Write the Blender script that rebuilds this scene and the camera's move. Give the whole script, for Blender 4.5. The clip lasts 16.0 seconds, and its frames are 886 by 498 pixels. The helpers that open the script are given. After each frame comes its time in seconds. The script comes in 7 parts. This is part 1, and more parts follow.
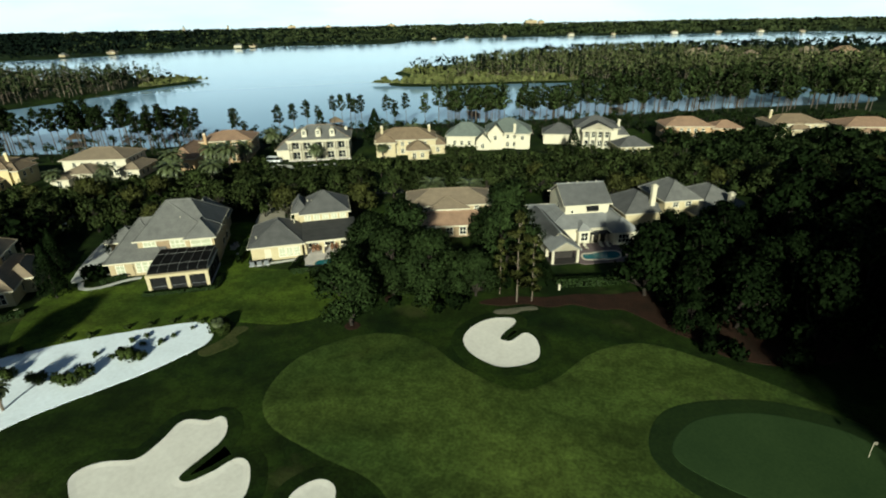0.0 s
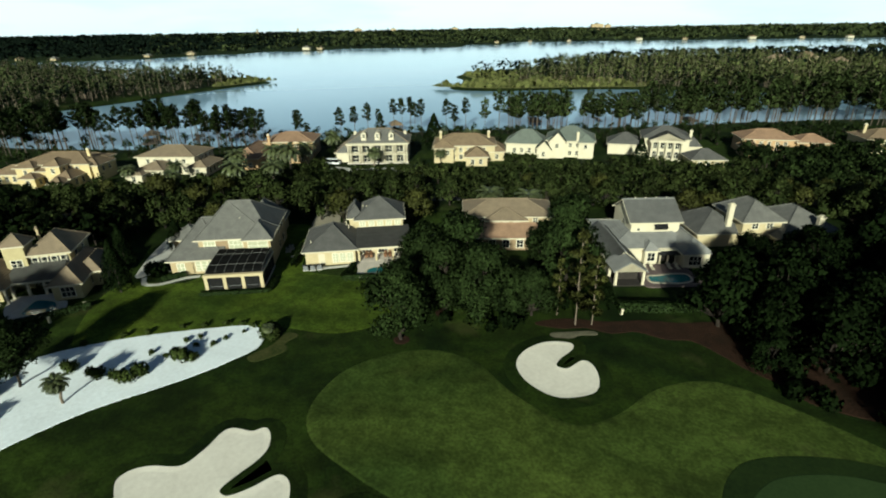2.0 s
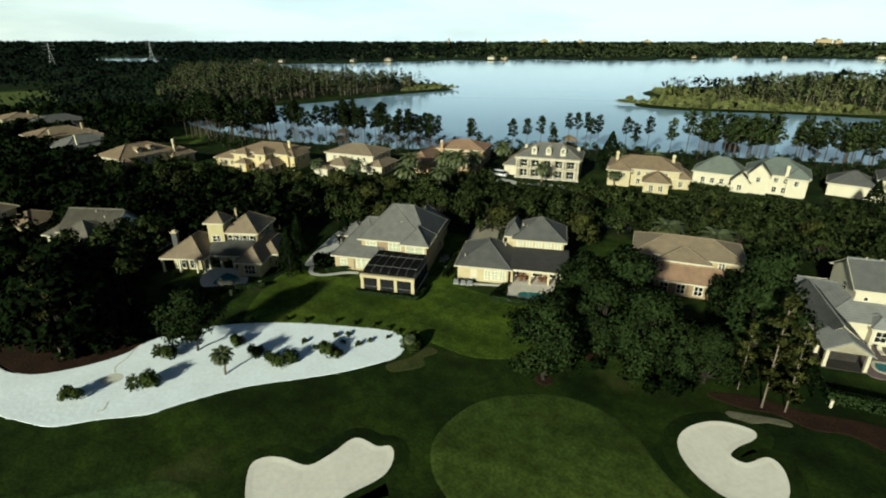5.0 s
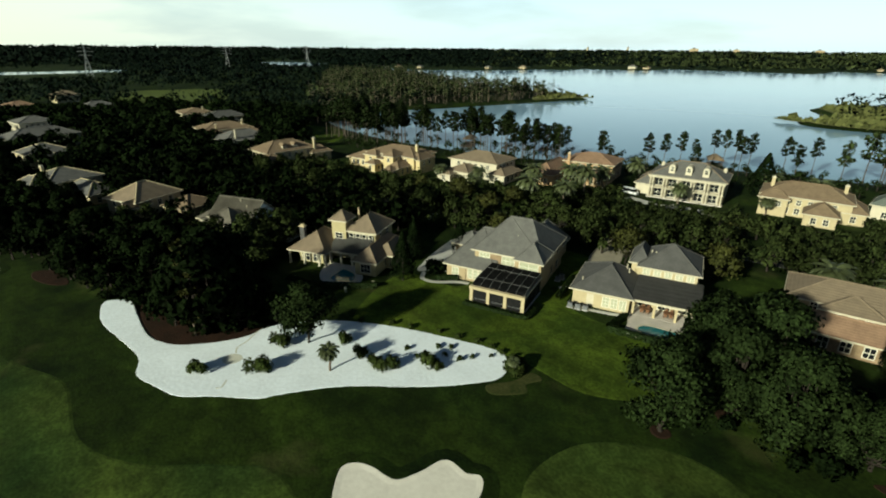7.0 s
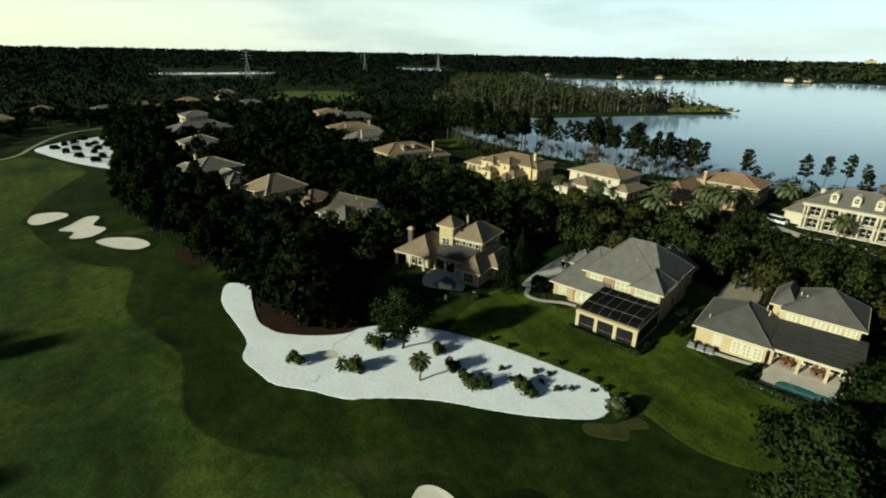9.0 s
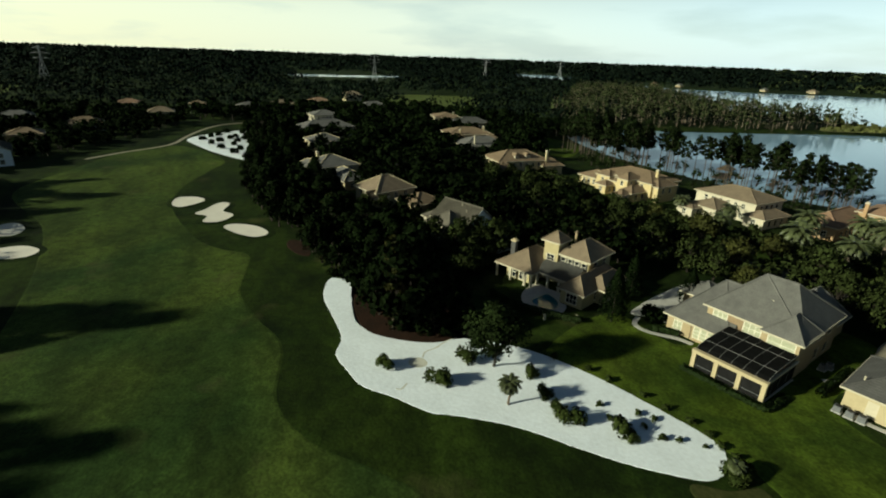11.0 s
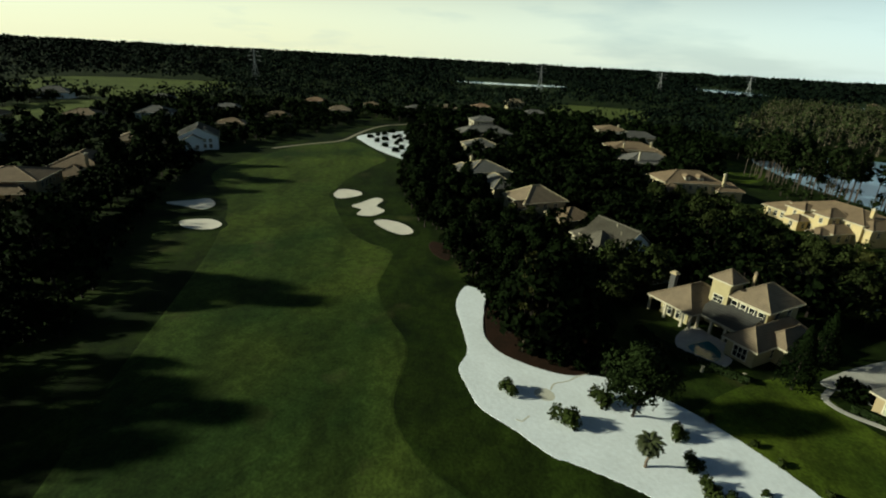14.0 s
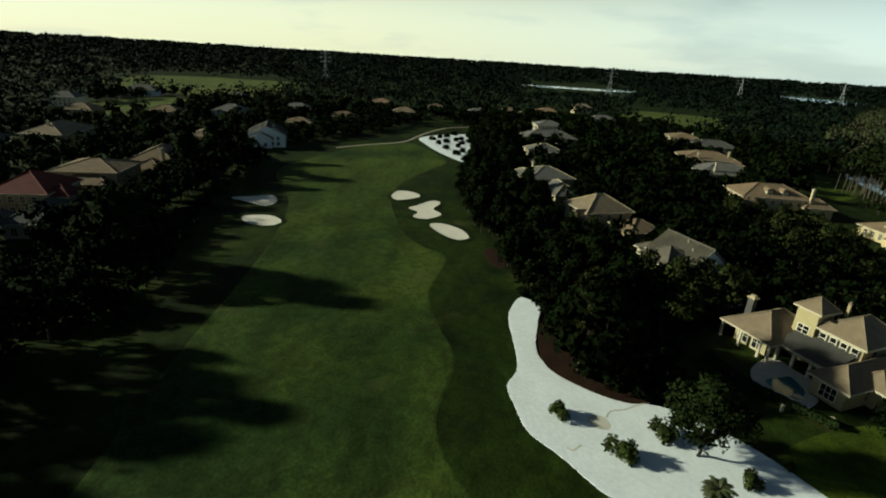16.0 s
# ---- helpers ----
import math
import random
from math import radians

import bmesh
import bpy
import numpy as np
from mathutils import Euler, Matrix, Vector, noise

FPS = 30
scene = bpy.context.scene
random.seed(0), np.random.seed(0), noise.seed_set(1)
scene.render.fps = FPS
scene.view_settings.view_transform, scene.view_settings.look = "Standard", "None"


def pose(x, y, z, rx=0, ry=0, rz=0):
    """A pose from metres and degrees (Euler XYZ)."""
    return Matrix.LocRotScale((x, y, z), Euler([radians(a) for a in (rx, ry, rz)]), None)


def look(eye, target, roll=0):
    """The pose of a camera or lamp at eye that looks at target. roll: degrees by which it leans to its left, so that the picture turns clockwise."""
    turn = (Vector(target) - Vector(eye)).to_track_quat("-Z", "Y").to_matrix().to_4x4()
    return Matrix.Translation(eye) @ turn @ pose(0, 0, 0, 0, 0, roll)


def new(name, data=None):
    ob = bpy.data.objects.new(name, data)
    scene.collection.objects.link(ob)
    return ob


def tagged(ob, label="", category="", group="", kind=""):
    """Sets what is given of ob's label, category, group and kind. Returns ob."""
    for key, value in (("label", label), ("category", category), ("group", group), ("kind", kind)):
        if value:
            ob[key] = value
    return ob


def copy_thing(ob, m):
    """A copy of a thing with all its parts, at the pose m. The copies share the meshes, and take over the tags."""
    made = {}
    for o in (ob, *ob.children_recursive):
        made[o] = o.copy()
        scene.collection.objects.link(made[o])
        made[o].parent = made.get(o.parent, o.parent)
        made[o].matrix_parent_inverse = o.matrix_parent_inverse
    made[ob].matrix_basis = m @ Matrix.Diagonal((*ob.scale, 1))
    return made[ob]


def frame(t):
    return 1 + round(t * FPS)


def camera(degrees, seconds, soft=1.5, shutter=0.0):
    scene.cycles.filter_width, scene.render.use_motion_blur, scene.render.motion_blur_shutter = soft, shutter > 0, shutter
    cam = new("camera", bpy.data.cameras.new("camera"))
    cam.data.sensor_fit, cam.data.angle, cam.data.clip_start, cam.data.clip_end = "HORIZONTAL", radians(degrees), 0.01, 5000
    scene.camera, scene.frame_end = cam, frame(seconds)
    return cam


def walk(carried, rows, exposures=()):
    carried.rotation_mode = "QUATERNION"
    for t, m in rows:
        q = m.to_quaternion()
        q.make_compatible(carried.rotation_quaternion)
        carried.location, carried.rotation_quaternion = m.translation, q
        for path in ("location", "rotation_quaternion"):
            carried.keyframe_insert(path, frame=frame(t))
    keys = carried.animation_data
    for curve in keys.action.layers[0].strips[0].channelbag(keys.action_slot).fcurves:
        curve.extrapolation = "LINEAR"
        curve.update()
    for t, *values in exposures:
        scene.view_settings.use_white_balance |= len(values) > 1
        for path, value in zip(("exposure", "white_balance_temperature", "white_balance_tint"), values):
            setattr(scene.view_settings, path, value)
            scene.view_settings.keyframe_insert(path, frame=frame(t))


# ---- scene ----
cam = camera(82.27, 16.0, soft=2.0, shutter=0.0)
PATH = [
    (0.0, pose(-0.00, -0.00, 45.00, 65.97, 1.03, -0.26)),
    (0.5, pose(-0.12, 1.02, 45.05, 65.99, 0.99, 0.64)),
    (1.0, pose(-0.29, 2.09, 45.11, 66.12, 0.91, 2.04)),
    (1.5, pose(-0.50, 2.98, 45.20, 66.24, 0.89, 3.78)),
    (2.0, pose(-0.67, 4.01, 45.31, 66.40, 0.84, 6.28)),
    (2.5, pose(-0.93, 5.03, 45.36, 66.53, 0.74, 8.93)),
    (3.0, pose(-1.26, 6.13, 45.36, 66.73, 0.65, 12.34)),
    (3.5, pose(-1.55, 7.14, 45.31, 66.95, 0.58, 15.16)),
    (4.0, pose(-1.85, 8.20, 45.29, 67.21, 0.40, 18.78)),
    (6.5, pose(-3.58, 12.32, 45.54, 68.05, -0.46, 35.75)),
    (7.0, pose(-4.03, 13.29, 45.36, 68.26, -0.49, 39.75)),
    (7.5, pose(-4.56, 14.22, 45.19, 68.40, -0.67, 43.00)),
    (8.0, pose(-5.17, 15.22, 45.07, 68.59, -0.76, 46.95)),
    (8.5, pose(-5.69, 16.10, 44.96, 68.70, -0.88, 50.18)),
    (11.0, pose(-9.25, 19.11, 44.55, 69.14, -1.90, 66.18)),
    (11.5, pose(-9.95, 19.48, 44.47, 69.16, -2.08, 68.97)),
    (12.0, pose(-10.87, 19.87, 44.33, 69.22, -2.31, 72.37)),
    (12.5, pose(-11.67, 20.32, 44.13, 69.23, -2.45, 75.21)),
    (13.0, pose(-12.57, 20.79, 43.91, 69.29, -2.65, 78.53)),
    (13.5, pose(-13.37, 21.12, 43.71, 69.29, -2.82, 81.11)),
    (14.0, pose(-14.29, 21.17, 43.52, 69.32, -3.01, 83.85)),
    (14.5, pose(-15.11, 21.25, 43.37, 69.32, -3.18, 86.05)),
    (15.0, pose(-16.00, 21.41, 43.25, 69.31, -3.35, 88.48)),
    (15.5, pose(-16.75, 21.70, 43.17, 69.27, -3.41, 89.97)),
    (16.0, pose(-17.68, 22.06, 43.13, 69.24, -3.39, 90.95)),
]
EXPOSURES = [(0.0, 0.38, 6050, -5), (7.0, 0.18, 6400, -5), (11.0, 0.06, 6600, -6), (16.0, -0.08, 6600, -7)]
walk(cam, PATH, EXPOSURES)

# ---- world and sun ----
SUN_ELEVATION, SUN_AZIMUTH = 20.5, 184.0
az, el = radians(SUN_AZIMUTH), radians(SUN_ELEVATION)
world = bpy.data.worlds.new("sky")
scene.world = world
world.use_nodes = True
wn, wl = world.node_tree.nodes, world.node_tree.links
wn.clear()
w_out = wn.new("ShaderNodeOutputWorld")
w_sky = wn.new("ShaderNodeTexSky")
w_sky.sky_type, w_sky.sun_disc = "NISHITA", False
w_sky.sun_elevation, w_sky.sun_rotation = el, az
w_sky.air_density, w_sky.dust_density, w_sky.ozone_density = 1.0, 0.6, 1.5
w_clear = wn.new("ShaderNodeBackground")
w_clear.inputs["Strength"].default_value = 0.030
wl.new(w_sky.outputs[0], w_clear.inputs["Color"])
# evening haze all round the horizon, warmer towards the sun, with thin streaks of cloud
w_way = wn.new("ShaderNodeTexCoord")
w_split = wn.new("ShaderNodeSeparateXYZ")
wl.new(w_way.outputs["Generated"], w_split.inputs[0])
w_low = wn.new("ShaderNodeMapRange")
w_low.interpolation_type = "SMOOTHSTEP"
for key, value in (("From Min", 0.05), ("From Max", 0.25), ("To Min", 1.0), ("To Max", 0.0)):
    w_low.inputs[key].default_value = value
wl.new(w_split.outputs["Z"], w_low.inputs["Value"])
w_dot = wn.new("ShaderNodeVectorMath")
w_dot.operation = "DOT_PRODUCT"
w_dot.inputs[1].default_value = (math.sin(az + 0.6), math.cos(az + 0.6), 0)
wl.new(w_way.outputs["Generated"], w_dot.inputs[0])
w_side = wn.new("ShaderNodeMapRange")
w_side.inputs["From Min"].default_value, w_side.inputs["From Max"].default_value = -0.25, 0.75
wl.new(w_dot.outputs["Value"], w_side.inputs["Value"])
w_tone = wn.new("ShaderNodeMix")
w_tone.data_type = "RGBA"
w_tone.inputs["A"].default_value, w_tone.inputs["B"].default_value = (0.74, 0.88, 1.0, 1), (1.0, 0.97, 0.74, 1)
wl.new(w_side.outputs["Result"], w_tone.inputs["Factor"])
w_map = wn.new("ShaderNodeMapping")
w_map.inputs["Scale"].default_value = (1.0, 1.0, 5.0)
wl.new(w_way.outputs["Generated"], w_map.inputs["Vector"])
w_noise = wn.new("ShaderNodeTexNoise")
w_noise.inputs["Scale"].default_value, w_noise.inputs["Detail"].default_value = 3.2, 7
wl.new(w_map.outputs[0], w_noise.inputs["Vector"])
w_streak = wn.new("ShaderNodeMapRange")
for key, value in (("From Min", 0.50), ("From Max", 0.66), ("To Min", 0.0), ("To Max", 0.6)):
    w_streak.inputs[key].default_value = value
wl.new(w_noise.outputs["Fac"], w_streak.inputs["Value"])
w_cloud = wn.new("ShaderNodeMix")
w_cloud.data_type = "RGBA"
w_cloud.inputs["B"].default_value = (0.50, 0.60, 0.66, 1)
wl.new(w_streak.outputs["Result"], w_cloud.inputs["Factor"])
wl.new(w_tone.outputs["Result"], w_cloud.inputs["A"])
w_haze = wn.new("ShaderNodeBackground")
w_gain = wn.new("ShaderNodeMath")
w_gain.operation = "MULTIPLY"
w_gain.inputs[1].default_value = 0.82
wl.new(w_low.outputs["Result"], w_gain.inputs[0])
wl.new(w_gain.outputs[0], w_haze.inputs["Strength"])
wl.new(w_cloud.outputs["Result"], w_haze.inputs["Color"])
w_sum = wn.new("ShaderNodeAddShader")
wl.new(w_clear.outputs[0], w_sum.inputs[0])
wl.new(w_haze.outputs[0], w_sum.inputs[1])
wl.new(w_sum.outputs[0], w_out.inputs["Surface"])

sun_way = Vector((math.sin(az) * math.cos(el), math.cos(az) * math.cos(el), math.sin(el)))
sun_data = bpy.data.lights.new("sun", "SUN")
sun_data.energy, sun_data.angle, sun_data.color = 5.6, radians(2.5), (1.0, 0.94, 0.78)
sun = new("sun", sun_data)
sun.matrix_world = look(sun_way * 300, (0, 0, 0))


# ---- materials ----
def material(name, base, other=None, rough=0.85, scale=1.0, fine=12.0, amount=0.5, bump=0.25, metal=0.0,
             island=0.0, per_object=0.0, wave=0.0, wave_axis="Z", specular=0.3, distance=0.05, span_of=(0.72, 1.28)):
    """Two colours mixed by noise at two scales, with relief; island and per_object vary the brightness."""
    m = bpy.data.materials.new(name)
    m.use_nodes = True
    n, k = m.node_tree.nodes, m.node_tree.links
    shader = n["Principled BSDF"]
    shader.inputs["Roughness"].default_value = rough
    shader.inputs["Metallic"].default_value = metal
    shader.inputs["Specular IOR Level"].default_value = specular
    where = n.new("ShaderNodeTexCoord")
    big, small = n.new("ShaderNodeTexNoise"), n.new("ShaderNodeTexNoise")
    big.inputs["Scale"].default_value, big.inputs["Detail"].default_value = scale, 5
    small.inputs["Scale"].default_value, small.inputs["Detail"].default_value = fine, 6
    for tex in (big, small):
        k.new(where.outputs["Object"], tex.inputs["Vector"])
    both = n.new("ShaderNodeMath")
    both.operation = "ADD"
    k.new(big.outputs["Fac"], both.inputs[0])
    k.new(small.outputs["Fac"], both.inputs[1])
    span = n.new("ShaderNodeMapRange")
    span.inputs["From Min"].default_value, span.inputs["From Max"].default_value = span_of
    k.new(both.outputs[0], span.inputs["Value"])
    mix = n.new("ShaderNodeMix")
    mix.data_type = "RGBA"
    other = other or tuple(c * (1 - amount) for c in base)
    mix.inputs["A"].default_value, mix.inputs["B"].default_value = (*other, 1), (*base, 1)
    k.new(span.outputs["Result"], mix.inputs["Factor"])
    colour = mix.outputs["Result"]
    for strength, node, socket in ((island, "ShaderNodeNewGeometry", "Random Per Island"), (per_object, "ShaderNodeObjectInfo", "Random")):
        if strength:
            source, gain, tint = n.new(node), n.new("ShaderNodeMapRange"), n.new("ShaderNodeMix")
            gain.inputs["To Min"].default_value, gain.inputs["To Max"].default_value = 1 - strength, 1 + strength
            k.new(source.outputs[socket], gain.inputs["Value"])
            tint.data_type, tint.blend_type = "RGBA", "MULTIPLY"
            tint.inputs["Factor"].default_value = 1
            k.new(colour, tint.inputs["A"])
            k.new(gain.outputs["Result"], tint.inputs["B"])
            colour = tint.outputs["Result"]
    height = both.outputs[0]
    if wave:
        rows = n.new("ShaderNodeTexWave")
        rows.bands_direction = wave_axis
        rows.inputs["Scale"].default_value, rows.inputs["Distortion"].default_value = wave, 0.6
        rows.inputs["Detail"].default_value = 2
        k.new(where.outputs["Object"], rows.inputs["Vector"])
        total = n.new("ShaderNodeMath")
        total.operation = "ADD"
        k.new(rows.outputs["Fac"], total.inputs[0])
        k.new(height, total.inputs[1])
        height = total.outputs[0]
        dark = n.new("ShaderNodeMapRange")
        dark.inputs["To Min"].default_value = 0.91
        k.new(rows.outputs["Fac"], dark.inputs["Value"])
        lines = n.new("ShaderNodeMix")
        lines.data_type, lines.blend_type = "RGBA", "MULTIPLY"
        lines.inputs["Factor"].default_value = 1
        k.new(colour, lines.inputs["A"])
        k.new(dark.outputs["Result"], lines.inputs["B"])
        colour = lines.outputs["Result"]
    k.new(colour, shader.inputs["Base Color"])
    if bump:
        relief = n.new("ShaderNodeBump")
        relief.inputs["Strength"].default_value, relief.inputs["Distance"].default_value = bump, distance
        k.new(height, relief.inputs["Height"])
        k.new(relief.outputs["Normal"], shader.inputs["Normal"])
    return m


def grass(name, lit, dull, patch, streak, bump, worn=0.0):
    """Mown grass: broad soft patches, mowing streaks along the fairway, fine blades and a few worn pale spots."""
    m = bpy.data.materials.new(name)
    m.use_nodes = True
    n, k = m.node_tree.nodes, m.node_tree.links
    shader = n["Principled BSDF"]
    shader.inputs["Roughness"].default_value, shader.inputs["Specular IOR Level"].default_value = 0.9, 0.08
    where = n.new("ShaderNodeTexCoord")
    def layer(scale, detail, warp, stretch, low, high):
        lay, tex, span = n.new("ShaderNodeMapping"), n.new("ShaderNodeTexNoise"), n.new("ShaderNodeMapRange")
        lay.inputs["Rotation"].default_value, lay.inputs["Scale"].default_value = (0, 0, 0.35), stretch
        k.new(where.outputs["Object"], lay.inputs["Vector"])
        tex.inputs["Scale"].default_value, tex.inputs["Detail"].default_value, tex.inputs["Distortion"].default_value = scale, detail, warp
        k.new(lay.outputs[0], tex.inputs["Vector"])
        for key, value in (("From Min", 0.36), ("From Max", 0.64), ("To Min", low), ("To Max", high)):
            span.inputs[key].default_value = value
        k.new(tex.outputs["Fac"], span.inputs["Value"])
        return tex.outputs["Fac"], span.outputs["Result"]

    mix = n.new("ShaderNodeMix")
    mix.data_type = "RGBA"
    mix.inputs["A"].default_value, mix.inputs["B"].default_value = (*dull, 1), (*lit, 1)
    k.new(layer(patch, 5, 1.2, (1, 1, 1), 0, 1)[1], mix.inputs["Factor"])
    colour = mix.outputs["Result"]
    for scale, detail, stretch, spread in ((streak, 4, (0.4, 1.3, 1), 0.26), (0.5, 5, (1, 1, 1), 0.24), (2.2, 5, (1, 1, 1), 0.26)):
        total, gain = layer(scale, detail, 0.4, stretch, 1 - spread, 1 + spread)
        tint = n.new("ShaderNodeMix")
        tint.data_type, tint.blend_type = "RGBA", "MULTIPLY"
        tint.inputs["Factor"].default_value = 1
        k.new(colour, tint.inputs["A"])
        k.new(gain, tint.inputs["B"])
        colour = tint.outputs["Result"]
    if worn:
        spots, cut, dry = n.new("ShaderNodeTexNoise"), n.new("ShaderNodeMapRange"), n.new("ShaderNodeMix")
        spots.inputs["Scale"].default_value, spots.inputs["Detail"].default_value = 0.09, 5
        k.new(where.outputs["Object"], spots.inputs["Vector"])
        cut.inputs["From Min"].default_value, cut.inputs["From Max"].default_value, cut.inputs["To Max"].default_value = 0.60, 0.74, worn
        k.new(spots.outputs["Fac"], cut.inputs["Value"])
        dry.data_type = "RGBA"
        dry.inputs["B"].default_value = (0.085, 0.08, 0.032, 1)
        k.new(cut.outputs["Result"], dry.inputs["Factor"])
        k.new(colour, dry.inputs["A"])
        colour = dry.outputs["Result"]
    k.new(colour, shader.inputs["Base Color"])
    relief = n.new("ShaderNodeBump")
    relief.inputs["Strength"].default_value, relief.inputs["Distance"].default_value = bump, 0.1
    k.new(total, relief.inputs["Height"])
    k.new(relief.outputs["Normal"], shader.inputs["Normal"])
    return m


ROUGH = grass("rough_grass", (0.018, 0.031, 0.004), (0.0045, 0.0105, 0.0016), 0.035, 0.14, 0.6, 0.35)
FAIRWAY = grass("fairway_grass", (0.056, 0.078, 0.014), (0.025, 0.042, 0.008), 0.028, 0.12, 0.5, 0.25)
FRINGE = material("fringe_grass", (0.015, 0.028, 0.006), (0.007, 0.015, 0.0035), scale=0.2, fine=2.0, bump=0.3, distance=0.06, specular=0.1)
GREEN = material("putting_grass", (0.028, 0.05, 0.015), (0.019, 0.037, 0.011), scale=0.15, fine=3.0, bump=0.1, distance=0.02, specular=0.1)
# lawn brightened for far clearings: their sunshine is put into the grass colour
SUNNED_LAWN = material("sunned_lawn_grass", (0.10, 0.125, 0.03), (0.05, 0.07, 0.016), scale=0.02, fine=0.2, bump=0.3, distance=0.2, specular=0.1)
# the fairway turf again, darkened: dimmer light there is put into the colour
DIMMED_FAIRWAY = grass("dimmed_fairway_grass", (0.048, 0.07, 0.012), (0.017, 0.034, 0.007), 0.022, 0.09, 0.5, 0.3)
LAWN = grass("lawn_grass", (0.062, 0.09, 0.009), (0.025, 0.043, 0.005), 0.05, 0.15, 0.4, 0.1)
MULCH = material("pine_straw", (0.032, 0.0155, 0.0095), (0.013, 0.0085, 0.005), scale=0.3, fine=3.0, bump=0.8, distance=0.12, specular=0.1)
SAND = material("bunker_sand", (0.74, 0.7, 0.61), (0.64, 0.6, 0.52), scale=0.3, fine=1.6, bump=0.25, distance=0.08)
BARE = material("bare_soil", (0.15, 0.135, 0.095), (0.07, 0.068, 0.04), scale=0.5, fine=2.5, bump=0.3)
DAMP = material("damp_sand", (0.60, 0.59, 0.5), (0.5, 0.49, 0.41), scale=0.5, fine=2.5, bump=0.2)
DRY = material("dry_grass", (0.058, 0.058, 0.02), (0.022, 0.032, 0.007), scale=0.4, fine=2.0, bump=0.5, distance=0.1, specular=0.1)
WASTE = material("white_sand", (0.80, 0.86, 0.90), (0.69, 0.74, 0.77), scale=0.25, fine=1.6, bump=0.35, distance=0.10)
CONCRETE = material("concrete", (0.48, 0.47, 0.43), (0.36, 0.35, 0.32), scale=0.4, fine=3, bump=0.2)
PAVER = material("pool_paver", (0.55, 0.50, 0.44), (0.42, 0.38, 0.33), scale=0.6, fine=4, bump=0.2)
# plum-brown paving, darkened to carry the tree shade over one pool terrace
SHADED_PAVER = material("shaded_plum_paver", (0.15, 0.11, 0.105), (0.1, 0.075, 0.072), scale=0.6, fine=4, bump=0.2)
DRIVE = material("tan_driveway", (0.30, 0.27, 0.20), (0.22, 0.195, 0.145), scale=0.4, fine=3, bump=0.2)
ASPHALT = material("asphalt", (0.06, 0.06, 0.058), (0.04, 0.04, 0.04), scale=0.3, fine=4, bump=0.2)
BARK = material("bark", (0.028, 0.021, 0.015), (0.012, 0.009, 0.007), scale=2.0, fine=9, bump=0.7)
GREY_BARK = material("grey_bark", (0.1, 0.078, 0.06), (0.05, 0.04, 0.03), scale=0.5, fine=3, bump=0)
PALE_BARK = material("pale_bark", (0.19, 0.15, 0.11), (0.09, 0.07, 0.055), scale=2.0, fine=9, bump=0.7)
# near-black green: the deep shade of the woods is put into the leaf colour
SHADED_LEAF = material("shaded_leaf", (0.008, 0.0145, 0.004), (0.0014, 0.003, 0.001), rough=0.85, scale=0.25, fine=3, bump=0, island=0.14, per_object=0.2, specular=0.02)
PINE_LEAF = material("pine_leaf", (0.02, 0.03, 0.01), (0.006, 0.011, 0.004), rough=0.85, scale=0.25, fine=3, bump=0, island=0.4, per_object=0.25, specular=0.02)
OLIVE_LEAF = material("olive_leaf", (0.052, 0.054, 0.014), (0.022, 0.026, 0.007), rough=0.6, scale=0.25, fine=3, bump=0, island=0.4, per_object=0.2, specular=0.06)
PALM_LEAF = material("palm_leaf", (0.075, 0.088, 0.036), (0.03, 0.038, 0.015), rough=0.5, scale=0.4, fine=3, bump=0, island=0.35, per_object=0.2)
MID_LEAF = material("leafy_oak", (0.026, 0.041, 0.012), (0.003, 0.0062, 0.002), rough=0.8, scale=0.3, fine=3, bump=0, island=0.35, per_object=0.15, specular=0.03)
STREET_LEAF = material("street_tree_leaf", (0.039, 0.05, 0.015), (0.006, 0.0115, 0.0035), rough=0.8, scale=0.12, fine=2, bump=0, island=0.3, per_object=0.3, specular=0.03)
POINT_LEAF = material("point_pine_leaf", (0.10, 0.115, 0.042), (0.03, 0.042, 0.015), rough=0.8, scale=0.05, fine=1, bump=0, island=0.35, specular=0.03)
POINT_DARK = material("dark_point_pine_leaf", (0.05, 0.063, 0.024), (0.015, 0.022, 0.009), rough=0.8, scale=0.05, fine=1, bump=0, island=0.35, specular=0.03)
SHORE_LEAF = material("shore_cypress_leaf", (0.056, 0.074, 0.024), (0.014, 0.024, 0.008), rough=0.8, scale=0.1, fine=1.5, bump=0, island=0.35, per_object=0.3, specular=0.03)
SHRUB_LEAF = material("shrub_leaf", (0.050, 0.064, 0.017), (0.014, 0.024, 0.006), rough=0.8, scale=0.6, fine=4, bump=0, island=0.35, per_object=0.2, specular=0.03)
HEDGE_LEAF = material("hedge_leaf", (0.02, 0.034, 0.009), (0.008, 0.015, 0.004), rough=0.6, scale=0.4, fine=4, bump=0, island=0.4, specular=0.06)
# near-black blue-green: the woods' shaded side and distance haze put into the colour
HAZY_WOOD_LEAF = material("hazy_woodland_leaf", (0.0075, 0.013, 0.0075), (0.0012, 0.003, 0.003), rough=0.85, scale=0.012, fine=0.08, bump=0, island=0.1, specular=0.02)
REED_LEAF = material("reed_blades", (0.1, 0.105, 0.036), (0.04, 0.048, 0.016), rough=0.8, scale=0.06, fine=0.5, bump=0, island=0.4, specular=0.05)
REED = material("marsh_reed", (0.15, 0.155, 0.05), (0.07, 0.082, 0.026), rough=0.8, scale=0.05, fine=0.4, bump=0.5, distance=0.6)
TRIM = material("white_trim", (0.72, 0.69, 0.56), (0.64, 0.61, 0.49), rough=0.5, scale=0.5, fine=5, bump=0.03)
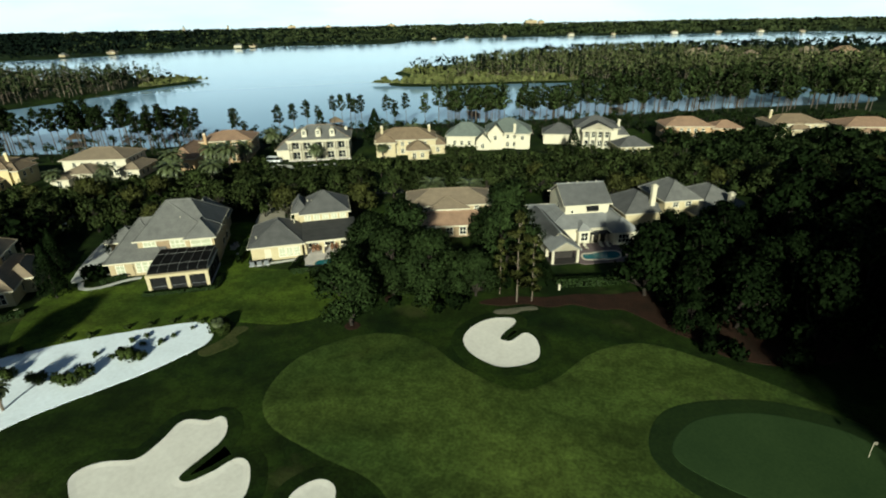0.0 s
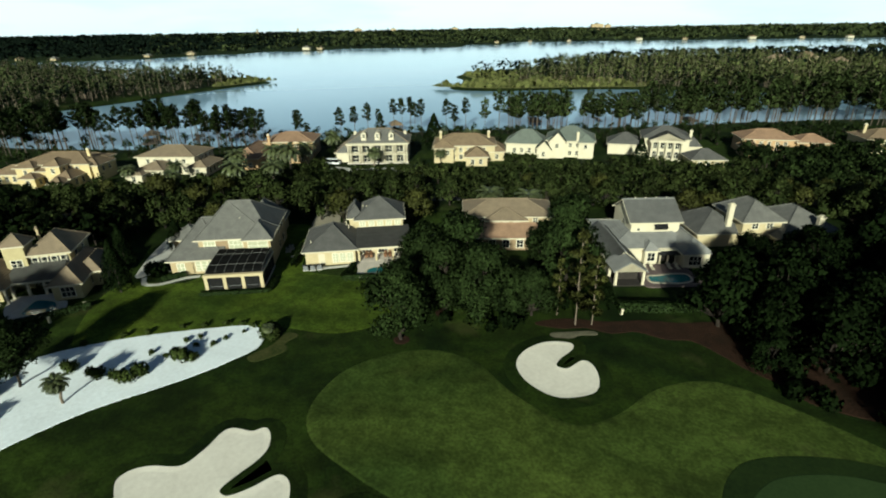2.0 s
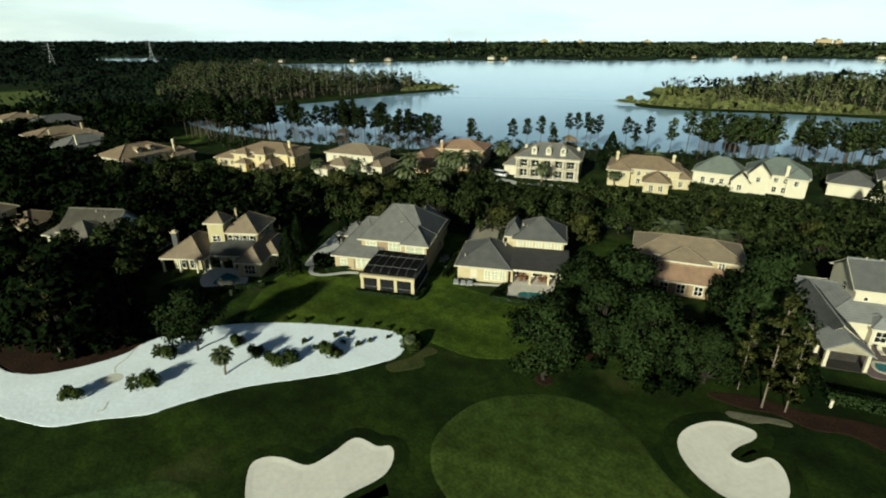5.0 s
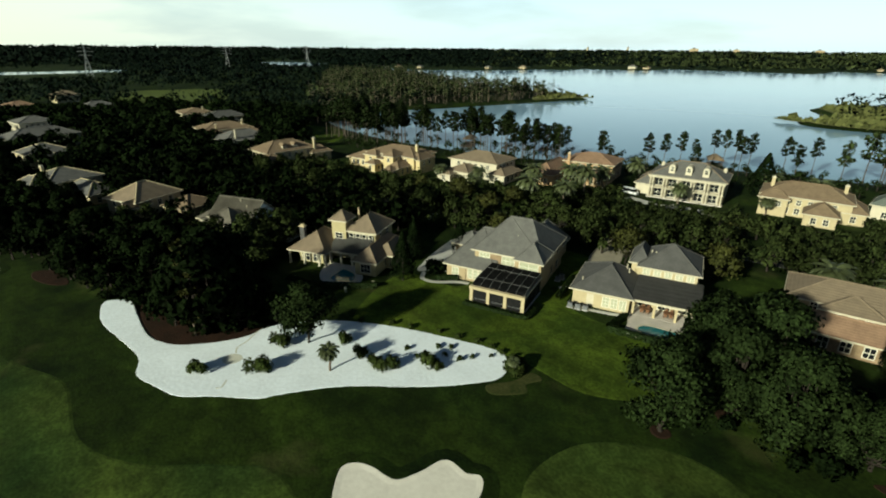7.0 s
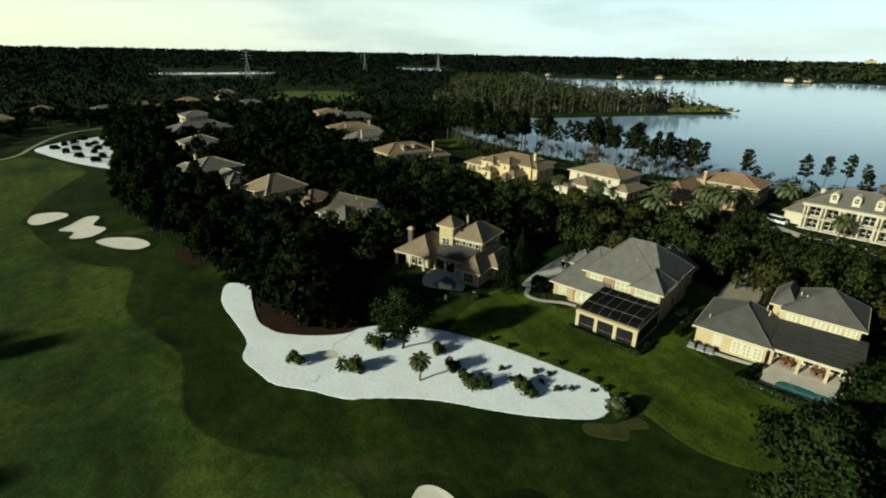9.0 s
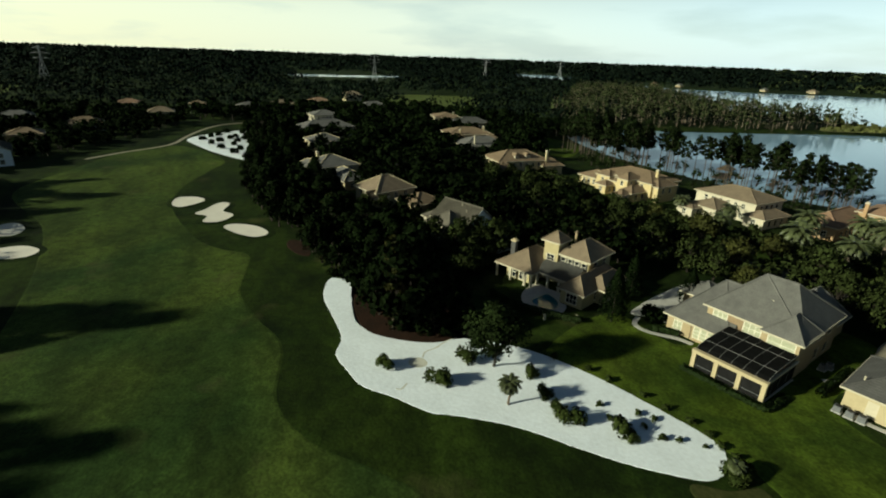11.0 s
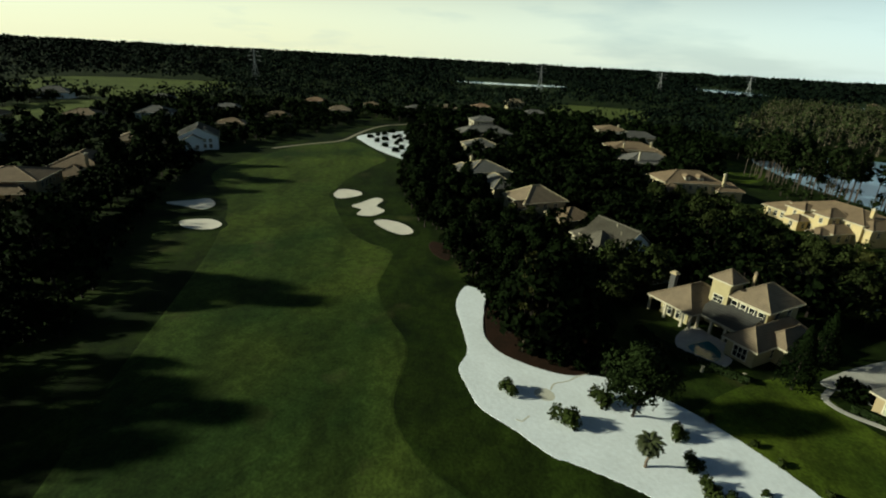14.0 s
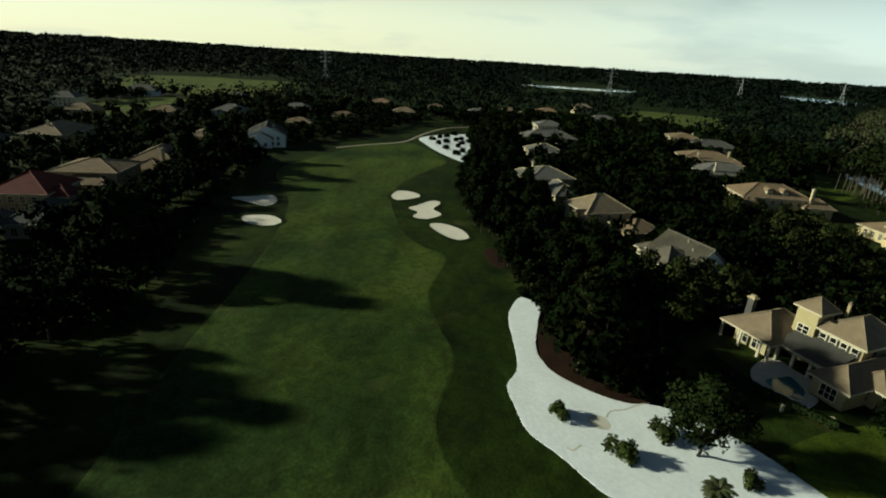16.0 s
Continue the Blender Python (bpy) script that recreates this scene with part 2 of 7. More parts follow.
WHITE = material("white_paint", (0.53, 0.48, 0.36), (0.46, 0.415, 0.305), rough=0.6, scale=0.5, fine=5, bump=0.05)
CREAM = material("cream_stucco", (0.46, 0.385, 0.235), (0.39, 0.325, 0.195), scale=0.5, fine=6, bump=0.1)
BEIGE = material("beige_stucco", (0.38, 0.3, 0.18), (0.32, 0.25, 0.145), scale=0.5, fine=6, bump=0.1)
YELLOW = material("yellow_stucco", (0.54, 0.44, 0.24), (0.47, 0.375, 0.195), scale=0.5, fine=6, bump=0.1)
ORANGE = material("orange_stucco", (0.42, 0.28, 0.15), (0.34, 0.22, 0.12), scale=0.5, fine=6, bump=0.1)
OLIVE = material("olive_stucco", (0.42, 0.36, 0.20), (0.34, 0.29, 0.16), scale=0.5, fine=6, bump=0.1)
# pale blue siding; on the white-gabled house it puts blue skylight into the wall
PALE_BLUE = material("blue_and_skylit_siding", (0.74, 0.79, 0.83), (0.66, 0.71, 0.75), scale=0.5, fine=6, bump=0.1, wave=3.0)
GREY_ROOF = material("grey_shingle", (0.15, 0.146, 0.134), (0.095, 0.093, 0.087), scale=0.6, fine=5, bump=0.5, wave=1.6)
SLATE_ROOF = material("slate_shingle", (0.1, 0.098, 0.093), (0.064, 0.063, 0.06), scale=0.6, fine=5, bump=0.5, wave=1.6)
BROWN_ROOF = material("brown_tile", (0.22, 0.16, 0.1), (0.15, 0.108, 0.068), scale=0.6, fine=5, bump=0.6, wave=1.3)
TERRACOTTA_ROOF = material("terracotta_tile", (0.3, 0.19, 0.12), (0.2, 0.125, 0.08), scale=0.6, fine=5, bump=0.6, wave=1.3)
RED_ROOF = material("red_tile", (0.13, 0.022, 0.018), (0.08, 0.015, 0.013), scale=0.6, fine=5, bump=0.6, wave=1.3)
GREEN_ROOF = material("green_grey_shingle", (0.14, 0.16, 0.14), (0.1, 0.115, 0.1), scale=0.6, fine=5, bump=0.5, wave=1.6)
PALE_ROOF = material("pale_grey_shingle", (0.235, 0.235, 0.225), (0.165, 0.165, 0.16), scale=0.6, fine=5, bump=0.5, wave=1.6)
MOSSY_ROOF = material("mossy_grey_shingle", (0.15, 0.135, 0.105), (0.085, 0.078, 0.062), scale=0.35, fine=3, bump=0.5, wave=1.6)
TAN_ROOF = material("tan_tile", (0.235, 0.18, 0.12), (0.16, 0.125, 0.085), scale=0.6, fine=5, bump=0.6, wave=1.3)
GLASS = material("window_glass", (0.012, 0.014, 0.016), (0.008, 0.009, 0.01), rough=0.12, scale=0.3, fine=1, bump=0, specular=0.2)
BLIND = material("pale_blind", (0.40, 0.41, 0.29), (0.33, 0.34, 0.24), rough=0.5, scale=0.6, fine=2, bump=0.1, wave=4.0)
SCREEN = material("screen_mesh", (0.018, 0.018, 0.018), (0.01, 0.01, 0.01), rough=0.8, scale=1, fine=8, bump=0, specular=0.03)
DARK = material("dark_metal", (0.03, 0.03, 0.032), rough=0.5, scale=1, fine=6, bump=0.05)
STEEL = material("galvanised_steel", (0.22, 0.23, 0.24), (0.15, 0.155, 0.16), rough=0.5, metal=0.4, scale=0.3, fine=2, bump=0)
# near-black brown that stands in for shade inside porch and loggia
SHADE = material("painted_porch_shade", (0.035, 0.03, 0.026), rough=0.9, scale=0.5, fine=3, bump=0)
RIB = material("dull_aluminium", (0.2, 0.2, 0.19), (0.14, 0.14, 0.135), rough=0.5, metal=0.2, scale=1, fine=6, bump=0)
STONE = material("brown_stone_cladding", (0.30, 0.22, 0.13), (0.20, 0.14, 0.085), scale=1.2, fine=5, bump=0.5)
TEAK = material("teak_wood", (0.20, 0.10, 0.05), (0.12, 0.06, 0.03), scale=2, fine=12, bump=0.2)
CAR_WHITE = material("white_car_paint", (0.75, 0.76, 0.76), (0.70, 0.71, 0.71), rough=0.3, scale=0.5, fine=4, bump=0, specular=0.5)
CAR_DARK = material("dark_car_paint", (0.03, 0.032, 0.036), (0.025, 0.026, 0.03), rough=0.3, scale=0.5, fine=4, bump=0, specular=0.5)
RUBBER = material("black_rubber", (0.02, 0.02, 0.02), rough=0.9, scale=2, fine=8, bump=0.1)


def water_material(name, deep, ripple, rough, strength):
    m = bpy.data.materials.new(name)
    m.use_nodes = True
    n, k = m.node_tree.nodes, m.node_tree.links
    shader = n["Principled BSDF"]
    shader.inputs["Base Color"].default_value = (*deep, 1)
    shader.inputs["Roughness"].default_value, shader.inputs["IOR"].default_value = rough, 1.33
    where, tex, relief = n.new("ShaderNodeTexCoord"), n.new("ShaderNodeTexNoise"), n.new("ShaderNodeBump")
    tex.inputs["Scale"].default_value, tex.inputs["Detail"].default_value = ripple, 4
    relief.inputs["Strength"].default_value, relief.inputs["Distance"].default_value = strength, 0.2
    k.new(where.outputs["Object"], tex.inputs["Vector"])
    k.new(tex.outputs["Fac"], relief.inputs["Height"])
    k.new(relief.outputs["Normal"], shader.inputs["Normal"])
    return m


# pale blue base: part of the sky's reflection is put into the water colour
SKY_WATER = water_material("sky_tinted_water", (0.24, 0.38, 0.52), 0.25, 0.10, 0.03)
POOL = water_material("pool_water", (0.022, 0.12, 0.135), 1.5, 0.05, 0.10)


# ---- small tools ----
def mesh_object(name, bm, mat, parent=None, label="", smooth=False):
    data = bpy.data.meshes.new(name)
    bm.to_mesh(data)
    bm.free()
    data.materials.append(mat)
    if smooth:
        data.shade_smooth()
    ob = new(name, data)
    ob.parent = parent
    return tagged(ob, label)


def part(name, bm, mat, parent, label="", smooth=False):
    return mesh_object(name, bm, mat, parent, label, smooth)


def box(bm, x0, x1, y0, y1, z0, z1):
    v = [bm.verts.new(p) for p in ((x0, y0, z0), (x1, y0, z0), (x1, y1, z0), (x0, y1, z0), (x0, y0, z1), (x1, y0, z1), (x1, y1, z1), (x0, y1, z1))]
    for q in ((3, 2, 1, 0), (4, 5, 6, 7), (0, 1, 5, 4), (1, 2, 6, 5), (2, 3, 7, 6), (3, 0, 4, 7)):
        bm.faces.new([v[i] for i in q])


def beam(bm, a, b, r, sides=4, r2=None):
    """A tapered bar from a to b."""
    a, b = Vector(a), Vector(b)
    way = (b - a).normalized()
    side = way.orthogonal().normalized()
    up = way.cross(side)
    rings = []
    for p, q in ((a, r), (b, r if r2 is None else r2)):
        rings.append([bm.verts.new(p + (side * math.cos(t) + up * math.sin(t)) * q) for t in (2 * math.pi * (i + 0.5) / sides for i in range(sides))])
    for i in range(sides):
        j = (i + 1) % sides
        bm.faces.new((rings[0][i], rings[0][j], rings[1][j], rings[1][i]))
    bm.faces.new(rings[0][::-1])
    bm.faces.new(rings[1])


def boxed(*args):
    bm = bmesh.new()
    box(bm, *args)
    return bm


def curve_round(points, steps=6):
    """A smooth closed line through a few plan points."""
    out, n = [], len(points)
    for i in range(n):
        p0, p1, p2, p3 = (Vector((*points[(i + j) % n], 0)) for j in (-1, 0, 1, 2))
        for s in range(steps):
            t = s / steps
            out.append(0.5 * (2 * p1 + (p2 - p0) * t + (2 * p0 - 5 * p1 + 4 * p2 - p3) * t * t + (3 * p1 - p0 - 3 * p2 + p3) * t ** 3))
    if sum(a.x * b.y - b.x * a.y for a, b in zip(out, out[1:] + out[:1])) < 0:
        out.reverse()
    return out


def curve_open(points, steps=8):
    out, n = [], len(points)
    for i in range(n - 1):
        p0, p1, p2, p3 = (Vector((*points[max(0, min(n - 1, i + j))], 0)) for j in (-1, 0, 1, 2))
        for s in range(steps):
            t = s / steps
            out.append(0.5 * (2 * p1 + (p2 - p0) * t + (2 * p0 - 5 * p1 + 4 * p2 - p3) * t * t + (3 * p1 - p0 - 3 * p2 + p3) * t ** 3))
    out.append(Vector((*points[-1], 0)))
    return out


def sheet(name, line, z, mat, label="", category="", skirt=0.3, kind="structure", slope=0.45):
    """A laid surface inside a closed line, with a gently sloped rim down into the ground."""
    bm = bmesh.new()
    top = [bm.verts.new((p.x, p.y, z)) for p in line]
    low = []
    for i, p in enumerate(line):
        t = (line[(i + 1) % len(line)] - line[i - 1]).normalized()
        low.append(bm.verts.new((p.x + t.y * slope, p.y - t.x * slope, z - min(skirt, 0.14))))
    bm.faces.new(top)
    for i in range(len(line)):
        j = (i + 1) % len(line)
        bm.faces.new((low[i], low[j], top[j], top[i]))
    bmesh.ops.triangulate(bm, faces=[f for f in bm.faces if len(f.verts) > 4])
    return tagged(mesh_object(name, bm, mat), label, category, kind=kind)


def strip(name, line, width, z, mat, label="", category="path", kind="structure"):
    bm = bmesh.new()
    pairs = []
    for i, p in enumerate(line):
        way = (line[min(i + 1, len(line) - 1)] - line[max(i - 1, 0)]).normalized()
        side = Vector((-way.y, way.x, 0)) * width / 2
        pairs.append([bm.verts.new((q.x, q.y, h)) for q, h in ((p + side, z - 0.2), (p + side, z), (p - side, z), (p - side, z - 0.2))])
    for a, b in zip(pairs, pairs[1:]):
        for i in range(3):
            bm.faces.new((a[i], b[i], b[i + 1], a[i + 1]))
    return tagged(mesh_object(name, bm, mat), label, category, kind=kind)


def inside(x, y, line):
    hit = False
    for a, b in zip(line, line[1:] + line[:1]):
        if (a.y > y) != (b.y > y) and x < (b.x - a.x) * (y - a.y) / (b.y - a.y) + a.x:
            hit = not hit
    return hit


def inside_many(x, y, line):
    hit = np.zeros(x.shape, bool)
    for a, b in zip(line, line[1:] + line[:1]):
        if a.y != b.y:
            hit ^= ((a.y > y) != (b.y > y)) & (x < (b.x - a.x) * (y - a.y) / (b.y - a.y) + a.x)
    return hit


def distance_many(x, y, line):
    best = np.full(x.shape, 1e9)
    for a, b in zip(line, line[1:] + line[:1]):
        dx, dy = b.x - a.x, b.y - a.y
        t = np.clip(((x - a.x) * dx + (y - a.y) * dy) / max(dx * dx + dy * dy, 1e-9), 0, 1)
        best = np.minimum(best, np.hypot(x - a.x - t * dx, y - a.y - t * dy))
    return best


# ---- ground, lake and laid surfaces ----
LAKE_LINE = curve_round([(-292, 238), (-240, 214), (-200, 207), (-150, 208), (-125, 213), (-95, 225), (-60, 245), (-20, 257), (15, 261), (60, 267), (110, 279), (165, 291), (260, 310), (262, 380), (102, 437), (-14, 428), (-45, 452),
                         (-30, 500), (-48, 556), (-23, 610), (100, 760), (204, 892), (542, 1005), (764, 945), (1400, 900), (1500, 1500), (1235, 1600), (943, 1765),
                         (398, 1757), (-34, 1624), (-119, 1442), (-475, 1273), (-640, 1060), (-735, 914), (-930, 857), (-880, 795), (-639, 681),
                         (-454, 574), (-390, 545), (-300, 530), (-227, 507), (-247, 452), (-278, 352), (-297, 303)], 4)


def axis(lo, hi, step, reach, growth=1.22):
    mid = list(np.arange(lo, hi + 0.1, step))
    for sign, edge in ((1, hi), (-1, lo)):
        s, p = step, edge
        while abs(p) < reach:
            s *= growth
            p += sign * s
            mid.append(max(-reach, min(reach, p)))
    return np.array(sorted(set(mid)))


def ground_height(x, y):
    d = distance_many(x, y, LAKE_LINE)
    d = np.where(inside_many(x, y, LAKE_LINE), -d, d)
    t = np.clip((d + 12) / 20, 0, 1)
    return -5 + 5 * t * t * (3 - 2 * t)


def build_ground():
    xs, ys = axis(-560, 320, 8, 4850), axis(-260, 620, 8, 4850)
    gx, gy = np.meshgrid(xs, ys)
    gz = ground_height(gx.ravel(), gy.ravel()).reshape(gx.shape)
    far = np.hypot(gx, gy)
    gz = gz + np.clip((far - 2200) / 2600, 0, 1) * 12
    data = bpy.data.meshes.new("ground")
    nx = len(xs)
    faces = [(r * nx + c, r * nx + c + 1, (r + 1) * nx + c + 1, (r + 1) * nx + c) for r in range(len(ys) - 1) for c in range(nx - 1)]
    data.from_pydata(list(zip(gx.ravel().tolist(), gy.ravel().tolist(), gz.ravel().tolist())), [], faces)
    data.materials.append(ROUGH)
    data.shade_smooth()
    tagged(new("ground", data), "dark green rough grass over flat land", "ground", kind="structure")


build_ground()
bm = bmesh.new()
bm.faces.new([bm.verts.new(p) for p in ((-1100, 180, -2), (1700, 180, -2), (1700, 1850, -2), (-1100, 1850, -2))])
tagged(mesh_object("water", bm, SKY_WATER), "wide calm lake, pale sky reflection put into its colour", "lake", kind="structure")

FAIRWAY_A = curve_round([(-24, 55), (-21, 63), (-12, 68), (-4, 66), (2, 59), (9, 54), (15, 56), (22, 62), (30, 64), (38, 59), (47, 50), (52, 40), (46, 30),
                         (25, 22), (0, 28), (-7, 39), (-15, 44), (-22, 49)])
FAIRWAY_B = curve_round([(-44, 35), (-52, 32), (-60, 25.5), (-70, 22.5), (-84, 25), (-95, 22), (-107, 20), (-118, 22), (-127, 23), (-133, 17), (-145, 11), (-176, 5),
                         (-200, 8), (-225, 17), (-240, 22), (-262, 16), (-285, 2), (-275, -16), (-240, -30), (-205, -40), (-165, -24), (-133, -18), (-106, -16),
                         (-79, -15), (-55, -13), (-20, -12), (0, 5), (-20, 25)])
WASTE_LINE = curve_round([(-39.5, 72), (-43, 72.5), (-52, 70), (-59, 67.5), (-66, 64), (-71, 60), (-75, 55), (-77, 49), (-81, 42), (-87, 38.5), (-97, 40), (-104, 41.5),
                          (-107.5, 38.6), (-104, 36.4), (-98, 35), (-84, 34.9), (-78.6, 32.8), (-73.7, 33.4), (-69.2, 34.4), (-65.0, 37.8), (-60.1, 41.3), (-58.9, 43.3), (-56.7, 46.5), (-53.6, 50.4), (-50.5, 53.2), (-47.8, 55.3), (-46.0, 56.8), (-41.2, 61.4), (-37.2, 67.2)], 14)
edge_rng = random.Random(31)
WASTE_LINE = [p + Vector((edge_rng.uniform(-0.07, 0.07), edge_rng.uniform(-0.07, 0.07), 0)) for p in WASTE_LINE]
sheet("fairway", FAIRWAY_A, 0.04, FAIRWAY, "mown mottled green fairway apron near the green", "fairway", 0.05)
sheet("fairway", FAIRWAY_B, 0.04, DIMMED_FAIRWAY, "long mown green fairway crossed by tree shadows", "fairway", 0.05)
sheet("green_fringe", curve_round([(23, 43), (27, 49.5), (35, 51.5), (43, 50.5), (50, 46), (52, 38), (44, 32), (33, 33), (26, 37)]), 0.07, FRINGE, "darker green collar round the putting green", "grass")
sheet("putting_green", curve_round([(25.5, 43), (29.5, 47.5), (36, 49), (42, 48), (48, 44.5), (49, 38), (43, 34.5), (34, 35.5), (28, 39)]), 0.10, GREEN, "smooth closely mown putting green", "green")
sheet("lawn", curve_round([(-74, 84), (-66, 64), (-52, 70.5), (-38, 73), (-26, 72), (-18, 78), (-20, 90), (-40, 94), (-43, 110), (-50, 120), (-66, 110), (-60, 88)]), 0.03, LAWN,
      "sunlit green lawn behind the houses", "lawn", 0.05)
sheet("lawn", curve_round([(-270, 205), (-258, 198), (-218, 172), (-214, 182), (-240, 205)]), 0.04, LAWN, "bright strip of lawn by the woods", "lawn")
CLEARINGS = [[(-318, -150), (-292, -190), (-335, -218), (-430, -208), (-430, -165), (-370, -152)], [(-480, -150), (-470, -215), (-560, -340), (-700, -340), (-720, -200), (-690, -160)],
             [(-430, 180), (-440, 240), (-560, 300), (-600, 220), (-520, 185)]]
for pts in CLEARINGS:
    sheet("lawn", curve_round(pts, 4), 0.06, SUNNED_LAWN, "far open sunlit grass between dark trees", "lawn")
sheet("mulch_bed", curve_round([(-134, 34), (-130, 32.6), (-124, 34), (-122, 36.5), (-130, 37)]), 0.06, MULCH, "dark brown mulch below the fairway trees", "mulch")
sheet("mulch_bed", curve_round([(6, 77.6), (10, 76.4), (14, 76.9), (18, 75.6), (22, 76.4), (26, 74.6), (30, 74.4), (33, 71), (35.4, 67.6), (39, 64), (41, 60.6), (50, 58), (60, 62), (58, 72), (46, 80), (36, 80.4), (30, 79.6), (24, 79.9), (18, 79), (11, 79.4)]), 0.05, MULCH, "reddish brown pine straw bed under trees", "mulch")
sheet("mulch_bed", curve_round([(-76, 50), (-80, 42.5), (-86, 39), (-98, 41), (-103, 46), (-92, 54), (-80, 56)]), 0.09, MULCH, "dark brown pine straw bed under trees", "mulch")
sheet("waste_bunker", WASTE_LINE, 0.06, WASTE, "large bright white sand waste area with shrubs", "sand", 0.06, slope=0.02)
sheet("waste_bunker", curve_round([(-238, 34), (-258, 21), (-285, 11), (-305, 7), (-322, 20), (-330, 41), (-290, 44), (-255, 42)]), 0.06, WASTE,
      "far white sand waste area dotted with dark shrubs", "sand")
sheet("bare_patch", curve_round([(8.6, 73.6), (10.6, 73.2), (12.8, 74.6), (15.5, 75.0), (14.8, 75.8), (11, 75.2), (9.6, 75.0), (8.4, 74.6)]), 0.06, BARE, "trodden pale bare patch behind the bunker", "bare ground")
sheet("bare_patch", curve_round([(-37.6, 64.4), (-36.2, 63.2), (-34.2, 64.6), (-32.6, 66.6), (-33.6, 68.2), (-32.4, 70.6), (-34.4, 70.9), (-35.2, 67.6)]), 0.05, DRY, "dry brown patch at the tip of the sand", "bare ground")
for x, y, r in ((-15.3, 70.8, 1.1), (-9.5, 79.6, 1.3), (35, 78.6, 1.3)):
    sheet("mulch_ring", curve_round([(x + r * math.cos(a), y + r * math.sin(a)) for a in (0, 1.05, 2.1, 3.14, 4.2, 5.24)], 4), 0.07, MULCH, "small reddish mulch ring round a tree trunk", "mulch")
sheet("damp_patch", curve_round([(-72.9, 43.2), (-71.6, 42.6), (-70.4, 43.4), (-70.3, 44.8), (-71.4, 45.4), (-72.8, 44.8)]), 0.075, DAMP, "faint brownish damp patch on white sand", "sand", 0.02, slope=0.02)
strip("sand_rut", curve_open([(-76.6, 52.6), (-75.6, 50.2), (-74.6, 48.4), (-74.0, 46.2), (-72.6, 45.2)]), 0.2, 0.08, DAMP, "thin dull washed rut in white sand", "sand")
strip("sand_rut", curve_open([(-67.2, 40.6), (-66.6, 39.9), (-66.2, 39.3), (-66.6, 38.7)]), 0.2, 0.08, DAMP, "thin dull washed rut in white sand", "sand")
strip("cart_path", curve_open([(-258, -30), (-271, -18), (-287, -1), (-312, 6), (-335, 13), (-355, 23), (-366, 38)]), 1.8, 0.08, DRIVE, "pale concrete cart path beside the fairway")
sheet("driveway", curve_round([(-45, 114.5), (-41.5, 117), (-40.8, 121), (-42, 126), (-42, 132), (-45, 138), (-49, 136), (-48.6, 128), (-47.6, 121), (-46.4, 117)]), 0.07, DRIVE, "tan paved driveway behind the cream house", "driveway")
strip("driveway", curve_open([(-60, 176), (-52, 173.4), (-46, 173.2), (-38, 175.6), (-29, 170.5)]), 3.6, 0.08, CONCRETE, "pale curved driveway before the white villa", "driveway")
strip("driveway", curve_open([(-216, 112), (-222, 115), (-230, 114)]), 4, 0.08, CONCRETE, "pale concrete driveway between trees", "driveway")
strip("road", curve_open([(-330, 95), (-260, 98), (-200, 92), (-150, 108), (-100, 128), (-50, 140), (0, 146), (60, 146), (130, 150)]), 6.5, 0.05, ASPHALT,
      "grey asphalt street between rows of houses", "road")


def bunker(points, label):
    """Sand in a hollow with a raised grass lip."""
    line = curve_round(points)
    n = len(line)
    top = tagged(new("bunker"), label, "sand bunker", "golf bunkers")
    way = []
    for i in range(n):
        t = (line[(i + 1) % n] - line[i - 1]).normalized()
        way.append(Vector((t.y, -t.x, 0)))
    mid = sum(line, Vector()) / n
    top.location = mid
    bm = bmesh.new()
    edge = [bm.verts.new((*(p + w * 0.25 - mid).xy, 0.115)) for p, w in zip(line, way)]
    floor = [bm.verts.new((*(p - w * 0.5 - mid).xy, 0.07)) for p, w in zip(line, way)]
    for i in range(n):
        j = (i + 1) % n
        bm.faces.new((edge[i], edge[j], floor[j], floor[i]))
    bm.faces.new(floor)
    bmesh.ops.triangulate(bm, faces=[f for f in bm.faces if len(f.verts) > 4])
    part("sand", bm, SAND, top, "raked pale sand")
    bm = bmesh.new()
    loops = [[bm.verts.new((*(p + w * o - mid).xy, z)) for p, w in zip(line, way)] for o, z in ((0.2, 0.10), (0.45, 0.105), (0.9, 0.085), (2.1, 0.02), (2.2, -0.2))]
    for a, b in zip(loops, loops[1:]):
        for i in range(n):
            j = (i + 1) % n
            bm.faces.new((a[j], a[i], b[i], b[j]))
    part("lip", bm, ROUGH, top, "rounded dark grass lip")


bunker([(3, 66.9), (4.6, 69.8), (7.5, 71.8), (10.8, 71.9), (11, 70.5), (9, 68), (8.2, 66), (10, 65.3), (12.4, 67.4), (13.6, 66), (13.7, 62.8), (12.4, 60.4), (8.2, 59.3), (5, 61.2), (3.2, 64)],
       "kidney-shaped pale sand bunker in mown grass")
bunker([(-41, 40), (-41, 41.8), (-39, 42.8), (-35.5, 43.2), (-34, 46), (-33, 49.2), (-30, 49.1), (-28.5, 49.8), (-27.3, 48), (-27.3, 45.6), (-29.3, 42), (-29.7, 40.4), (-28.2, 39.8),
        (-26, 41.2), (-24, 43), (-22.4, 41.8), (-21.7, 38), (-24, 35), (-30, 34), (-37, 36)], "large lobed pale sand bunker in rough grass")
bunker([(-16.5, 37.5), (-15.1, 39.4), (-13.5, 39.8), (-12.2, 38.5), (-12.5, 35), (-15, 34)], "small pale sand bunker in rough grass")
bunker([(-184, 7), (-177, 5.5), (-173, 8), (-178, 14), (-183, 12)], "far pale sand bunker beside the fairway")
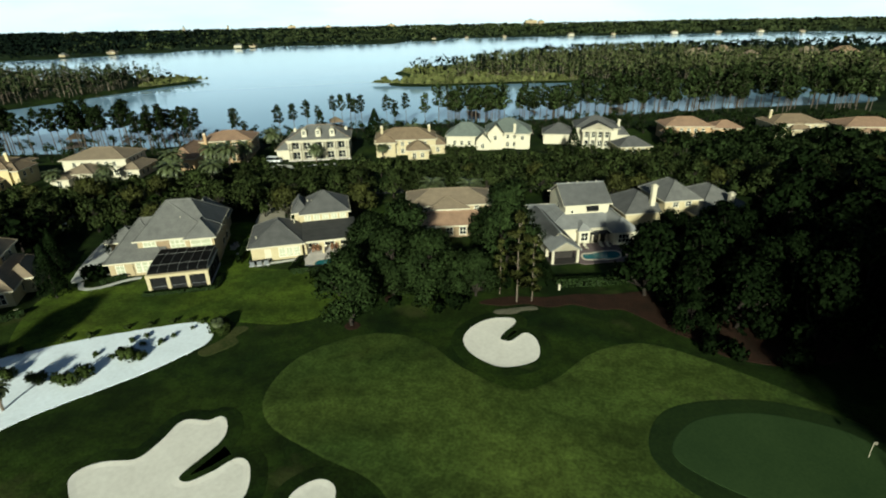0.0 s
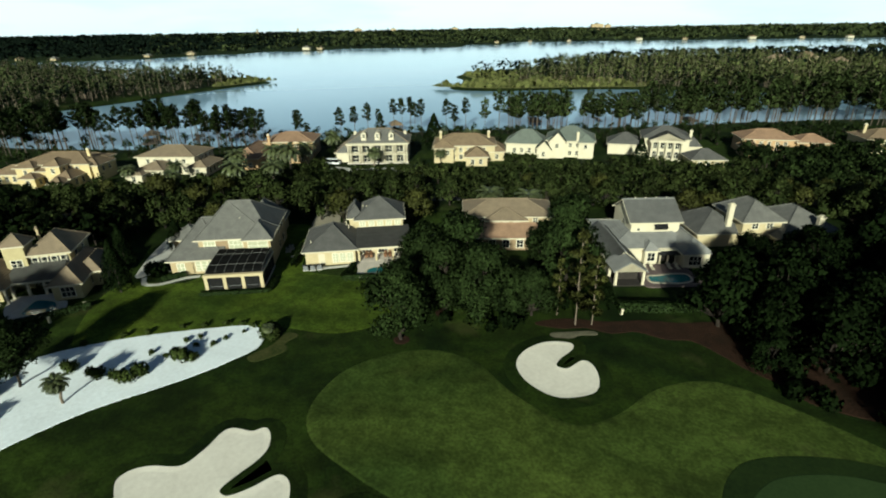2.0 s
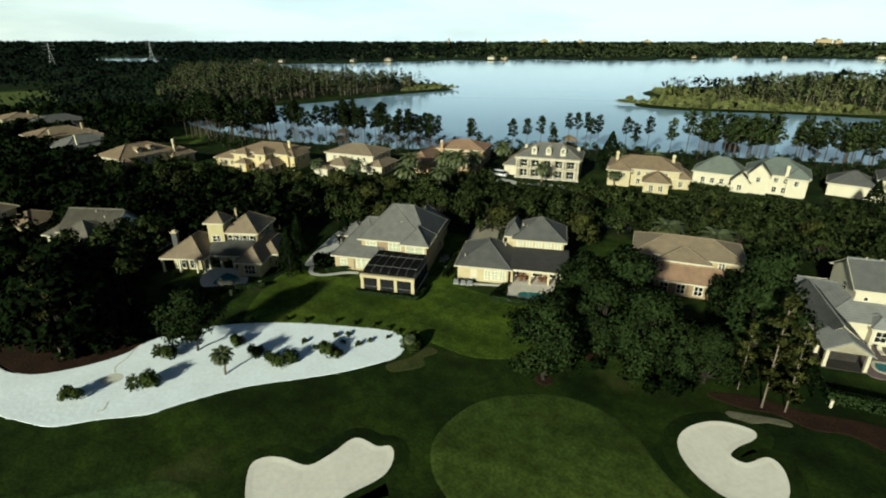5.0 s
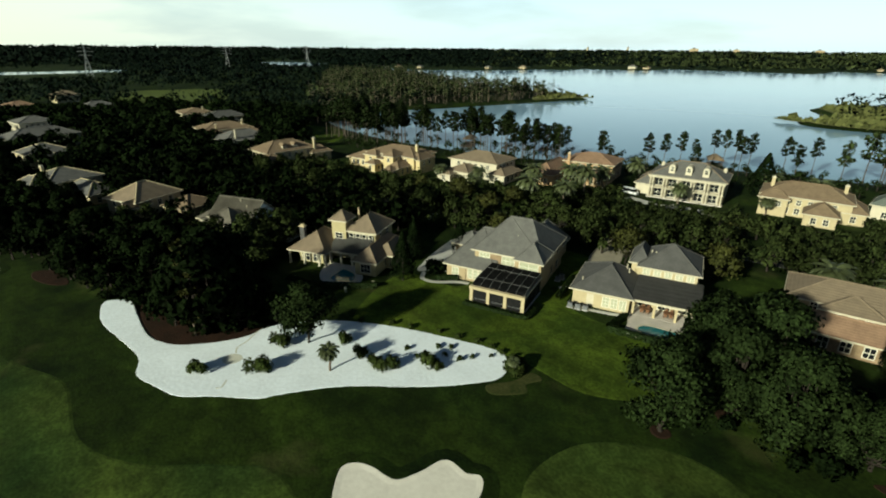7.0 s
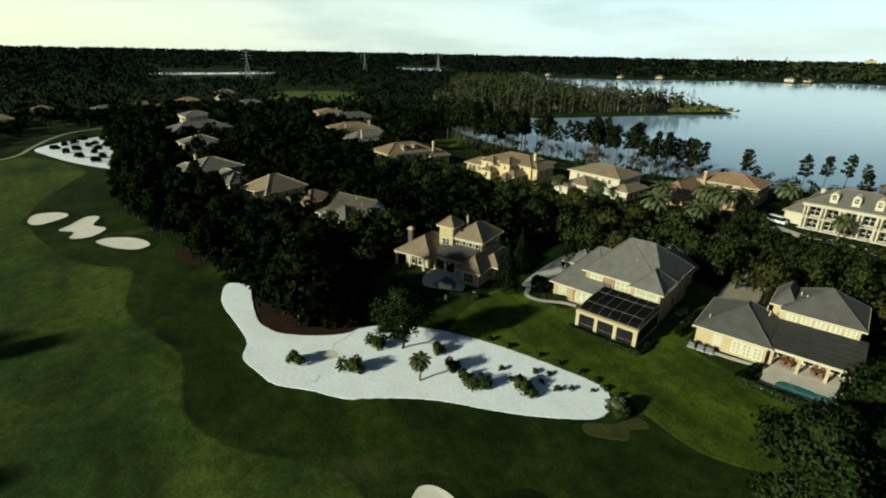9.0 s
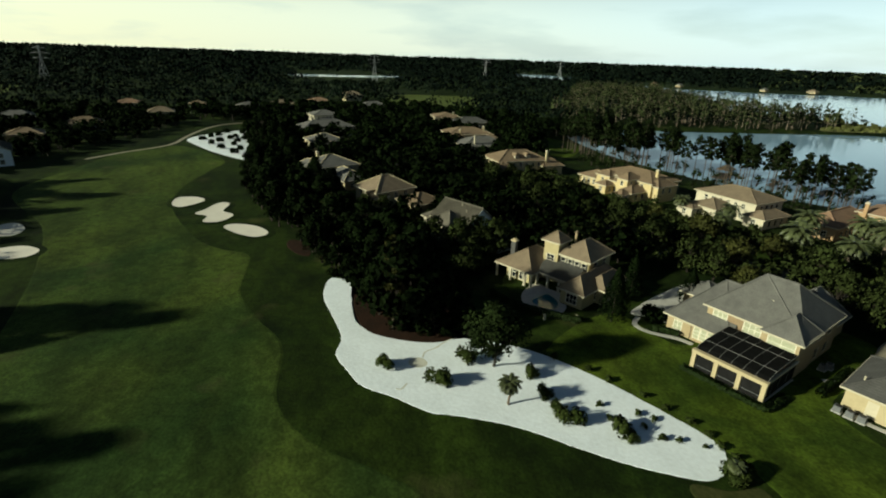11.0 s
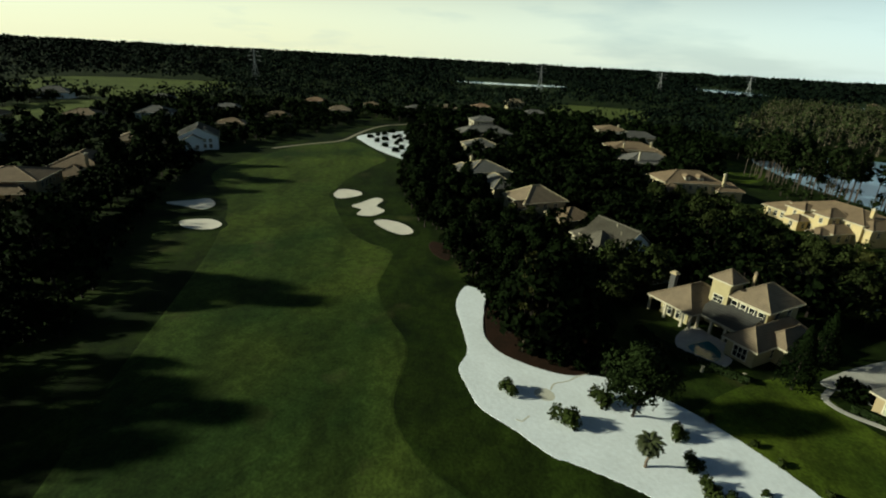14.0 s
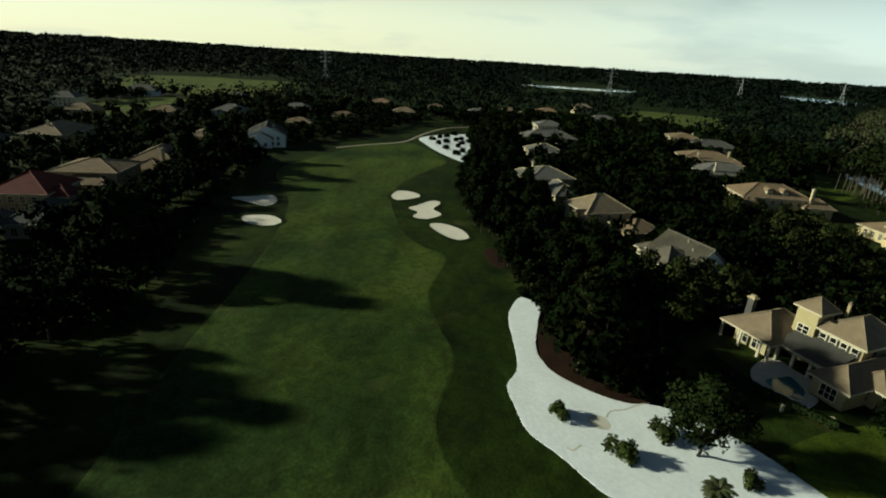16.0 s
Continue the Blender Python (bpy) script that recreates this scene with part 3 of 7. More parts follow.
bunker([(-164.5, 12), (-168, 14.5), (-174, 18.5), (-172, 21), (-165, 19), (-160, 21.5), (-155, 18), (-156, 14), (-161, 15)], "far lobed pale sand bunker beside the fairway")
bunker([(-149.5, 19), (-151, 22), (-147, 27), (-141, 29), (-139, 26), (-143, 22)], "far pale sand bunker beside the trees")
bunker([(-164, -41), (-167, -35), (-169, -31), (-163, -27.5), (-158, -29), (-161, -35)], "far lobed pale sand bunker by the tree shade")
bunker([(-147, -31), (-149, -25), (-145, -20.5), (-141, -22), (-142, -28)], "far oval sand bunker by the tree shade")

# ---- houses ----
FOOTPRINTS = []
FRAME_MESHES = {}


def house(x, y, turn, label, group="houses of the estate"):
    top = tagged(new("house"), label, "house", group)
    top.matrix_basis = pose(x, y, 0, 0, 0, turn)
    return top


def claim(top, u0, u1, v0, v1, margin=1.5):
    """Note the ground that a block of a house takes, so that no tree stands in it."""
    m = top.matrix_basis
    FOOTPRINTS.append((m.inverted(), u0 - margin, u1 + margin, v0 - margin, v1 + margin))


def roof_shape(kind, u0, u1, v0, v1, z, top):
    """The roof's eave corners and ridge ends, in local metres."""
    w, d = u1 - u0, v1 - v0
    cu, cv = (u0 + u1) / 2, (v0 + v1) / 2
    if kind == "hip":
        if w >= d:
            a, b = (u0 + d / 2, cv, top), (u1 - d / 2, cv, top)
        else:
            a, b = (cu, v0 + w / 2, top), (cu, v1 - w / 2, top)
    elif kind == "gable_u":
        a, b = (u0, cv, top), (u1, cv, top)
    else:
        a, b = (cu, v0, top), (cu, v1, top)
    return [(u0, v0, z), (u1, v0, z), (u1, v1, z), (u0, v1, z)], a, b


def block(top, u0, u1, v0, v1, eave, ridge, wall, roof, kind="hip", base=0.0, over=0.6, caps=None, trim=None, ends=None):
    """One box of a house with its roof: walls, roof, white gutter and ridge caps."""
    trim = trim or WHITE
    claim(top, u0, u1, v0, v1)
    bm = bmesh.new()
    box(bm, u0, u1, v0, v1, base - (0.4 if base == 0 else 0), eave)
    o = over
    corner, a, b = roof_shape(kind, u0 - o, u1 + o, v0 - o, v1 + o, eave - 0.05, ridge)
    if ends:
        a, b = ((*e, ridge) for e in ends)
    if kind.startswith("gable"):
        wide = kind == "gable_u"
        for s in (0, 1):
            if wide:
                u = (u0, u1)[s]
                tri = ((u, v0, eave), (u, v1, eave), (u, (v0 + v1) / 2, ridge - 0.35))
            else:
                v = (v0, v1)[s]
                tri = ((u0, v, eave), (u1, v, eave), ((u0 + u1) / 2, v, ridge - 0.35))
            bm.faces.new([bm.verts.new(p) for p in tri])
        bmesh.ops.recalc_face_normals(bm, faces=bm.faces)
    part("wall", bm, wall, top)
    bm = bmesh.new()
    c = [bm.verts.new(p) for p in corner]
    low = [bm.verts.new((p[0], p[1], p[2] - 0.02)) for p in corner]
    ra = bm.verts.new(a)
    same = (Vector(a) - Vector(b)).length < 0.05
    rb = ra if same else bm.verts.new(b)
    if kind == "gable_u" or (kind == "hip" and (u1 - u0) >= (v1 - v0)):
        faces = ((c[0], c[1], rb, ra), (c[2], c[3], ra, rb), (c[1], c[2], rb), (c[3], c[0], ra))
    else:
        faces = ((c[1], c[2], rb, ra), (c[3], c[0], ra, rb), (c[0], c[1], ra), (c[2], c[3], rb))
    skip = (2, 3) if kind.startswith("gable") else ()
    for i, f in enumerate(faces):
        f = list(dict.fromkeys(f))
        if i not in skip and len(f) > 2:
            bm.faces.new(f)
    if kind.startswith("gable"):
        bmesh.ops.solidify(bm, geom=list(bm.faces), thickness=0.18)
    else:
        bm.faces.new(low[::-1])
        for i in range(4):
            bm.faces.new((low[i], low[(i + 1) % 4], c[(i + 1) % 4], c[i]))
    for v in [v for v in bm.verts if not v.link_faces]:
        bm.verts.remove(v)
    part("roof", bm, roof, top)
    bm = bmesh.new()
    g, z = 0.08, eave - 0.24
    if kind == "gable_u":
        sides = ((u0 - o, u1 + o, v0 - o - g, v0 - o), (u0 - o, u1 + o, v1 + o, v1 + o + g))
    elif kind == "gable_v":
        sides = ((u0 - o - g, u0 - o, v0 - o, v1 + o), (u1 + o, u1 + o + g, v0 - o, v1 + o))
    else:
        sides = ((u0 - o - g, u1 + o + g, v0 - o - g, v0 - o), (u0 - o - g, u1 + o + g, v1 + o, v1 + o + g),
                 (u0 - o - g, u0 - o, v0 - o, v1 + o), (u1 + o, u1 + o + g, v0 - o, v1 + o))
    for s in sides:
        box(bm, *s, z, eave + 0.02)
    if kind.startswith("gable"):
        for p, q in ((0, a), (1, b)) if kind == "gable_v" else ((0, a), (3, a), (1, b), (2, b)):
            beam(bm, Vector(corner[p]) - Vector((0, 0, 0.12)), Vector(q) - Vector((0, 0, 0.12)), 0.08)
        if kind == "gable_v":
            for p, q in ((1, a), (0, a), (2, b), (3, b)):
                beam(bm, Vector(corner[p]) - Vector((0, 0, 0.12)), Vector(q) - Vector((0, 0, 0.12)), 0.08)
    part("gutter", bm, trim, top, "white painted eave trim")
    bm = bmesh.new()
    lines = [] if same else [(a, b)]
    if kind == "hip":
        near = (a, b, b, a) if (u1 - u0) >= (v1 - v0) else (a, a, b, b)
        lines += [(corner[i], near[i]) for i in range(4)]
    for p, q in lines:
        beam(bm, Vector(p) + Vector((0, 0, 0.03)), Vector(q) + Vector((0, 0, 0.03)), 0.16, 5)
    if lines:
        part("ridge_cap", bm, caps or roof, top)
    return (u0, u1, v0, v1)


def window(top, side, b, along, z, w, h, bars=(2, 2), frame_mat=None, glass_mat=None):
    """A framed window on one side of a block b: S and N lie along u, W and E along v."""
    frame_mat, glass_mat = frame_mat or TRIM, glass_mat or GLASS
    u0, u1, v0, v1 = b
    key = (w, h, bars, frame_mat.name, glass_mat.name)
    if key not in FRAME_MESHES:
        bm = bmesh.new()
        t, m = 0.12, 0.045
        xs, zs = [-w / 2 - t, -w / 2], [-h / 2 - t, -h / 2]
        for i in range(1, bars[0]):
            xs += [-w / 2 + w * i / bars[0] - m, -w / 2 + w * i / bars[0] + m]
        for i in range(1, bars[1]):
            zs += [-h / 2 + h * i / bars[1] - m, -h / 2 + h * i / bars[1] + m]
        xs, zs = xs + [w / 2, w / 2 + t], zs + [h / 2, h / 2 + t]
        grid = [[bm.verts.new((x, -0.09, z)) for z in zs] for x in xs]
        for i in range(len(xs) - 1):
            for j in range(len(zs) - 1):
                if i % 2 == 0 or j % 2 == 0:
                    bm.faces.new((grid[i][j], grid[i + 1][j], grid[i + 1][j + 1], grid[i][j + 1]))
        bmesh.ops.solidify(bm, geom=list(bm.faces), thickness=0.12)
        bmesh.ops.delete(bm, geom=[f for f in bm.faces if f.normal.y > 0.9], context="FACES_ONLY")
        data = bpy.data.meshes.new("window")
        bm.to_mesh(data)
        bm.free()
        data.materials.append(frame_mat)
        bm = boxed(-w / 2, w / 2, -0.03, 0.03, -h / 2, h / 2)
        pane = bpy.data.meshes.new("pane")
        bm.to_mesh(pane)
        bm.free()
        pane.materials.append(glass_mat)
        FRAME_MESHES[key] = data, pane
    data, pane = FRAME_MESHES[key]
    ob = new("window", data)
    ob.parent = top
    ob.matrix_basis = {"S": pose(u0 + along, v0, z), "N": pose(u0 + along, v1, z, 0, 0, 180), "W": pose(u0, v0 + along, z, 0, 0, -90),
                       "E": pose(u1, v0 + along, z, 0, 0, 90)}[side]
    glass = new("pane", pane)
    glass.parent = ob
    return ob


def window_row(top, side, b, z, n, w, h, bars=(2, 2), pad=0.12):
    length = (b[1] - b[0]) if side in "SN" else (b[3] - b[2])
    for i in range(n):
        window(top, side, b, length * (pad + (1 - 2 * pad) * (i + 0.5) / n), z, w, h, bars)


def column(top, u, v, z0, z1, r, mat=None):
    bm = bmesh.new()
    box(bm, u - r * 1.35, u + r * 1.35, v - r * 1.35, v + r * 1.35, z0, z0 + r * 1.2)
    box(bm, u - r * 1.35, u + r * 1.35, v - r * 1.35, v + r * 1.35, z1 - r * 1.2, z1)
    beam(bm, (u, v, z0 + r), (u, v, z1 - r), r, 10, r * 0.86)
    part("column", bm, mat or WHITE, top)


def post(top, u, v, z0, z1, w, mat=None):
    bm = boxed(u - w / 2, u + w / 2, v - w / 2, v + w / 2, z0, z1)
    box(bm, u - w * 0.62, u + w * 0.62, v - w * 0.62, v + w * 0.62, z0, z0 + w * 0.5)
    part("post", bm, mat or CREAM, top)


def chimney(top, u, v, z0, z1, w, mat, cap=None):
    c = part("chimney", boxed(u - w / 2, u + w / 2, v - w * 0.4, v + w * 0.4, z0, z1), mat, top)
    bm = boxed(u - w * 0.65, u + w * 0.65, v - w * 0.55, v + w * 0.55, z1, z1 + 0.25)
    box(bm, u - w * 0.35, u + w * 0.35, v - w * 0.3, v + w * 0.3, z1 + 0.25, z1 + 0.55)
    part("chimney_cap", bm, cap or WHITE, c)


def door(top, side, b, along, w=1.1, h=2.2, mat=None):
    u0, u1, v0, v1 = b
    ob = part("door", boxed(-w / 2, w / 2, -0.07, 0.04, 0, h), mat or WHITE, top)
    bm = boxed(-w / 2 - 0.12, -w / 2, -0.1, 0.04, 0, h + 0.12)
    box(bm, w / 2, w / 2 + 0.12, -0.1, 0.04, 0, h + 0.12)
    box(bm, -w / 2, w / 2, -0.1, 0.04, h, h + 0.12)
    part("door_frame", bm, WHITE, ob)
    ob.matrix_basis = {"S": pose(u0 + along, v0, 0.05), "N": pose(u0 + along, v1, 0.05, 0, 0, 180), "W": pose(u0, v0 + along, 0.05, 0, 0, -90),
                       "E": pose(u1, v0 + along, 0.05, 0, 0, 90)}[side]


def vent(top, u, v, z):
    bm = bmesh.new()
    beam(bm, (u, v, z - 0.5), (u, v, z + 0.35), 0.09, 8)
    beam(bm, (u, v, z + 0.35), (u, v, z + 0.45), 0.16, 8)
    part("roof_vent", bm, WHITE, top)


def pool(x, y, turn, line, deck, label, paving=None):
    """A pool and its paved deck, as the shapes of plan points."""
    m = pose(x, y, 0, 0, 0, turn)
    deck_ob = tagged(new("pool_terrace"), label, "swimming pool")
    deck_ob.matrix_basis = m
    outline, wet = curve_round(deck, 4), curve_round(line, 6)
    for name, ln, z, mat, drop in (("paving", outline, 0.14, paving or PAVER, 0.4), ("coping", [p * 1.0 for p in wet], 0.20, WHITE, 0.1)):
        bm = bmesh.new()
        if name == "coping":
            n = len(ln)
            out, inn = [], []
            for i in range(n):
                t = (ln[(i + 1) % n] - ln[i - 1]).normalized()
                s = Vector((t.y, -t.x, 0)) * 0.22
                out.append(ln[i] + s)
                inn.append(ln[i] - s)
            rings = [[bm.verts.new((p.x, p.y, h)) for p in q] for q, h in ((out, 0.12), (out, z), (inn, z), (inn, 0.12))]
            for a, b in zip(rings, rings[1:]):
                for i in range(n):
                    j = (i + 1) % n
                    bm.faces.new((a[i], a[j], b[j], b[i]))
        else:
            tops = [bm.verts.new((p.x, p.y, z)) for p in ln]
            lows = [bm.verts.new((p.x, p.y, z - drop)) for p in ln]
            bm.faces.new(tops)
            for i in range(len(ln)):
                j = (i + 1) % len(ln)
                bm.faces.new((lows[i], lows[j], tops[j], tops[i]))
            bmesh.ops.triangulate(bm, faces=[f for f in bm.faces if len(f.verts) > 4])
        part(name, bm, mat, deck_ob)
    bm = bmesh.new()
    bm.faces.new([bm.verts.new((p.x, p.y, 0.165)) for p in wet])
    bmesh.ops.triangulate(bm, faces=list(bm.faces))
    part("water_surface", bm, POOL, deck_ob, "still turquoise pool water")


# -- house with the screened porch
h = house(-61.9, 92.6, 12, "large beige two-storey house with grey shingle roof and screened porch")
b = block(h, 0.6, 15, 0.6, 16, 6.4, 12, BEIGE, GREY_ROOF, ends=((5.4, 8.2), (10.2, 8.2)))
for at, w in ((2.2, 2.2), (7.4, 2.6)):
    window(h, "S", b, at, 5.0, w, 1.7, (3, 2), None, BLIND)
window_row(h, "E", b, 5.0, 3, 1.2, 1.6)
window_row(h, "E", b, 1.7, 3, 1.2, 1.6)
b = block(h, 10.2, 15.2, -0.4, 6, 6.3, 9.2, BEIGE, GREY_ROOF)
window(h, "S", b, 2.5, 4.9, 3.8, 1.8, (2, 2), None, BLIND)
b = block(h, -4.6, 5.6, -2.0, 13, 3.2, 8.6, BEIGE, GREY_ROOF, ends=((-0.6, 8.2), (4.6, 8.2)))
for at in (5.4, 6.6, 7.8, 9.0):
    window(h, "S", b, at, 1.7, 0.9, 2.0, (1, 3), None, BLIND)
window(h, "S", b, 2.0, 1.6, 1.4, 1.6, (2, 2), None, BLIND)
b = block(h, -7.5, -2, 8, 14, 3.8, 6.0, BEIGE, GREY_ROOF)
b = block(h, 6, 14, 14, 24, 3.6, 8.6, BEIGE, GREY_ROOF)
part("stone_cladding", boxed(3.9, 6.6, 0.52, 0.6, 3.9, 6.1), STONE, h, "brown stone panel between windows")
# dark upright strip added on the wing wall in place of a narrow shadow
part("shade_strip", boxed(-0.3, -0.12, -2.0, -1.85, 0, 3.3), DARK, h)
for v, u, z in ((6.2, 5.5, 9.9), (4.5, 8.5, 9.0)):
    vent(h, u, v, z)
# the screened enclosure over the pool deck
porch = tagged(new("screen_enclosure"), "dark screened pool enclosure with cream pillars and beam", "porch")
porch.matrix_basis = h.matrix_basis.copy()
claim(h, 4.6, 15.6, -11, 0, 0.5)
for i in range(4):
    post(porch, 5.0 + i * 3.4, -10.3, 0, 3.0, 0.62, CREAM)
part("beam", boxed(4.6, 15.6, -10.7, -9.9, 2.95, 3.5), CREAM, porch)
part("low_wall", boxed(5.3, 15.0, -10.5, -10.2, 0, 0.22), WHITE, porch)
part("side_beam", boxed(15.2, 15.5, -9.9, 0, 3.1, 3.4), WHITE, porch)
ARCH = ((-10.2, 3.45), (-9.3, 3.95), (-7.6, 4.25), (-5.4, 4.38), (-3.0, 4.42), (-0.2, 4.44))
bm = bmesh.new()
for i in range(7):
    u = 4.9 + i * 10.4 / 6
    for (v, z), (v2, z2) in zip(ARCH, ARCH[1:]):
        beam(bm, (u, v, z), (u, v2, z2), 0.04)
for v, z in ARCH[::2]:
    beam(bm, (4.9, v, z), (15.3, v, z), 0.035)
for u in (4.9, 15.3):
    for v in (-8, -5.5, -3):
        beam(bm, (u, v, 0), (u, v, 4.1), 0.05)
part("screen_frame", bm, RIB, porch, "thin aluminium screen ribs")
bm = bmesh.new()
edge = [[bm.verts.new((u, v, z - 0.05)) for u in (4.9, 15.3)] for v, z in ARCH]
for p, q in zip(edge, edge[1:]):
    bm.faces.new((p[0], p[1], q[1], q[0]))
bmesh.ops.solidify(bm, geom=list(bm.faces), thickness=0.02)
part("screen_roof", bm, SCREEN, porch, "black insect screen")
part("deck", boxed(4.7, 15.5, -10.6, -0.05, -0.3, 0.10), PAVER, porch)
for u in (4.87, 15.31):
    part("screen_side", boxed(u - 0.01, u + 0.01, -10, -0.3, 0.3, 3.3), SCREEN, porch)
# front screens made solid and dark: the shaded inside is put into them
for i in range(3):
    u = 5.35 + i * 3.4
    part("screen_front", boxed(u, u + 2.7, -10.31, -10.29, 0.22, 2.95), SCREEN, porch, "opaque dark screen bay with the porch's inner shade in it")
    part("screen_rail", boxed(u, u + 2.7, -10.36, -10.32, 0.95, 1.02), STEEL, porch)
sheet("driveway", curve_round([(-72.5, 88), (-70.5, 92), (-73, 104), (-76, 112), (-79, 111), (-77, 100), (-74.5, 92)]), 0.07, CONCRETE, "pale curved concrete driveway by the garage", "driveway")
strip("garden_path", curve_open([(-71, 88), (-69, 85.3), (-66, 85.6), (-62.5, 88.6), (-60, 89.6)]), 0.9, 0.09, CONCRETE, "narrow pale concrete garden path")
strip("garden_path", curve_open([(-45, 100), (-42.5, 104), (-41, 108), (-42.5, 111)]), 0.8, 0.09, CONCRETE, "narrow pale concrete garden path")

# -- cream house with the hipped grey roofs and small pool
h = house(-40.7, 95.5, 13, "cream two-storey house with dark hipped shingle roofs and open veranda")
b = block(h, 0.6, 11.0, 0.6, 13, 3.2, 6.4, CREAM, SLATE_ROOF, ends=((6.2, 7.0), (6.2, 8.6)))
part("bay_wall", boxed(4.6, 10.9, 0.2, 0.62, -0.3, 2.9), CREAM, h)
for at in (2.2, 3.7, 5.2):
    window(h, "S", (4.6, 10.9, 0.2, 0.6), at, 1.6, 1.1, 1.9, (2, 3), None, BLIND)
door(h, "S", b, 3.3, 1.1, 2.3)
b = block(h, 11.2, 21.4, 9.4, 19.2, 6.4, 10.0, CREAM, SLATE_ROOF)
for i in range(5):
    window(h, "S", b, 1.2 + i * 1.95, 5.45, 1.15, 1.3, (2, 3), None, BLIND)
window_row(h, "E", b, 5.2, 3, 1.1, 1.4)
b = block(h, 9.4, 12.2, 11.5, 18, 6.2, 8.8, CREAM, SLATE_ROOF)
b = block(h, 11, 22.2, 4.4, 10, 3.2, 3.9, CREAM, SLATE_ROOF, over=0.2)
window_row(h, "S", b, 1.5, 3, 2.0, 2.2, (3, 2), 0.04)
bm = bmesh.new()
f = [bm.verts.new(p) for p in ((11.1, 0.6, 3.25), (22.6, 0.6, 3.25), (22.6, 9.6, 4.6), (11.1, 9.6, 4.6))]
bm.faces.new(f)
bmesh.ops.solidify(bm, geom=list(bm.faces), thickness=0.2)
part("veranda_roof", bm, SLATE_ROOF, h)
part("veranda_beam", boxed(11.1, 22.6, 0.5, 0.8, 2.8, 3.2), WHITE, h)
for u in (11.6, 15.2, 18.8, 22.2):
    post(h, u, 0.9, 0, 2.85, 0.42, CREAM)
part("veranda_floor", boxed(11.1, 22.6, 0.6, 4.4, -0.3, 0.16), PAVER, h)
for u, v, z in ((13.5, 12, 8.3), (12.6, 14, 7.8), (9.4, 8.5, 5.3), (8.8, 9.8, 5.6), (1.8, 2.4, 4.4)):
    vent(h, u, v, z)
pool(-40.7, 95.5, 13, [(13.2, -5.2), (15.5, -6), (18, -5.5), (20.5, -5.8), (21, -3.2), (18, -2.6), (15, -2.4), (13.4, -3.2)],
     [(11.6, -6.9), (16, -7), (22.4, -6.9), (22.6, -3), (22.4, 0.4), (17, 0.5), (11.5, 0.4), (11.4, -3)], "small pool with pale paving beside the veranda")

# -- brown-roofed house behind the oaks
h = house(-8.2, 113.5, 4, "brown brick two-storey house with tan tile roof behind oaks")
b = block(h, 0, 20, 0, 11, 5.6, 8.0, BEIGE, TAN_ROOF)
window_row(h, "S", b, 4.6, 5, 1.0, 1.3)
b = block(h, 5, 13.5, -2, 6, 5.4, 7.0, BEIGE, TAN_ROOF)
window_row(h, "S", b, 4.2, 3, 1.1, 1.3)
b = block(h, -1, 19, -6.5, 0.5, 3.0, 5.0, STONE, TERRACOTTA_ROOF)
window_row(h, "S", b, 1.5, 5, 1.4, 1.8)

# -- white house with the large dormer, gabled porch and pool
h = house(21.6, 92.2, 7, "white two-storey house with pale grey roof, long dormer and gabled porch")
b = block(h, 7.8, 18.0, 15.2, 26, 7.0, 10.4, WHITE, PALE_ROOF, "gable_u", 3.0)
window(h, "S", b, 6.4, 5.9, 2.5, 1.3, (2, 1), DARK)
window(h, "S", b, 1.6, 5.3, 0.6, 0.6, (1, 1))
window(h, "W", b, 4.5, 5.6, 1.2, 1.4)
bm = bmesh.new()
bm.faces.new([bm.verts.new(p) for p in ((12.6, 15.1, 6.55), (15.4, 15.1, 6.55), (15.4, 14.3, 5.75), (12.6, 14.3, 5.75))])
bmesh.ops.solidify(bm, geom=list(bm.faces), thickness=0.05)
part("awning", bm, DARK, h, "black cloth awning over the window")
b = block(h, 2.6, 21.0, 10.6, 27, 3.2, 5.9, WHITE, PALE_ROOF)
b = block(h, 0.3, 5.1, 4.2, 20, 3.2, 5.4, WHITE, PALE_ROOF, "gable_v")
window_row(h, "W", b, 1.6, 6, 1.0, 1.7)
b = block(h, 16.0, 21.2, 7.0, 20, 3.2, 5.4, WHITE, PALE_ROOF)
window(h, "S", b, 2.3, 1.6, 2.4, 1.9, (3, 2))
b = block(h, 9.0, 11.6, 9.2, 13, 3.0, 4.4, WHITE, PALE_ROOF, over=0.3)
window(h, "S", b, 1.3, 1.6, 1.5, 1.8)
part("loggia_beam", boxed(11.4, 16.4, 9.0, 9.4, 2.7, 3.25), WHITE, h)
bm = bmesh.new()
bm.faces.new([bm.verts.new(p) for p in ((11.6, 9.1, 3.1), (15.9, 9.1, 3.1), (15.9, 8.3, 2.3), (11.6, 8.3, 2.3))])
bmesh.ops.solidify(bm, geom=list(bm.faces), thickness=0.05)
part("awning", bm, DARK, h, "black cloth awning over the loggia")
# dark sheet before the white wall, added as the loggia's shade
part("loggia_shade_panel", boxed(11.6, 16.0, 10.3, 10.58, 0, 2.8), SHADE, h)
for u in (12.2, 13.8, 15.4):
    column(h, u, 9.2, 0, 2.75, 0.2)
# open gabled porch at the lawn
bm = bmesh.new()
for s in (-1, 1):
    q = [bm.verts.new(p) for p in ((2.7, -0.5, 5.0), (2.7 + s * 3.3, -0.5, 3.0), (2.7 + s * 3.3, 5, 3.0), (2.7, 5, 5.0))]
    bm.faces.new(q if s < 0 else q[::-1])
bmesh.ops.recalc_face_normals(bm, faces=bm.faces)
bmesh.ops.solidify(bm, geom=list(bm.faces), thickness=0.18)
part("porch_roof", bm, PALE_ROOF, h)
bm = bmesh.new()
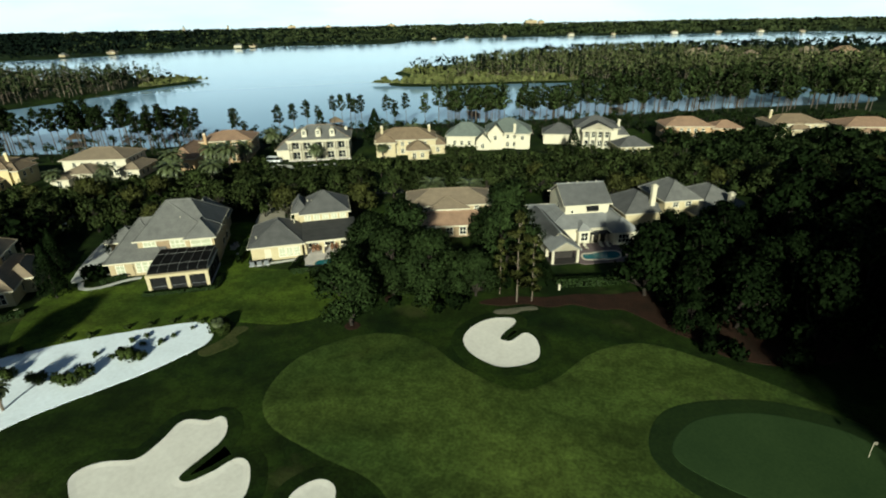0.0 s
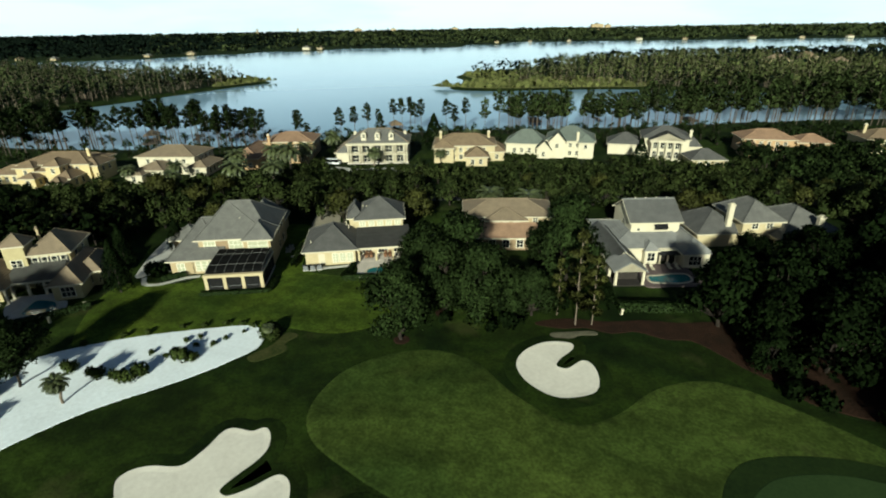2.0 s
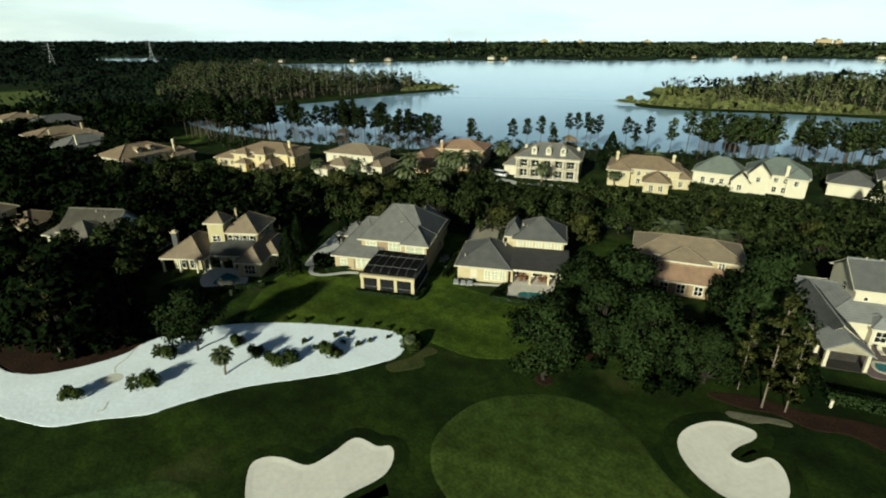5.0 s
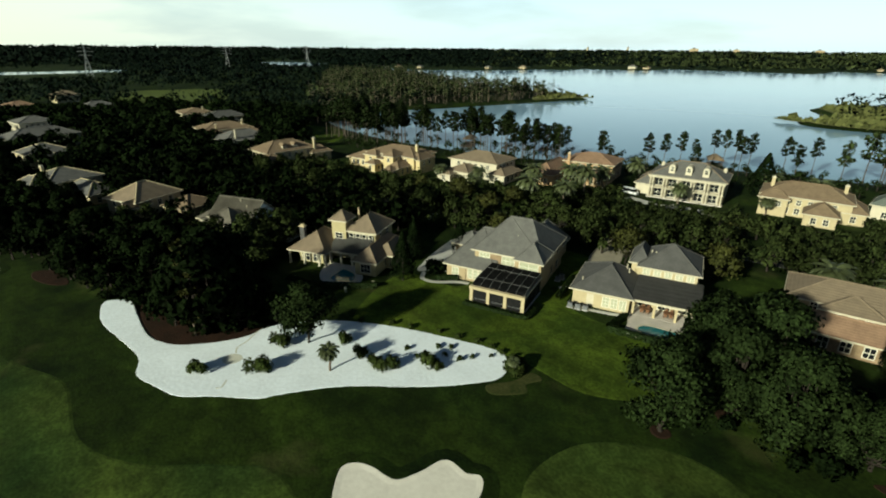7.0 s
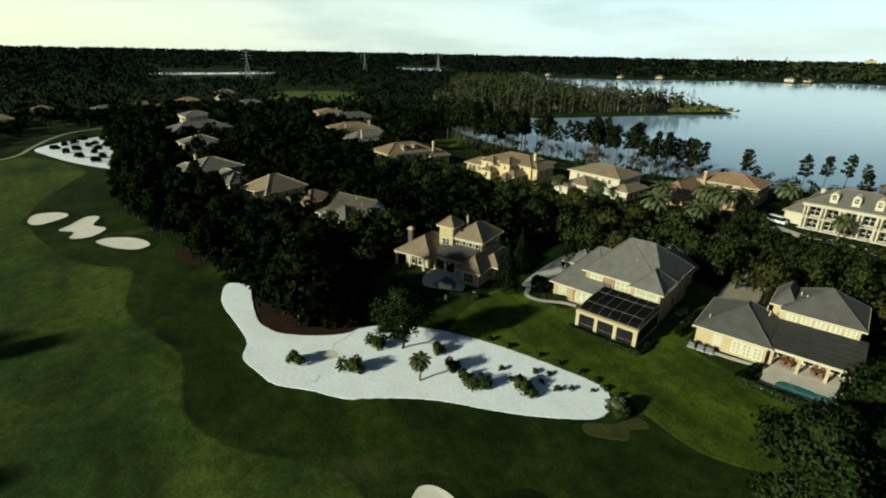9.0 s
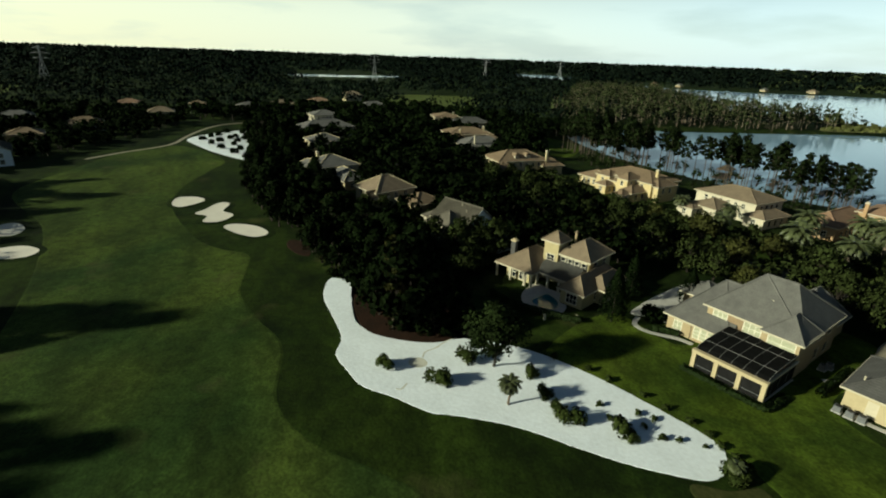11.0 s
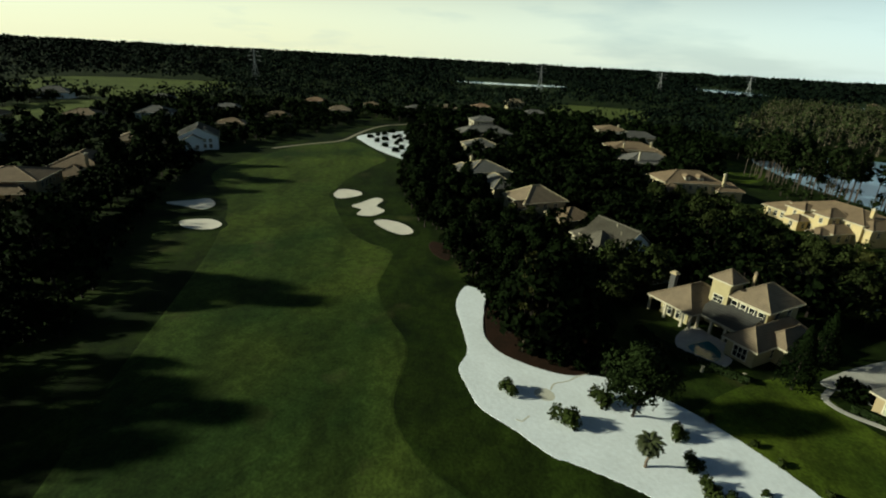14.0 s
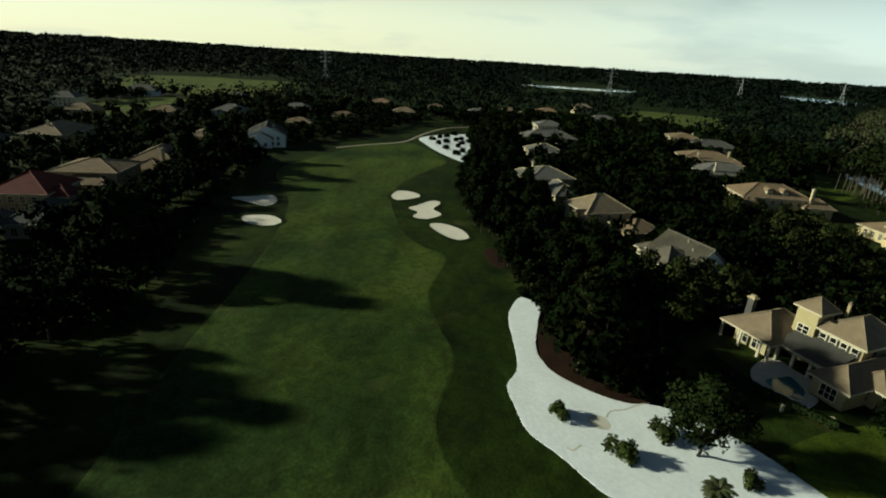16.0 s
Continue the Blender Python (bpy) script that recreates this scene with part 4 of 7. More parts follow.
bm.faces.new([bm.verts.new(p) for p in ((-0.2, -0.1, 2.9), (5.6, -0.1, 2.9), (5.6, -0.1, 3.2), (2.7, -0.1, 4.85), (-0.2, -0.1, 3.2))])
bmesh.ops.solidify(bm, geom=list(bm.faces), thickness=0.25)
part("porch_gable", bm, WHITE, h)
for u, v in ((0.1, 0.1), (2.7, 3.9), (5.3, 0.1), (0.1, 3.8), (5.3, 3.8)):
    post(h, u, v, 0, 2.95, 0.46, WHITE)
# floor and back sheet are coloured dark for the porch's inner shade
part("porch_floor", boxed(-0.3, 5.7, -0.3, 4.2, -0.3, 0.15), SHADE, h)
part("porch_shade_panel", boxed(0.3, 5.1, 2.4, 2.5, 0.15, 2.9), SHADE, h, "dark panel standing in for the porch's inner shade")
for u in (10.0, 12.2, 14.6, 16.8):
    vent(h, u, 20.6, 10.3)
pool(21.3, 92.0, 7, [(7.6, 1.2), (10, 0.6), (13, 0.4), (15.6, 1.4), (15.8, 4.0), (13, 4.4), (10, 3.8), (8, 3.6)],
     [(6.2, -0.6), (11, -0.8), (16.8, -0.4), (17.2, 4), (16.6, 8.8), (11, 8.9), (6.2, 8.8), (6, 4)], "dark blue pool, plum deck with tree shade in its colour", SHADED_PAVER)

# -- grey house half hidden in the woods
h = house(51.2, 111.5, 8, "pale house with grey hipped roofs and white chimneys among trees")
b = block(h, 0.6, 9, 0.6, 12, 6.2, 9.6, CREAM, GREY_ROOF)
window_row(h, "S", b, 5.2, 2, 1.3, 1.2)
b = block(h, 7, 22, -3, 14, 3.4, 8.0, CREAM, GREY_ROOF)
b = block(h, -8, 2, 2, 14, 3.2, 6.8, CREAM, SLATE_ROOF)
chimney(h, -1.0, 3.5, 3, 9.0, 1.1, WHITE)
chimney(h, 15.5, -1.6, 3, 7.6, 1.1, WHITE)

# -- olive house with the little tower and curved pool
h = house(-90.2, 82.5, 21, "olive stucco two-storey house with tower, tan hipped roofs and veranda")
b = block(h, 0.4, 7.4, 0.4, 9.5, 6.6, 9.6, OLIVE, TAN_ROOF)
window_row(h, "S", b, 5.1, 4, 0.9, 1.6, (1, 2), 0.04)
window_row(h, "E", b, 5.1, 2, 1.0, 1.5)
for i in range(5):
    part("shutter", boxed(0.62 + i * 1.55, 0.98 + i * 1.55, 0.3, 0.4, 4.3, 5.9), DARK, h, "dark louvred shutter")
b = block(h, -3.0, 0.5, -0.3, 3.4, 8.9, 10.8, OLIVE, TAN_ROOF, over=0.5)
window(h, "S", b, 1.75, 5.3, 1.8, 1.3, (2, 2))
b = block(h, -8.8, -2.8, -5.2, 4, 3.2, 6.4, OLIVE, TAN_ROOF, over=1.9)
window_row(h, "W", b, 1.6, 3, 1.1, 1.7)
window_row(h, "S", b, 1.5, 2, 1.8, 2.2, (2, 2), 0.04)
for u, v in ((-10.3, -6.7), (-6.6, -6.7), (-2.9, -6.7), (-1.3, -6.7), (-1.3, -4.6)):
    post(h, u, v, 0, 3.0, 0.38, WHITE)
b = block(h, 6.4, 11.2, -7.6, 7, 3.2, 5.6, OLIVE, TAN_ROOF)
window(h, "S", b, 2.5, 1.6, 2.2, 1.9, (3, 2))
window_row(h, "E", b, 1.6, 2, 1.2, 1.6, (2, 2), 0.2)
b = block(h, 9, 12.8, -2.5, 6, 3.2, 5.2, OLIVE, TAN_ROOF)
bm = bmesh.new()
bm.faces.new([bm.verts.new(p) for p in ((-2.2, -4.6, 3.15), (6.8, -4.6, 3.15), (6.8, 0.5, 4.9), (-2.2, 0.5, 4.9))])
bmesh.ops.solidify(bm, geom=list(bm.faces), thickness=0.2)
part("veranda_roof", bm, GREY_ROOF, h)
part("veranda_beam", boxed(-2.0, 6.6, -4.6, -4.3, 2.75, 3.1), WHITE, h)
for u in (-1.4, 1.2, 3.9, 6.2):
    post(h, u, -4.3, 0, 2.8, 0.4, WHITE)
part("veranda_back", boxed(-1.9, 6.5, 0.1, 0.35, 0, 3.4), OLIVE, h)
for u in (0.4, 2.4, 4.6):
    window(h, "S", (-1.9, 6.5, 0.1, 0.3), u + 1.4, 1.5, 1.6, 2.3, (2, 2))
chimney(h, -8.6, -3.4, 3, 7.6, 1.1, SLATE_ROOF, CREAM)
chimney(h, 1.2, 5.0, 8, 10.2, 0.4, BEIGE, TAN_ROOF)
pool(-90.2, 82.5, 21, [(2.5, -11.6), (2.5, -8.6), (3.0, -6.6), (5.4, -7.3), (7.0, -8.6), (8.0, -11.4), (6.2, -12.5), (4.2, -12.7)],
     [(-0.8, -10), (2, -13.4), (6, -13.8), (9.3, -12.6), (8.6, -8.4), (6.3, -7.8), (6.2, -4.4), (2, -4.3), (-1.8, -4.4)], "curved turquoise pool with pale paving by the olive house")

# -- house with the white gable
h = house(-121.2, 65.0, 20, "white house with dark grey gabled roof among tall trees")
# white gable wall coloured pale blue for the skylight on its shaded side
b = block(h, -2.0, 10.2, 4.6, 14.2, 6.0, 9.9, PALE_BLUE, MOSSY_ROOF, "gable_u")
window_row(h, "E", b, 4.2, 2, 1.2, 1.6, (2, 2), 0.2)
b = block(h, 0.5, 8.2, 0.5, 8, 6.0, 8.9, WHITE, MOSSY_ROOF)
window_row(h, "S", b, 4.4, 3, 1.9, 2.4, (1, 1), 0.03)
window_row(h, "S", b, 1.6, 3, 1.6, 1.8, (2, 2), 0.05)
b = block(h, 10.3, 17, 9, 14, 2.8, 4.6, PALE_BLUE, SLATE_ROOF)
b = block(h, -7, -2.1, 6, 13, 4.6, 6.4, WHITE, MOSSY_ROOF)
for u, v, z in ((1.5, 10.4, 9.2), (4.5, 8.6, 9.4), (7.2, 7.4, 8.6)):
    vent(h, u, v, z)

# -- house with the pale ridge lines
h = house(-160.6, 57.0, 17, "cream house with brown hipped tile roof and pale ridge lines")
b = block(h, 0.5, 12, 0.5, 14.5, 6.2, 9.9, CREAM, TAN_ROOF, caps=CREAM)
window_row(h, "S", b, 4.8, 3, 1.2, 1.5)
window_row(h, "E", b, 4.8, 3, 1.2, 1.5)
b = block(h, 8.5, 12.8, -2.0, 4, 5.2, 6.8, CREAM, TAN_ROOF, "gable_v", caps=CREAM)
window(h, "S", b, 2.1, 3.8, 1.4, 1.6)
b = block(h, 15, 24, 6, 16, 4.4, 6.6, BEIGE, BROWN_ROOF)


def plain_house(x0, x1, y0, y1, turn, eave, ridge, wall, roof, label, wings=(), chimneys=(), group="houses of the estate", storeys=2, kind="hip", seen="SE", caps=None, front=0):
    """A house of one main block, wings (u0, u1, v0, v1, eave, ridge, kind) and window rows on the sides that show."""
    h = house((x0 + x1) / 2, (y0 + y1) / 2, turn, label, group)
    w, d = (x1 - x0) / 2, (y1 - y0) / 2
    blocks = [block(h, -w, w, -d, d, eave, ridge, wall, roof, kind, caps=caps)]
    for u0, u1, v0, v1, e, r, k in wings:
        blocks.append(block(h, u0, u1, v0, v1, e, r, wall, roof, k, caps=caps))
    for i, b in enumerate(blocks):
        tall = eave if i == 0 else wings[i - 1][4]
        for side in seen:
            length = (b[1] - b[0]) if side in "SN" else (b[3] - b[2])
            n = max(1, int(length / 3.2))
            if tall > 5:
                window_row(h, side, b, tall - 1.6, n, 1.1, 1.5)
            if storeys == 1 or tall <= 5 or i == 0:
                window_row(h, side, b, 1.6, n, 1.2, 1.7)
    for u, v, z in chimneys:
        chimney(h, u, v, eave - 1, z - 0.6, 0.9, wall)
    if front:
        claim(h, -w - 2, w + 2, -d - front, -d)
    return h


# -- the row by the lake
plain_house(-158, -135, 152, 166, 6, 6.2, 8.8, YELLOW, BROWN_ROOF, "yellow two-storey villa with brown tile roofs by the lake",
            ((-10.5, -4.5, -10, -4, 5.8, 7.6, "hip"), (0.5, 5, -11.5, -5, 6.6, 8.6, "hip"), (-4.6, 0.6, -9.5, -5, 4.6, 5.6, "hip"), (-7, -2.5, -13.5, -9, 3.2, 4.6, "hip"), (4.6, 9.5, -14, -6, 3.2, 5.2, "hip"), (5.5, 9, -18, -13.5, 2.8, 4.2, "hip"), (8.5, 13.5, -6, 3, 5.4, 7.4, "hip"), (-21, -11, -8, 1, 3.2, 5.4, "hip")),
            ((8.5, -1, 10.2),), front=17)
plain_house(-125, -105, 164, 178, 4, 6.2, 8.8, WHITE, TAN_ROOF, "cream-white two-storey house with tan tile roof by the lake",
            ((-6, 3, -15, -5, 3.6, 5.6, "hip"), (-7.5, -2, -19, -13, 3.0, 4.4, "hip"), (9, 15, -10, 2, 3.2, 5.0, "hip")), front=17)
plain_house(-91, -73, 190, 204, 8, 6.2, 8.8, ORANGE, TERRACOTTA_ROOF, "tan villa with terracotta hipped tile roofs and palms",
            ((-16, -7, -24, -2, 4.0, 7.0, "hip"), (2, 9, -16, -6, 3.4, 5.4, "hip")), ((-7, -8, 9.6),))
h = plain_house(-57, -35, 184.5, 199, 7, 7.2, 11.2, WHITE, GREY_ROOF, "white two-storey villa with colonnade, dormers and slate roof",
                ((-15.5, -10, -6, 6, 3.6, 6.0, "hip"),), ((-9.5, 4, 9.6), (9.5, 4, 9.6)), seen="E", caps=TAN_ROOF, front=14)
for i in range(5):
    for z, hh in ((1.6, 2.4), (5.1, 2.2)):
        window(h, "S", (-11, 11, -7.25, 7.25), 2.8 + i * 4.08, z, 2.3, hh, (2, 2))
for i in range(6):
    for o in (-0.42, 0.42):
        column(h, -10.2 + i * 4.08 + o, -8.6, 0, 6.8, 0.26)
part("entablature", boxed(-11.2, 11.2, -9.1, -7.2, 6.7, 7.3), WHITE, h)
part("balcony", boxed(-11.0, 11.0, -8.9, -7.2, 3.2, 3.5), WHITE, h)
bm = bmesh.new()
box(bm, -11.0, 11.0, -8.88, -8.82, 4.35, 4.42)
for i in range(45):
    box(bm, -10.9 + i * 0.495, -10.85 + i * 0.495, -8.87, -8.83, 3.5, 4.36)
part("railing", bm, DARK, h, "dark iron balcony railing")
part("portico_floor", boxed(-11.2, 11.2, -9.4, -7.2, -0.3, 0.3), PAVER, h)
for u in (-5, 0, 5):
    d = part("dormer", boxed(u - 0.9, u + 0.9, -6.3, -2.4, 7.6, 9.9), WHITE, h)
    bm = bmesh.new()
    beam(bm, (u, -6.34, 9.85), (u, -1.8, 9.85), 0.95, 14)
    part("dormer_roof", bm, WHITE, d)
    window(h, "S", (u - 0.9, u + 0.9, -6.35, -2), 0.9, 9.5, 0.9, 1.4)
plain_house(-25, -3, 188, 201, 4, 5.8, 9.0, CREAM, BROWN_ROOF, "cream villa with brown tile roof and low front wings",
            ((-11, -4, -9, -4, 5.4, 7.2, "hip"), (0.5, 8, -14, -5, 3.4, 6.0, "hip"), (9, 14.5, -6, 5, 3.4, 5.6, "hip")), ((-9, 0, 10.0), (9, 2, 9.6)), front=14)
plain_house(17.5, 34.5, 196, 210, -7, 6.2, 10.4, WHITE, GREEN_ROOF, "white gabled house with green-grey roof by the lake",
            ((-7.5, -2, -9.5, -4, 6.2, 9.6, "gable_v"), (-12, -7, -10.5, -5, 3.4, 6.4, "gable_v"), (-24, -9, -5, 6, 4.2, 8.6, "hip"), (3, 8, -8.5, -4, 6.0, 8.6, "hip")), ((2.5, -7.4, 9.6),), front=14)
h = plain_house(53, 69, 198, 212, -11, 6.8, 10.4, WHITE, SLATE_ROOF, "white house with tall columned portico and dark slate roof",
                ((-5.5, 5.5, -10.5, -5, 6.8, 9.4, "gable_v"), (-20, -8, -6, 5, 4.0, 7.4, "hip"), (7.5, 12, -5, 4, 4.0, 6.6, "hip")), ((9, 0, 9.2),), seen="E")
for i in range(4):
    for z in (1.6, 5.0):
        window(h, "S", (-5.5, 5.5, -10.5, -5), 1.75 + i * 2.5, z, 1.3, 2.3, (2, 2))
for i in range(5):
    column(h, -5.0 + i * 2.5, -12.2, 0, 6.6, 0.34)
part("entablature", boxed(-5.8, 5.8, -12.7, -10.4, 6.4, 7.0), WHITE, h)
bm = bmesh.new()
bm.faces.new([bm.verts.new(p) for p in ((-6.2, -12.6, 7.0), (6.2, -12.6, 7.0), (0, -12.6, 9.6))])
bmesh.ops.solidify(bm, geom=list(bm.faces), thickness=-1.9)
part("pediment", bm, WHITE, h)
plain_house(63.5, 74.5, 181, 190, 2, 3.2, 6.0, CREAM, SLATE_ROOF, "low garage wing with dark slate hipped roof", storeys=1)
plain_house(90, 108, 204, 216, -6, 5.6, 8.4, ORANGE, TERRACOTTA_ROOF, "orange stucco villa with terracotta roof by the lake", ((9, 20, -7, 2, 5.0, 7.4, "hip"), (-10, -4, -10, -4, 3.4, 5.2, "hip")))
plain_house(132, 152, 203, 216, -4, 6.0, 8.8, CREAM, BROWN_ROOF, "cream villa with brown tile roof by the lake", ((-4, 3, -9, -4, 4.2, 6.4, "hip"),), ((-8, 1, 10.5),))
plain_house(158, 180, 198, 212, -6, 5.2, 7.8, BEIGE, TERRACOTTA_ROOF, "beige villa with terracotta roof among pines", ((-6, 2, -10, -4, 3.4, 5.2, "hip"),))
h = plain_house(-196, -182, 122, 144, -4, 6.0, 9.4, CREAM, BROWN_ROOF, "cream villa with brown tile roof and round dormers", ((4, 11, -13, -6, 4.0, 6.2, "hip"), (2, 9, 8, 17, 4.0, 6.6, "hip")), ((7.5, 10, 10.2),), seen="ES")
for v in (-2.5, 2.5):
    dormer = part("dormer", boxed(-1.6, 1.2, -0.9, 0.9, 6.3, 8.0), WHITE, h)
    dormer.matrix_basis = pose(4.6, v, 0)
    bm = bmesh.new()
    beam(bm, (-1.8, 0, 8.0), (1.3, 0, 8.0), 0.98, 12)
    part("dormer_roof", bm, BROWN_ROOF, dormer)
    window(h, "E", (0, 5.85, v - 0.9, v + 0.9), 0.9, 7.3, 0.9, 1.1)
plain_house(-270, -253, 134, 158, -10, 6.0, 8.8, CREAM, BROWN_ROOF, "tan villa with brown tile roof and chimney", ((4, 16, 4, 16, 3.6, 6.4, "hip"), (6, 14, -12, -2, 3.6, 6.0, "hip")), ((5, 8, 10), (8, -6, 9)), seen="ES")
plain_house(-238, -222, 127, 150, -6, 5.2, 8.8, WHITE, GREY_ROOF, "pale house with grey hipped roofs and white chimney", ((2, 11, 8, 15, 3.4, 5.4, "hip"), (3, 12, -14, -8, 3.2, 5.0, "hip")), ((6.5, -6, 10),), seen="ES")
plain_house(-314, -300, 160, 182, -8, 5.6, 8.6, BEIGE, SLATE_ROOF, "beige house with slate roof by the woods", ((5, 12, -6, 4, 3.4, 5.6, "hip"),), seen="ES")
plain_house(-345, -325, 158, 175, -12, 6.0, 8.4, CREAM, BROWN_ROOF, "cream house with brown roof among trees", ((5, 15, -8, 2, 3.6, 5.6, "hip"),), ((4, 4, 9.4),), seen="ES")

# -- the row along the fairway
plain_house(-205, -191, 50, 66, 12, 6.0, 9.0, CREAM, GREY_ROOF, "cream house with grey roof behind the tree line", ((5, 20, -4, 5, 3.4, 6.4, "hip"), (-6, 2, -10, -5, 5.6, 7.6, "hip")), ((-5, -3, 9.8),), seen="ES", caps=CREAM)
plain_house(-263, -250, 60, 75, 8, 5.4, 8.4, CREAM, GREY_ROOF, "pale house with grey hipped roof", ((4, 10, -5, 3, 3.4, 5.6, "hip"),), seen="ES", caps=CREAM)
plain_house(-312, -297, 64, 92, 6, 5.4, 8.8, WHITE, GREY_ROOF, "pale house with wide grey hipped roofs", ((4, 11, -13, -3, 3.4, 6.4, "hip"), (4, 12, 2, 10, 3.4, 6.2, "hip")), seen="ES")
plain_house(-346, -332, 76, 92, 4, 8.0, 10.5, WHITE, GREY_ROOF, "tall white house with grey hipped roof", ((4, 13, -8, 8, 4.0, 6.4, "hip"),), seen="ES")
plain_house(-427, -413, 130, 150, 2, 5.6, 8.6, CREAM, GREY_ROOF, "cream house with grey roof and dormers", ((4, 9, -4, 4, 5.0, 7.2, "gable_u"),), seen="ES")

# -- the row beyond the fairway
plain_house(-151, -136, -90, -76, 8, 6.0, 10.0, BEIGE, RED_ROOF, "beige house with dark red tile roof in tree shade", ((-1, 6, 5, 11, 5.0, 7.4, "hip"),), seen="ENS")
plain_house(-138, -122, -75.5, -65.5, 10, 3.4, 6.6, WHITE, SLATE_ROOF, "low white house with blue-grey slate roof", ((2, 9.5, -8, -4, 3.2, 5.4, "hip"),), storeys=1, seen="ENS")
plain_house(-176, -160, -92, -74, 8, 6.2, 8.6, BEIGE, BROWN_ROOF, "brown-roofed beige house in tree shade", ((4, 12, -6, 8, 3.6, 5.4, "hip"),), seen="ENS")
plain_house(-206, -184, -86, -70, 10, 4.6, 8.4, BEIGE, BROWN_ROOF, "brown-roofed house in tree shade", ((6, 16, -4, 5, 3.4, 6.0, "hip"),), ((10, 4, 9.6),), seen="ENS")
plain_house(-253, -236, -89, -72, 10, 5.4, 8.8, YELLOW, TAN_ROOF, "sunlit yellow house with tan hipped roof", ((5, 12, -3, 7, 4.2, 6.4, "hip"),), seen="ENS")
plain_house(-268, -248, -70, -54, 16, 5.6, 9.6, PALE_BLUE, SLATE_ROOF, "pale blue gabled house with slate roof by the fairway", ((3, 9, -2, 8, 5.6, 9.0, "gable_u"), (8, 13, -6, 2, 4.6, 7.0, "gable_u")), kind="gable_u", seen="ENS")
plain_house(-240, -216, -146, -130, 6, 5.6, 9.2, CREAM, TAN_ROOF, "cream house with wide tan roof and chimney", ((6, 14, -4, 8, 3.6, 6.4, "hip"),), ((6, 0, 10.4),), seen="ENS")
plain_house(-214, -202, -160, -146, 6, 4.6, 7.6, PALE_BLUE, SLATE_ROOF, "pale blue house with slate roof", seen="ENS")
for x, y, w, d, turn, e, r, wall, roof, label in (
        (-312, -138, 14, 18, 8, 5.6, 8.4, CREAM, BROWN_ROOF, "far cream house with brown hipped roof"),
        (-334, -110, 14, 18, 4, 5.6, 9.0, PALE_BLUE, GREY_ROOF, "far pale house with grey hipped roof"),
        (-308, -61, 12, 14, 6, 4.6, 7.0, ORANGE, BROWN_ROOF, "far orange house with brown roof"),
        (-347, -44, 12, 16, 6, 4.6, 7.4, CREAM, BROWN_ROOF, "far cream house with brown roof"),
        (-370, -80, 14, 19, 6, 5.6, 8.6, CREAM, GREY_ROOF, "far cream house with grey hipped roof"),
        (-430, 12, 14, 12, 2, 6.2, 8.4, WHITE, BROWN_ROOF, "far bright white house with brown roof"),
        (-422, 46, 14, 16, 2, 5.6, 8.2, CREAM, GREY_ROOF, "far cream house with grey roof"),
        (-440, 72, 14, 16, 2, 5.6, 8.2, CREAM, TAN_ROOF, "far cream house with tan roof"),
        (-462, 105, 14, 16, 2, 5.6, 8.2, ORANGE, TERRACOTTA_ROOF, "far orange house with terracotta roof"),
        (-525, 150, 16, 18, 2, 6.2, 9.2, CREAM, TAN_ROOF, "far cream house with tall tan roof"),
        (-452, -34, 14, 16, 2, 5.6, 8.2, CREAM, TERRACOTTA_ROOF, "far cream house with terracotta roof"),
        (-350, -222, 14, 18, 8, 5.6, 8.8, WHITE, SLATE_ROOF, "far white house with slate roof"),
        (-442, -225, 16, 24, 8, 4.6, 8.4, PALE_BLUE, SLATE_ROOF, "far low house with slate roof"),
        (-395, -10, 12, 15, 4, 5.0, 7.8, CREAM, TAN_ROOF, "far cream house with tan roof"),
        (-300, -178, 14, 17, 8, 5.4, 8.4, BEIGE, BROWN_ROOF, "far beige house with brown roof"),
        (-420, -140, 14, 17, 8, 5.4, 8.4, BEIGE, GREY_ROOF, "far beige house with grey roof")):
    plain_house(x - w / 2, x + w / 2, y - d / 2, y + d / 2, turn, e, r, wall, roof, label, seen="E", group="far houses")

# ---- trees and plants ----
def leaf_mesh(name, centres, sizes, mat, rng, flat=0.35, away=None):
    """Many small folded leaf clumps as one mesh: each a bent quad turned mostly outwards."""
    n = len(centres)
    way = rng.normal(size=(n, 3))
    if away is not None:
        way = way * 0.75 + away
    way /= np.linalg.norm(way, axis=1, keepdims=True)
    ref = rng.normal(size=(n, 3))
    a = np.cross(way, ref)
    a /= np.linalg.norm(a, axis=1, keepdims=True)
    b = np.cross(way, a)
    s = sizes[:, None]
    long = rng.uniform(0.8, 1.5, (n, 1))
    bend = way * s * rng.uniform(-flat, flat, (n, 1))
    pts = np.stack([centres - a * s * long, centres - b * s * 0.8 + bend, centres + a * s * long * 0.9, centres + b * s * 0.9 + bend * 0.6], 1).reshape(-1, 3)
    data = bpy.data.meshes.new(name)
    data.vertices.add(4 * n)
    data.vertices.foreach_set("co", pts.ravel())
    data.loops.add(4 * n)
    data.loops.foreach_set("vertex_index", np.arange(4 * n, dtype=np.int32))
    data.polygons.add(n)
    data.polygons.foreach_set("loop_start", np.arange(0, 4 * n, 4, dtype=np.int32))
    data.update(calc_edges=True)
    data.materials.append(mat)
    if away is not None:
        # soft shading: each clump is lit as the part of the crown that it belongs to
        soft = away / np.maximum(np.linalg.norm(away, axis=1, keepdims=True), 1e-6) + rng.normal(size=(n, 3)) * 0.38
        soft /= np.linalg.norm(soft, axis=1, keepdims=True)
        data.normals_split_custom_set_from_vertices(np.repeat(soft, 4, 0))
    return data


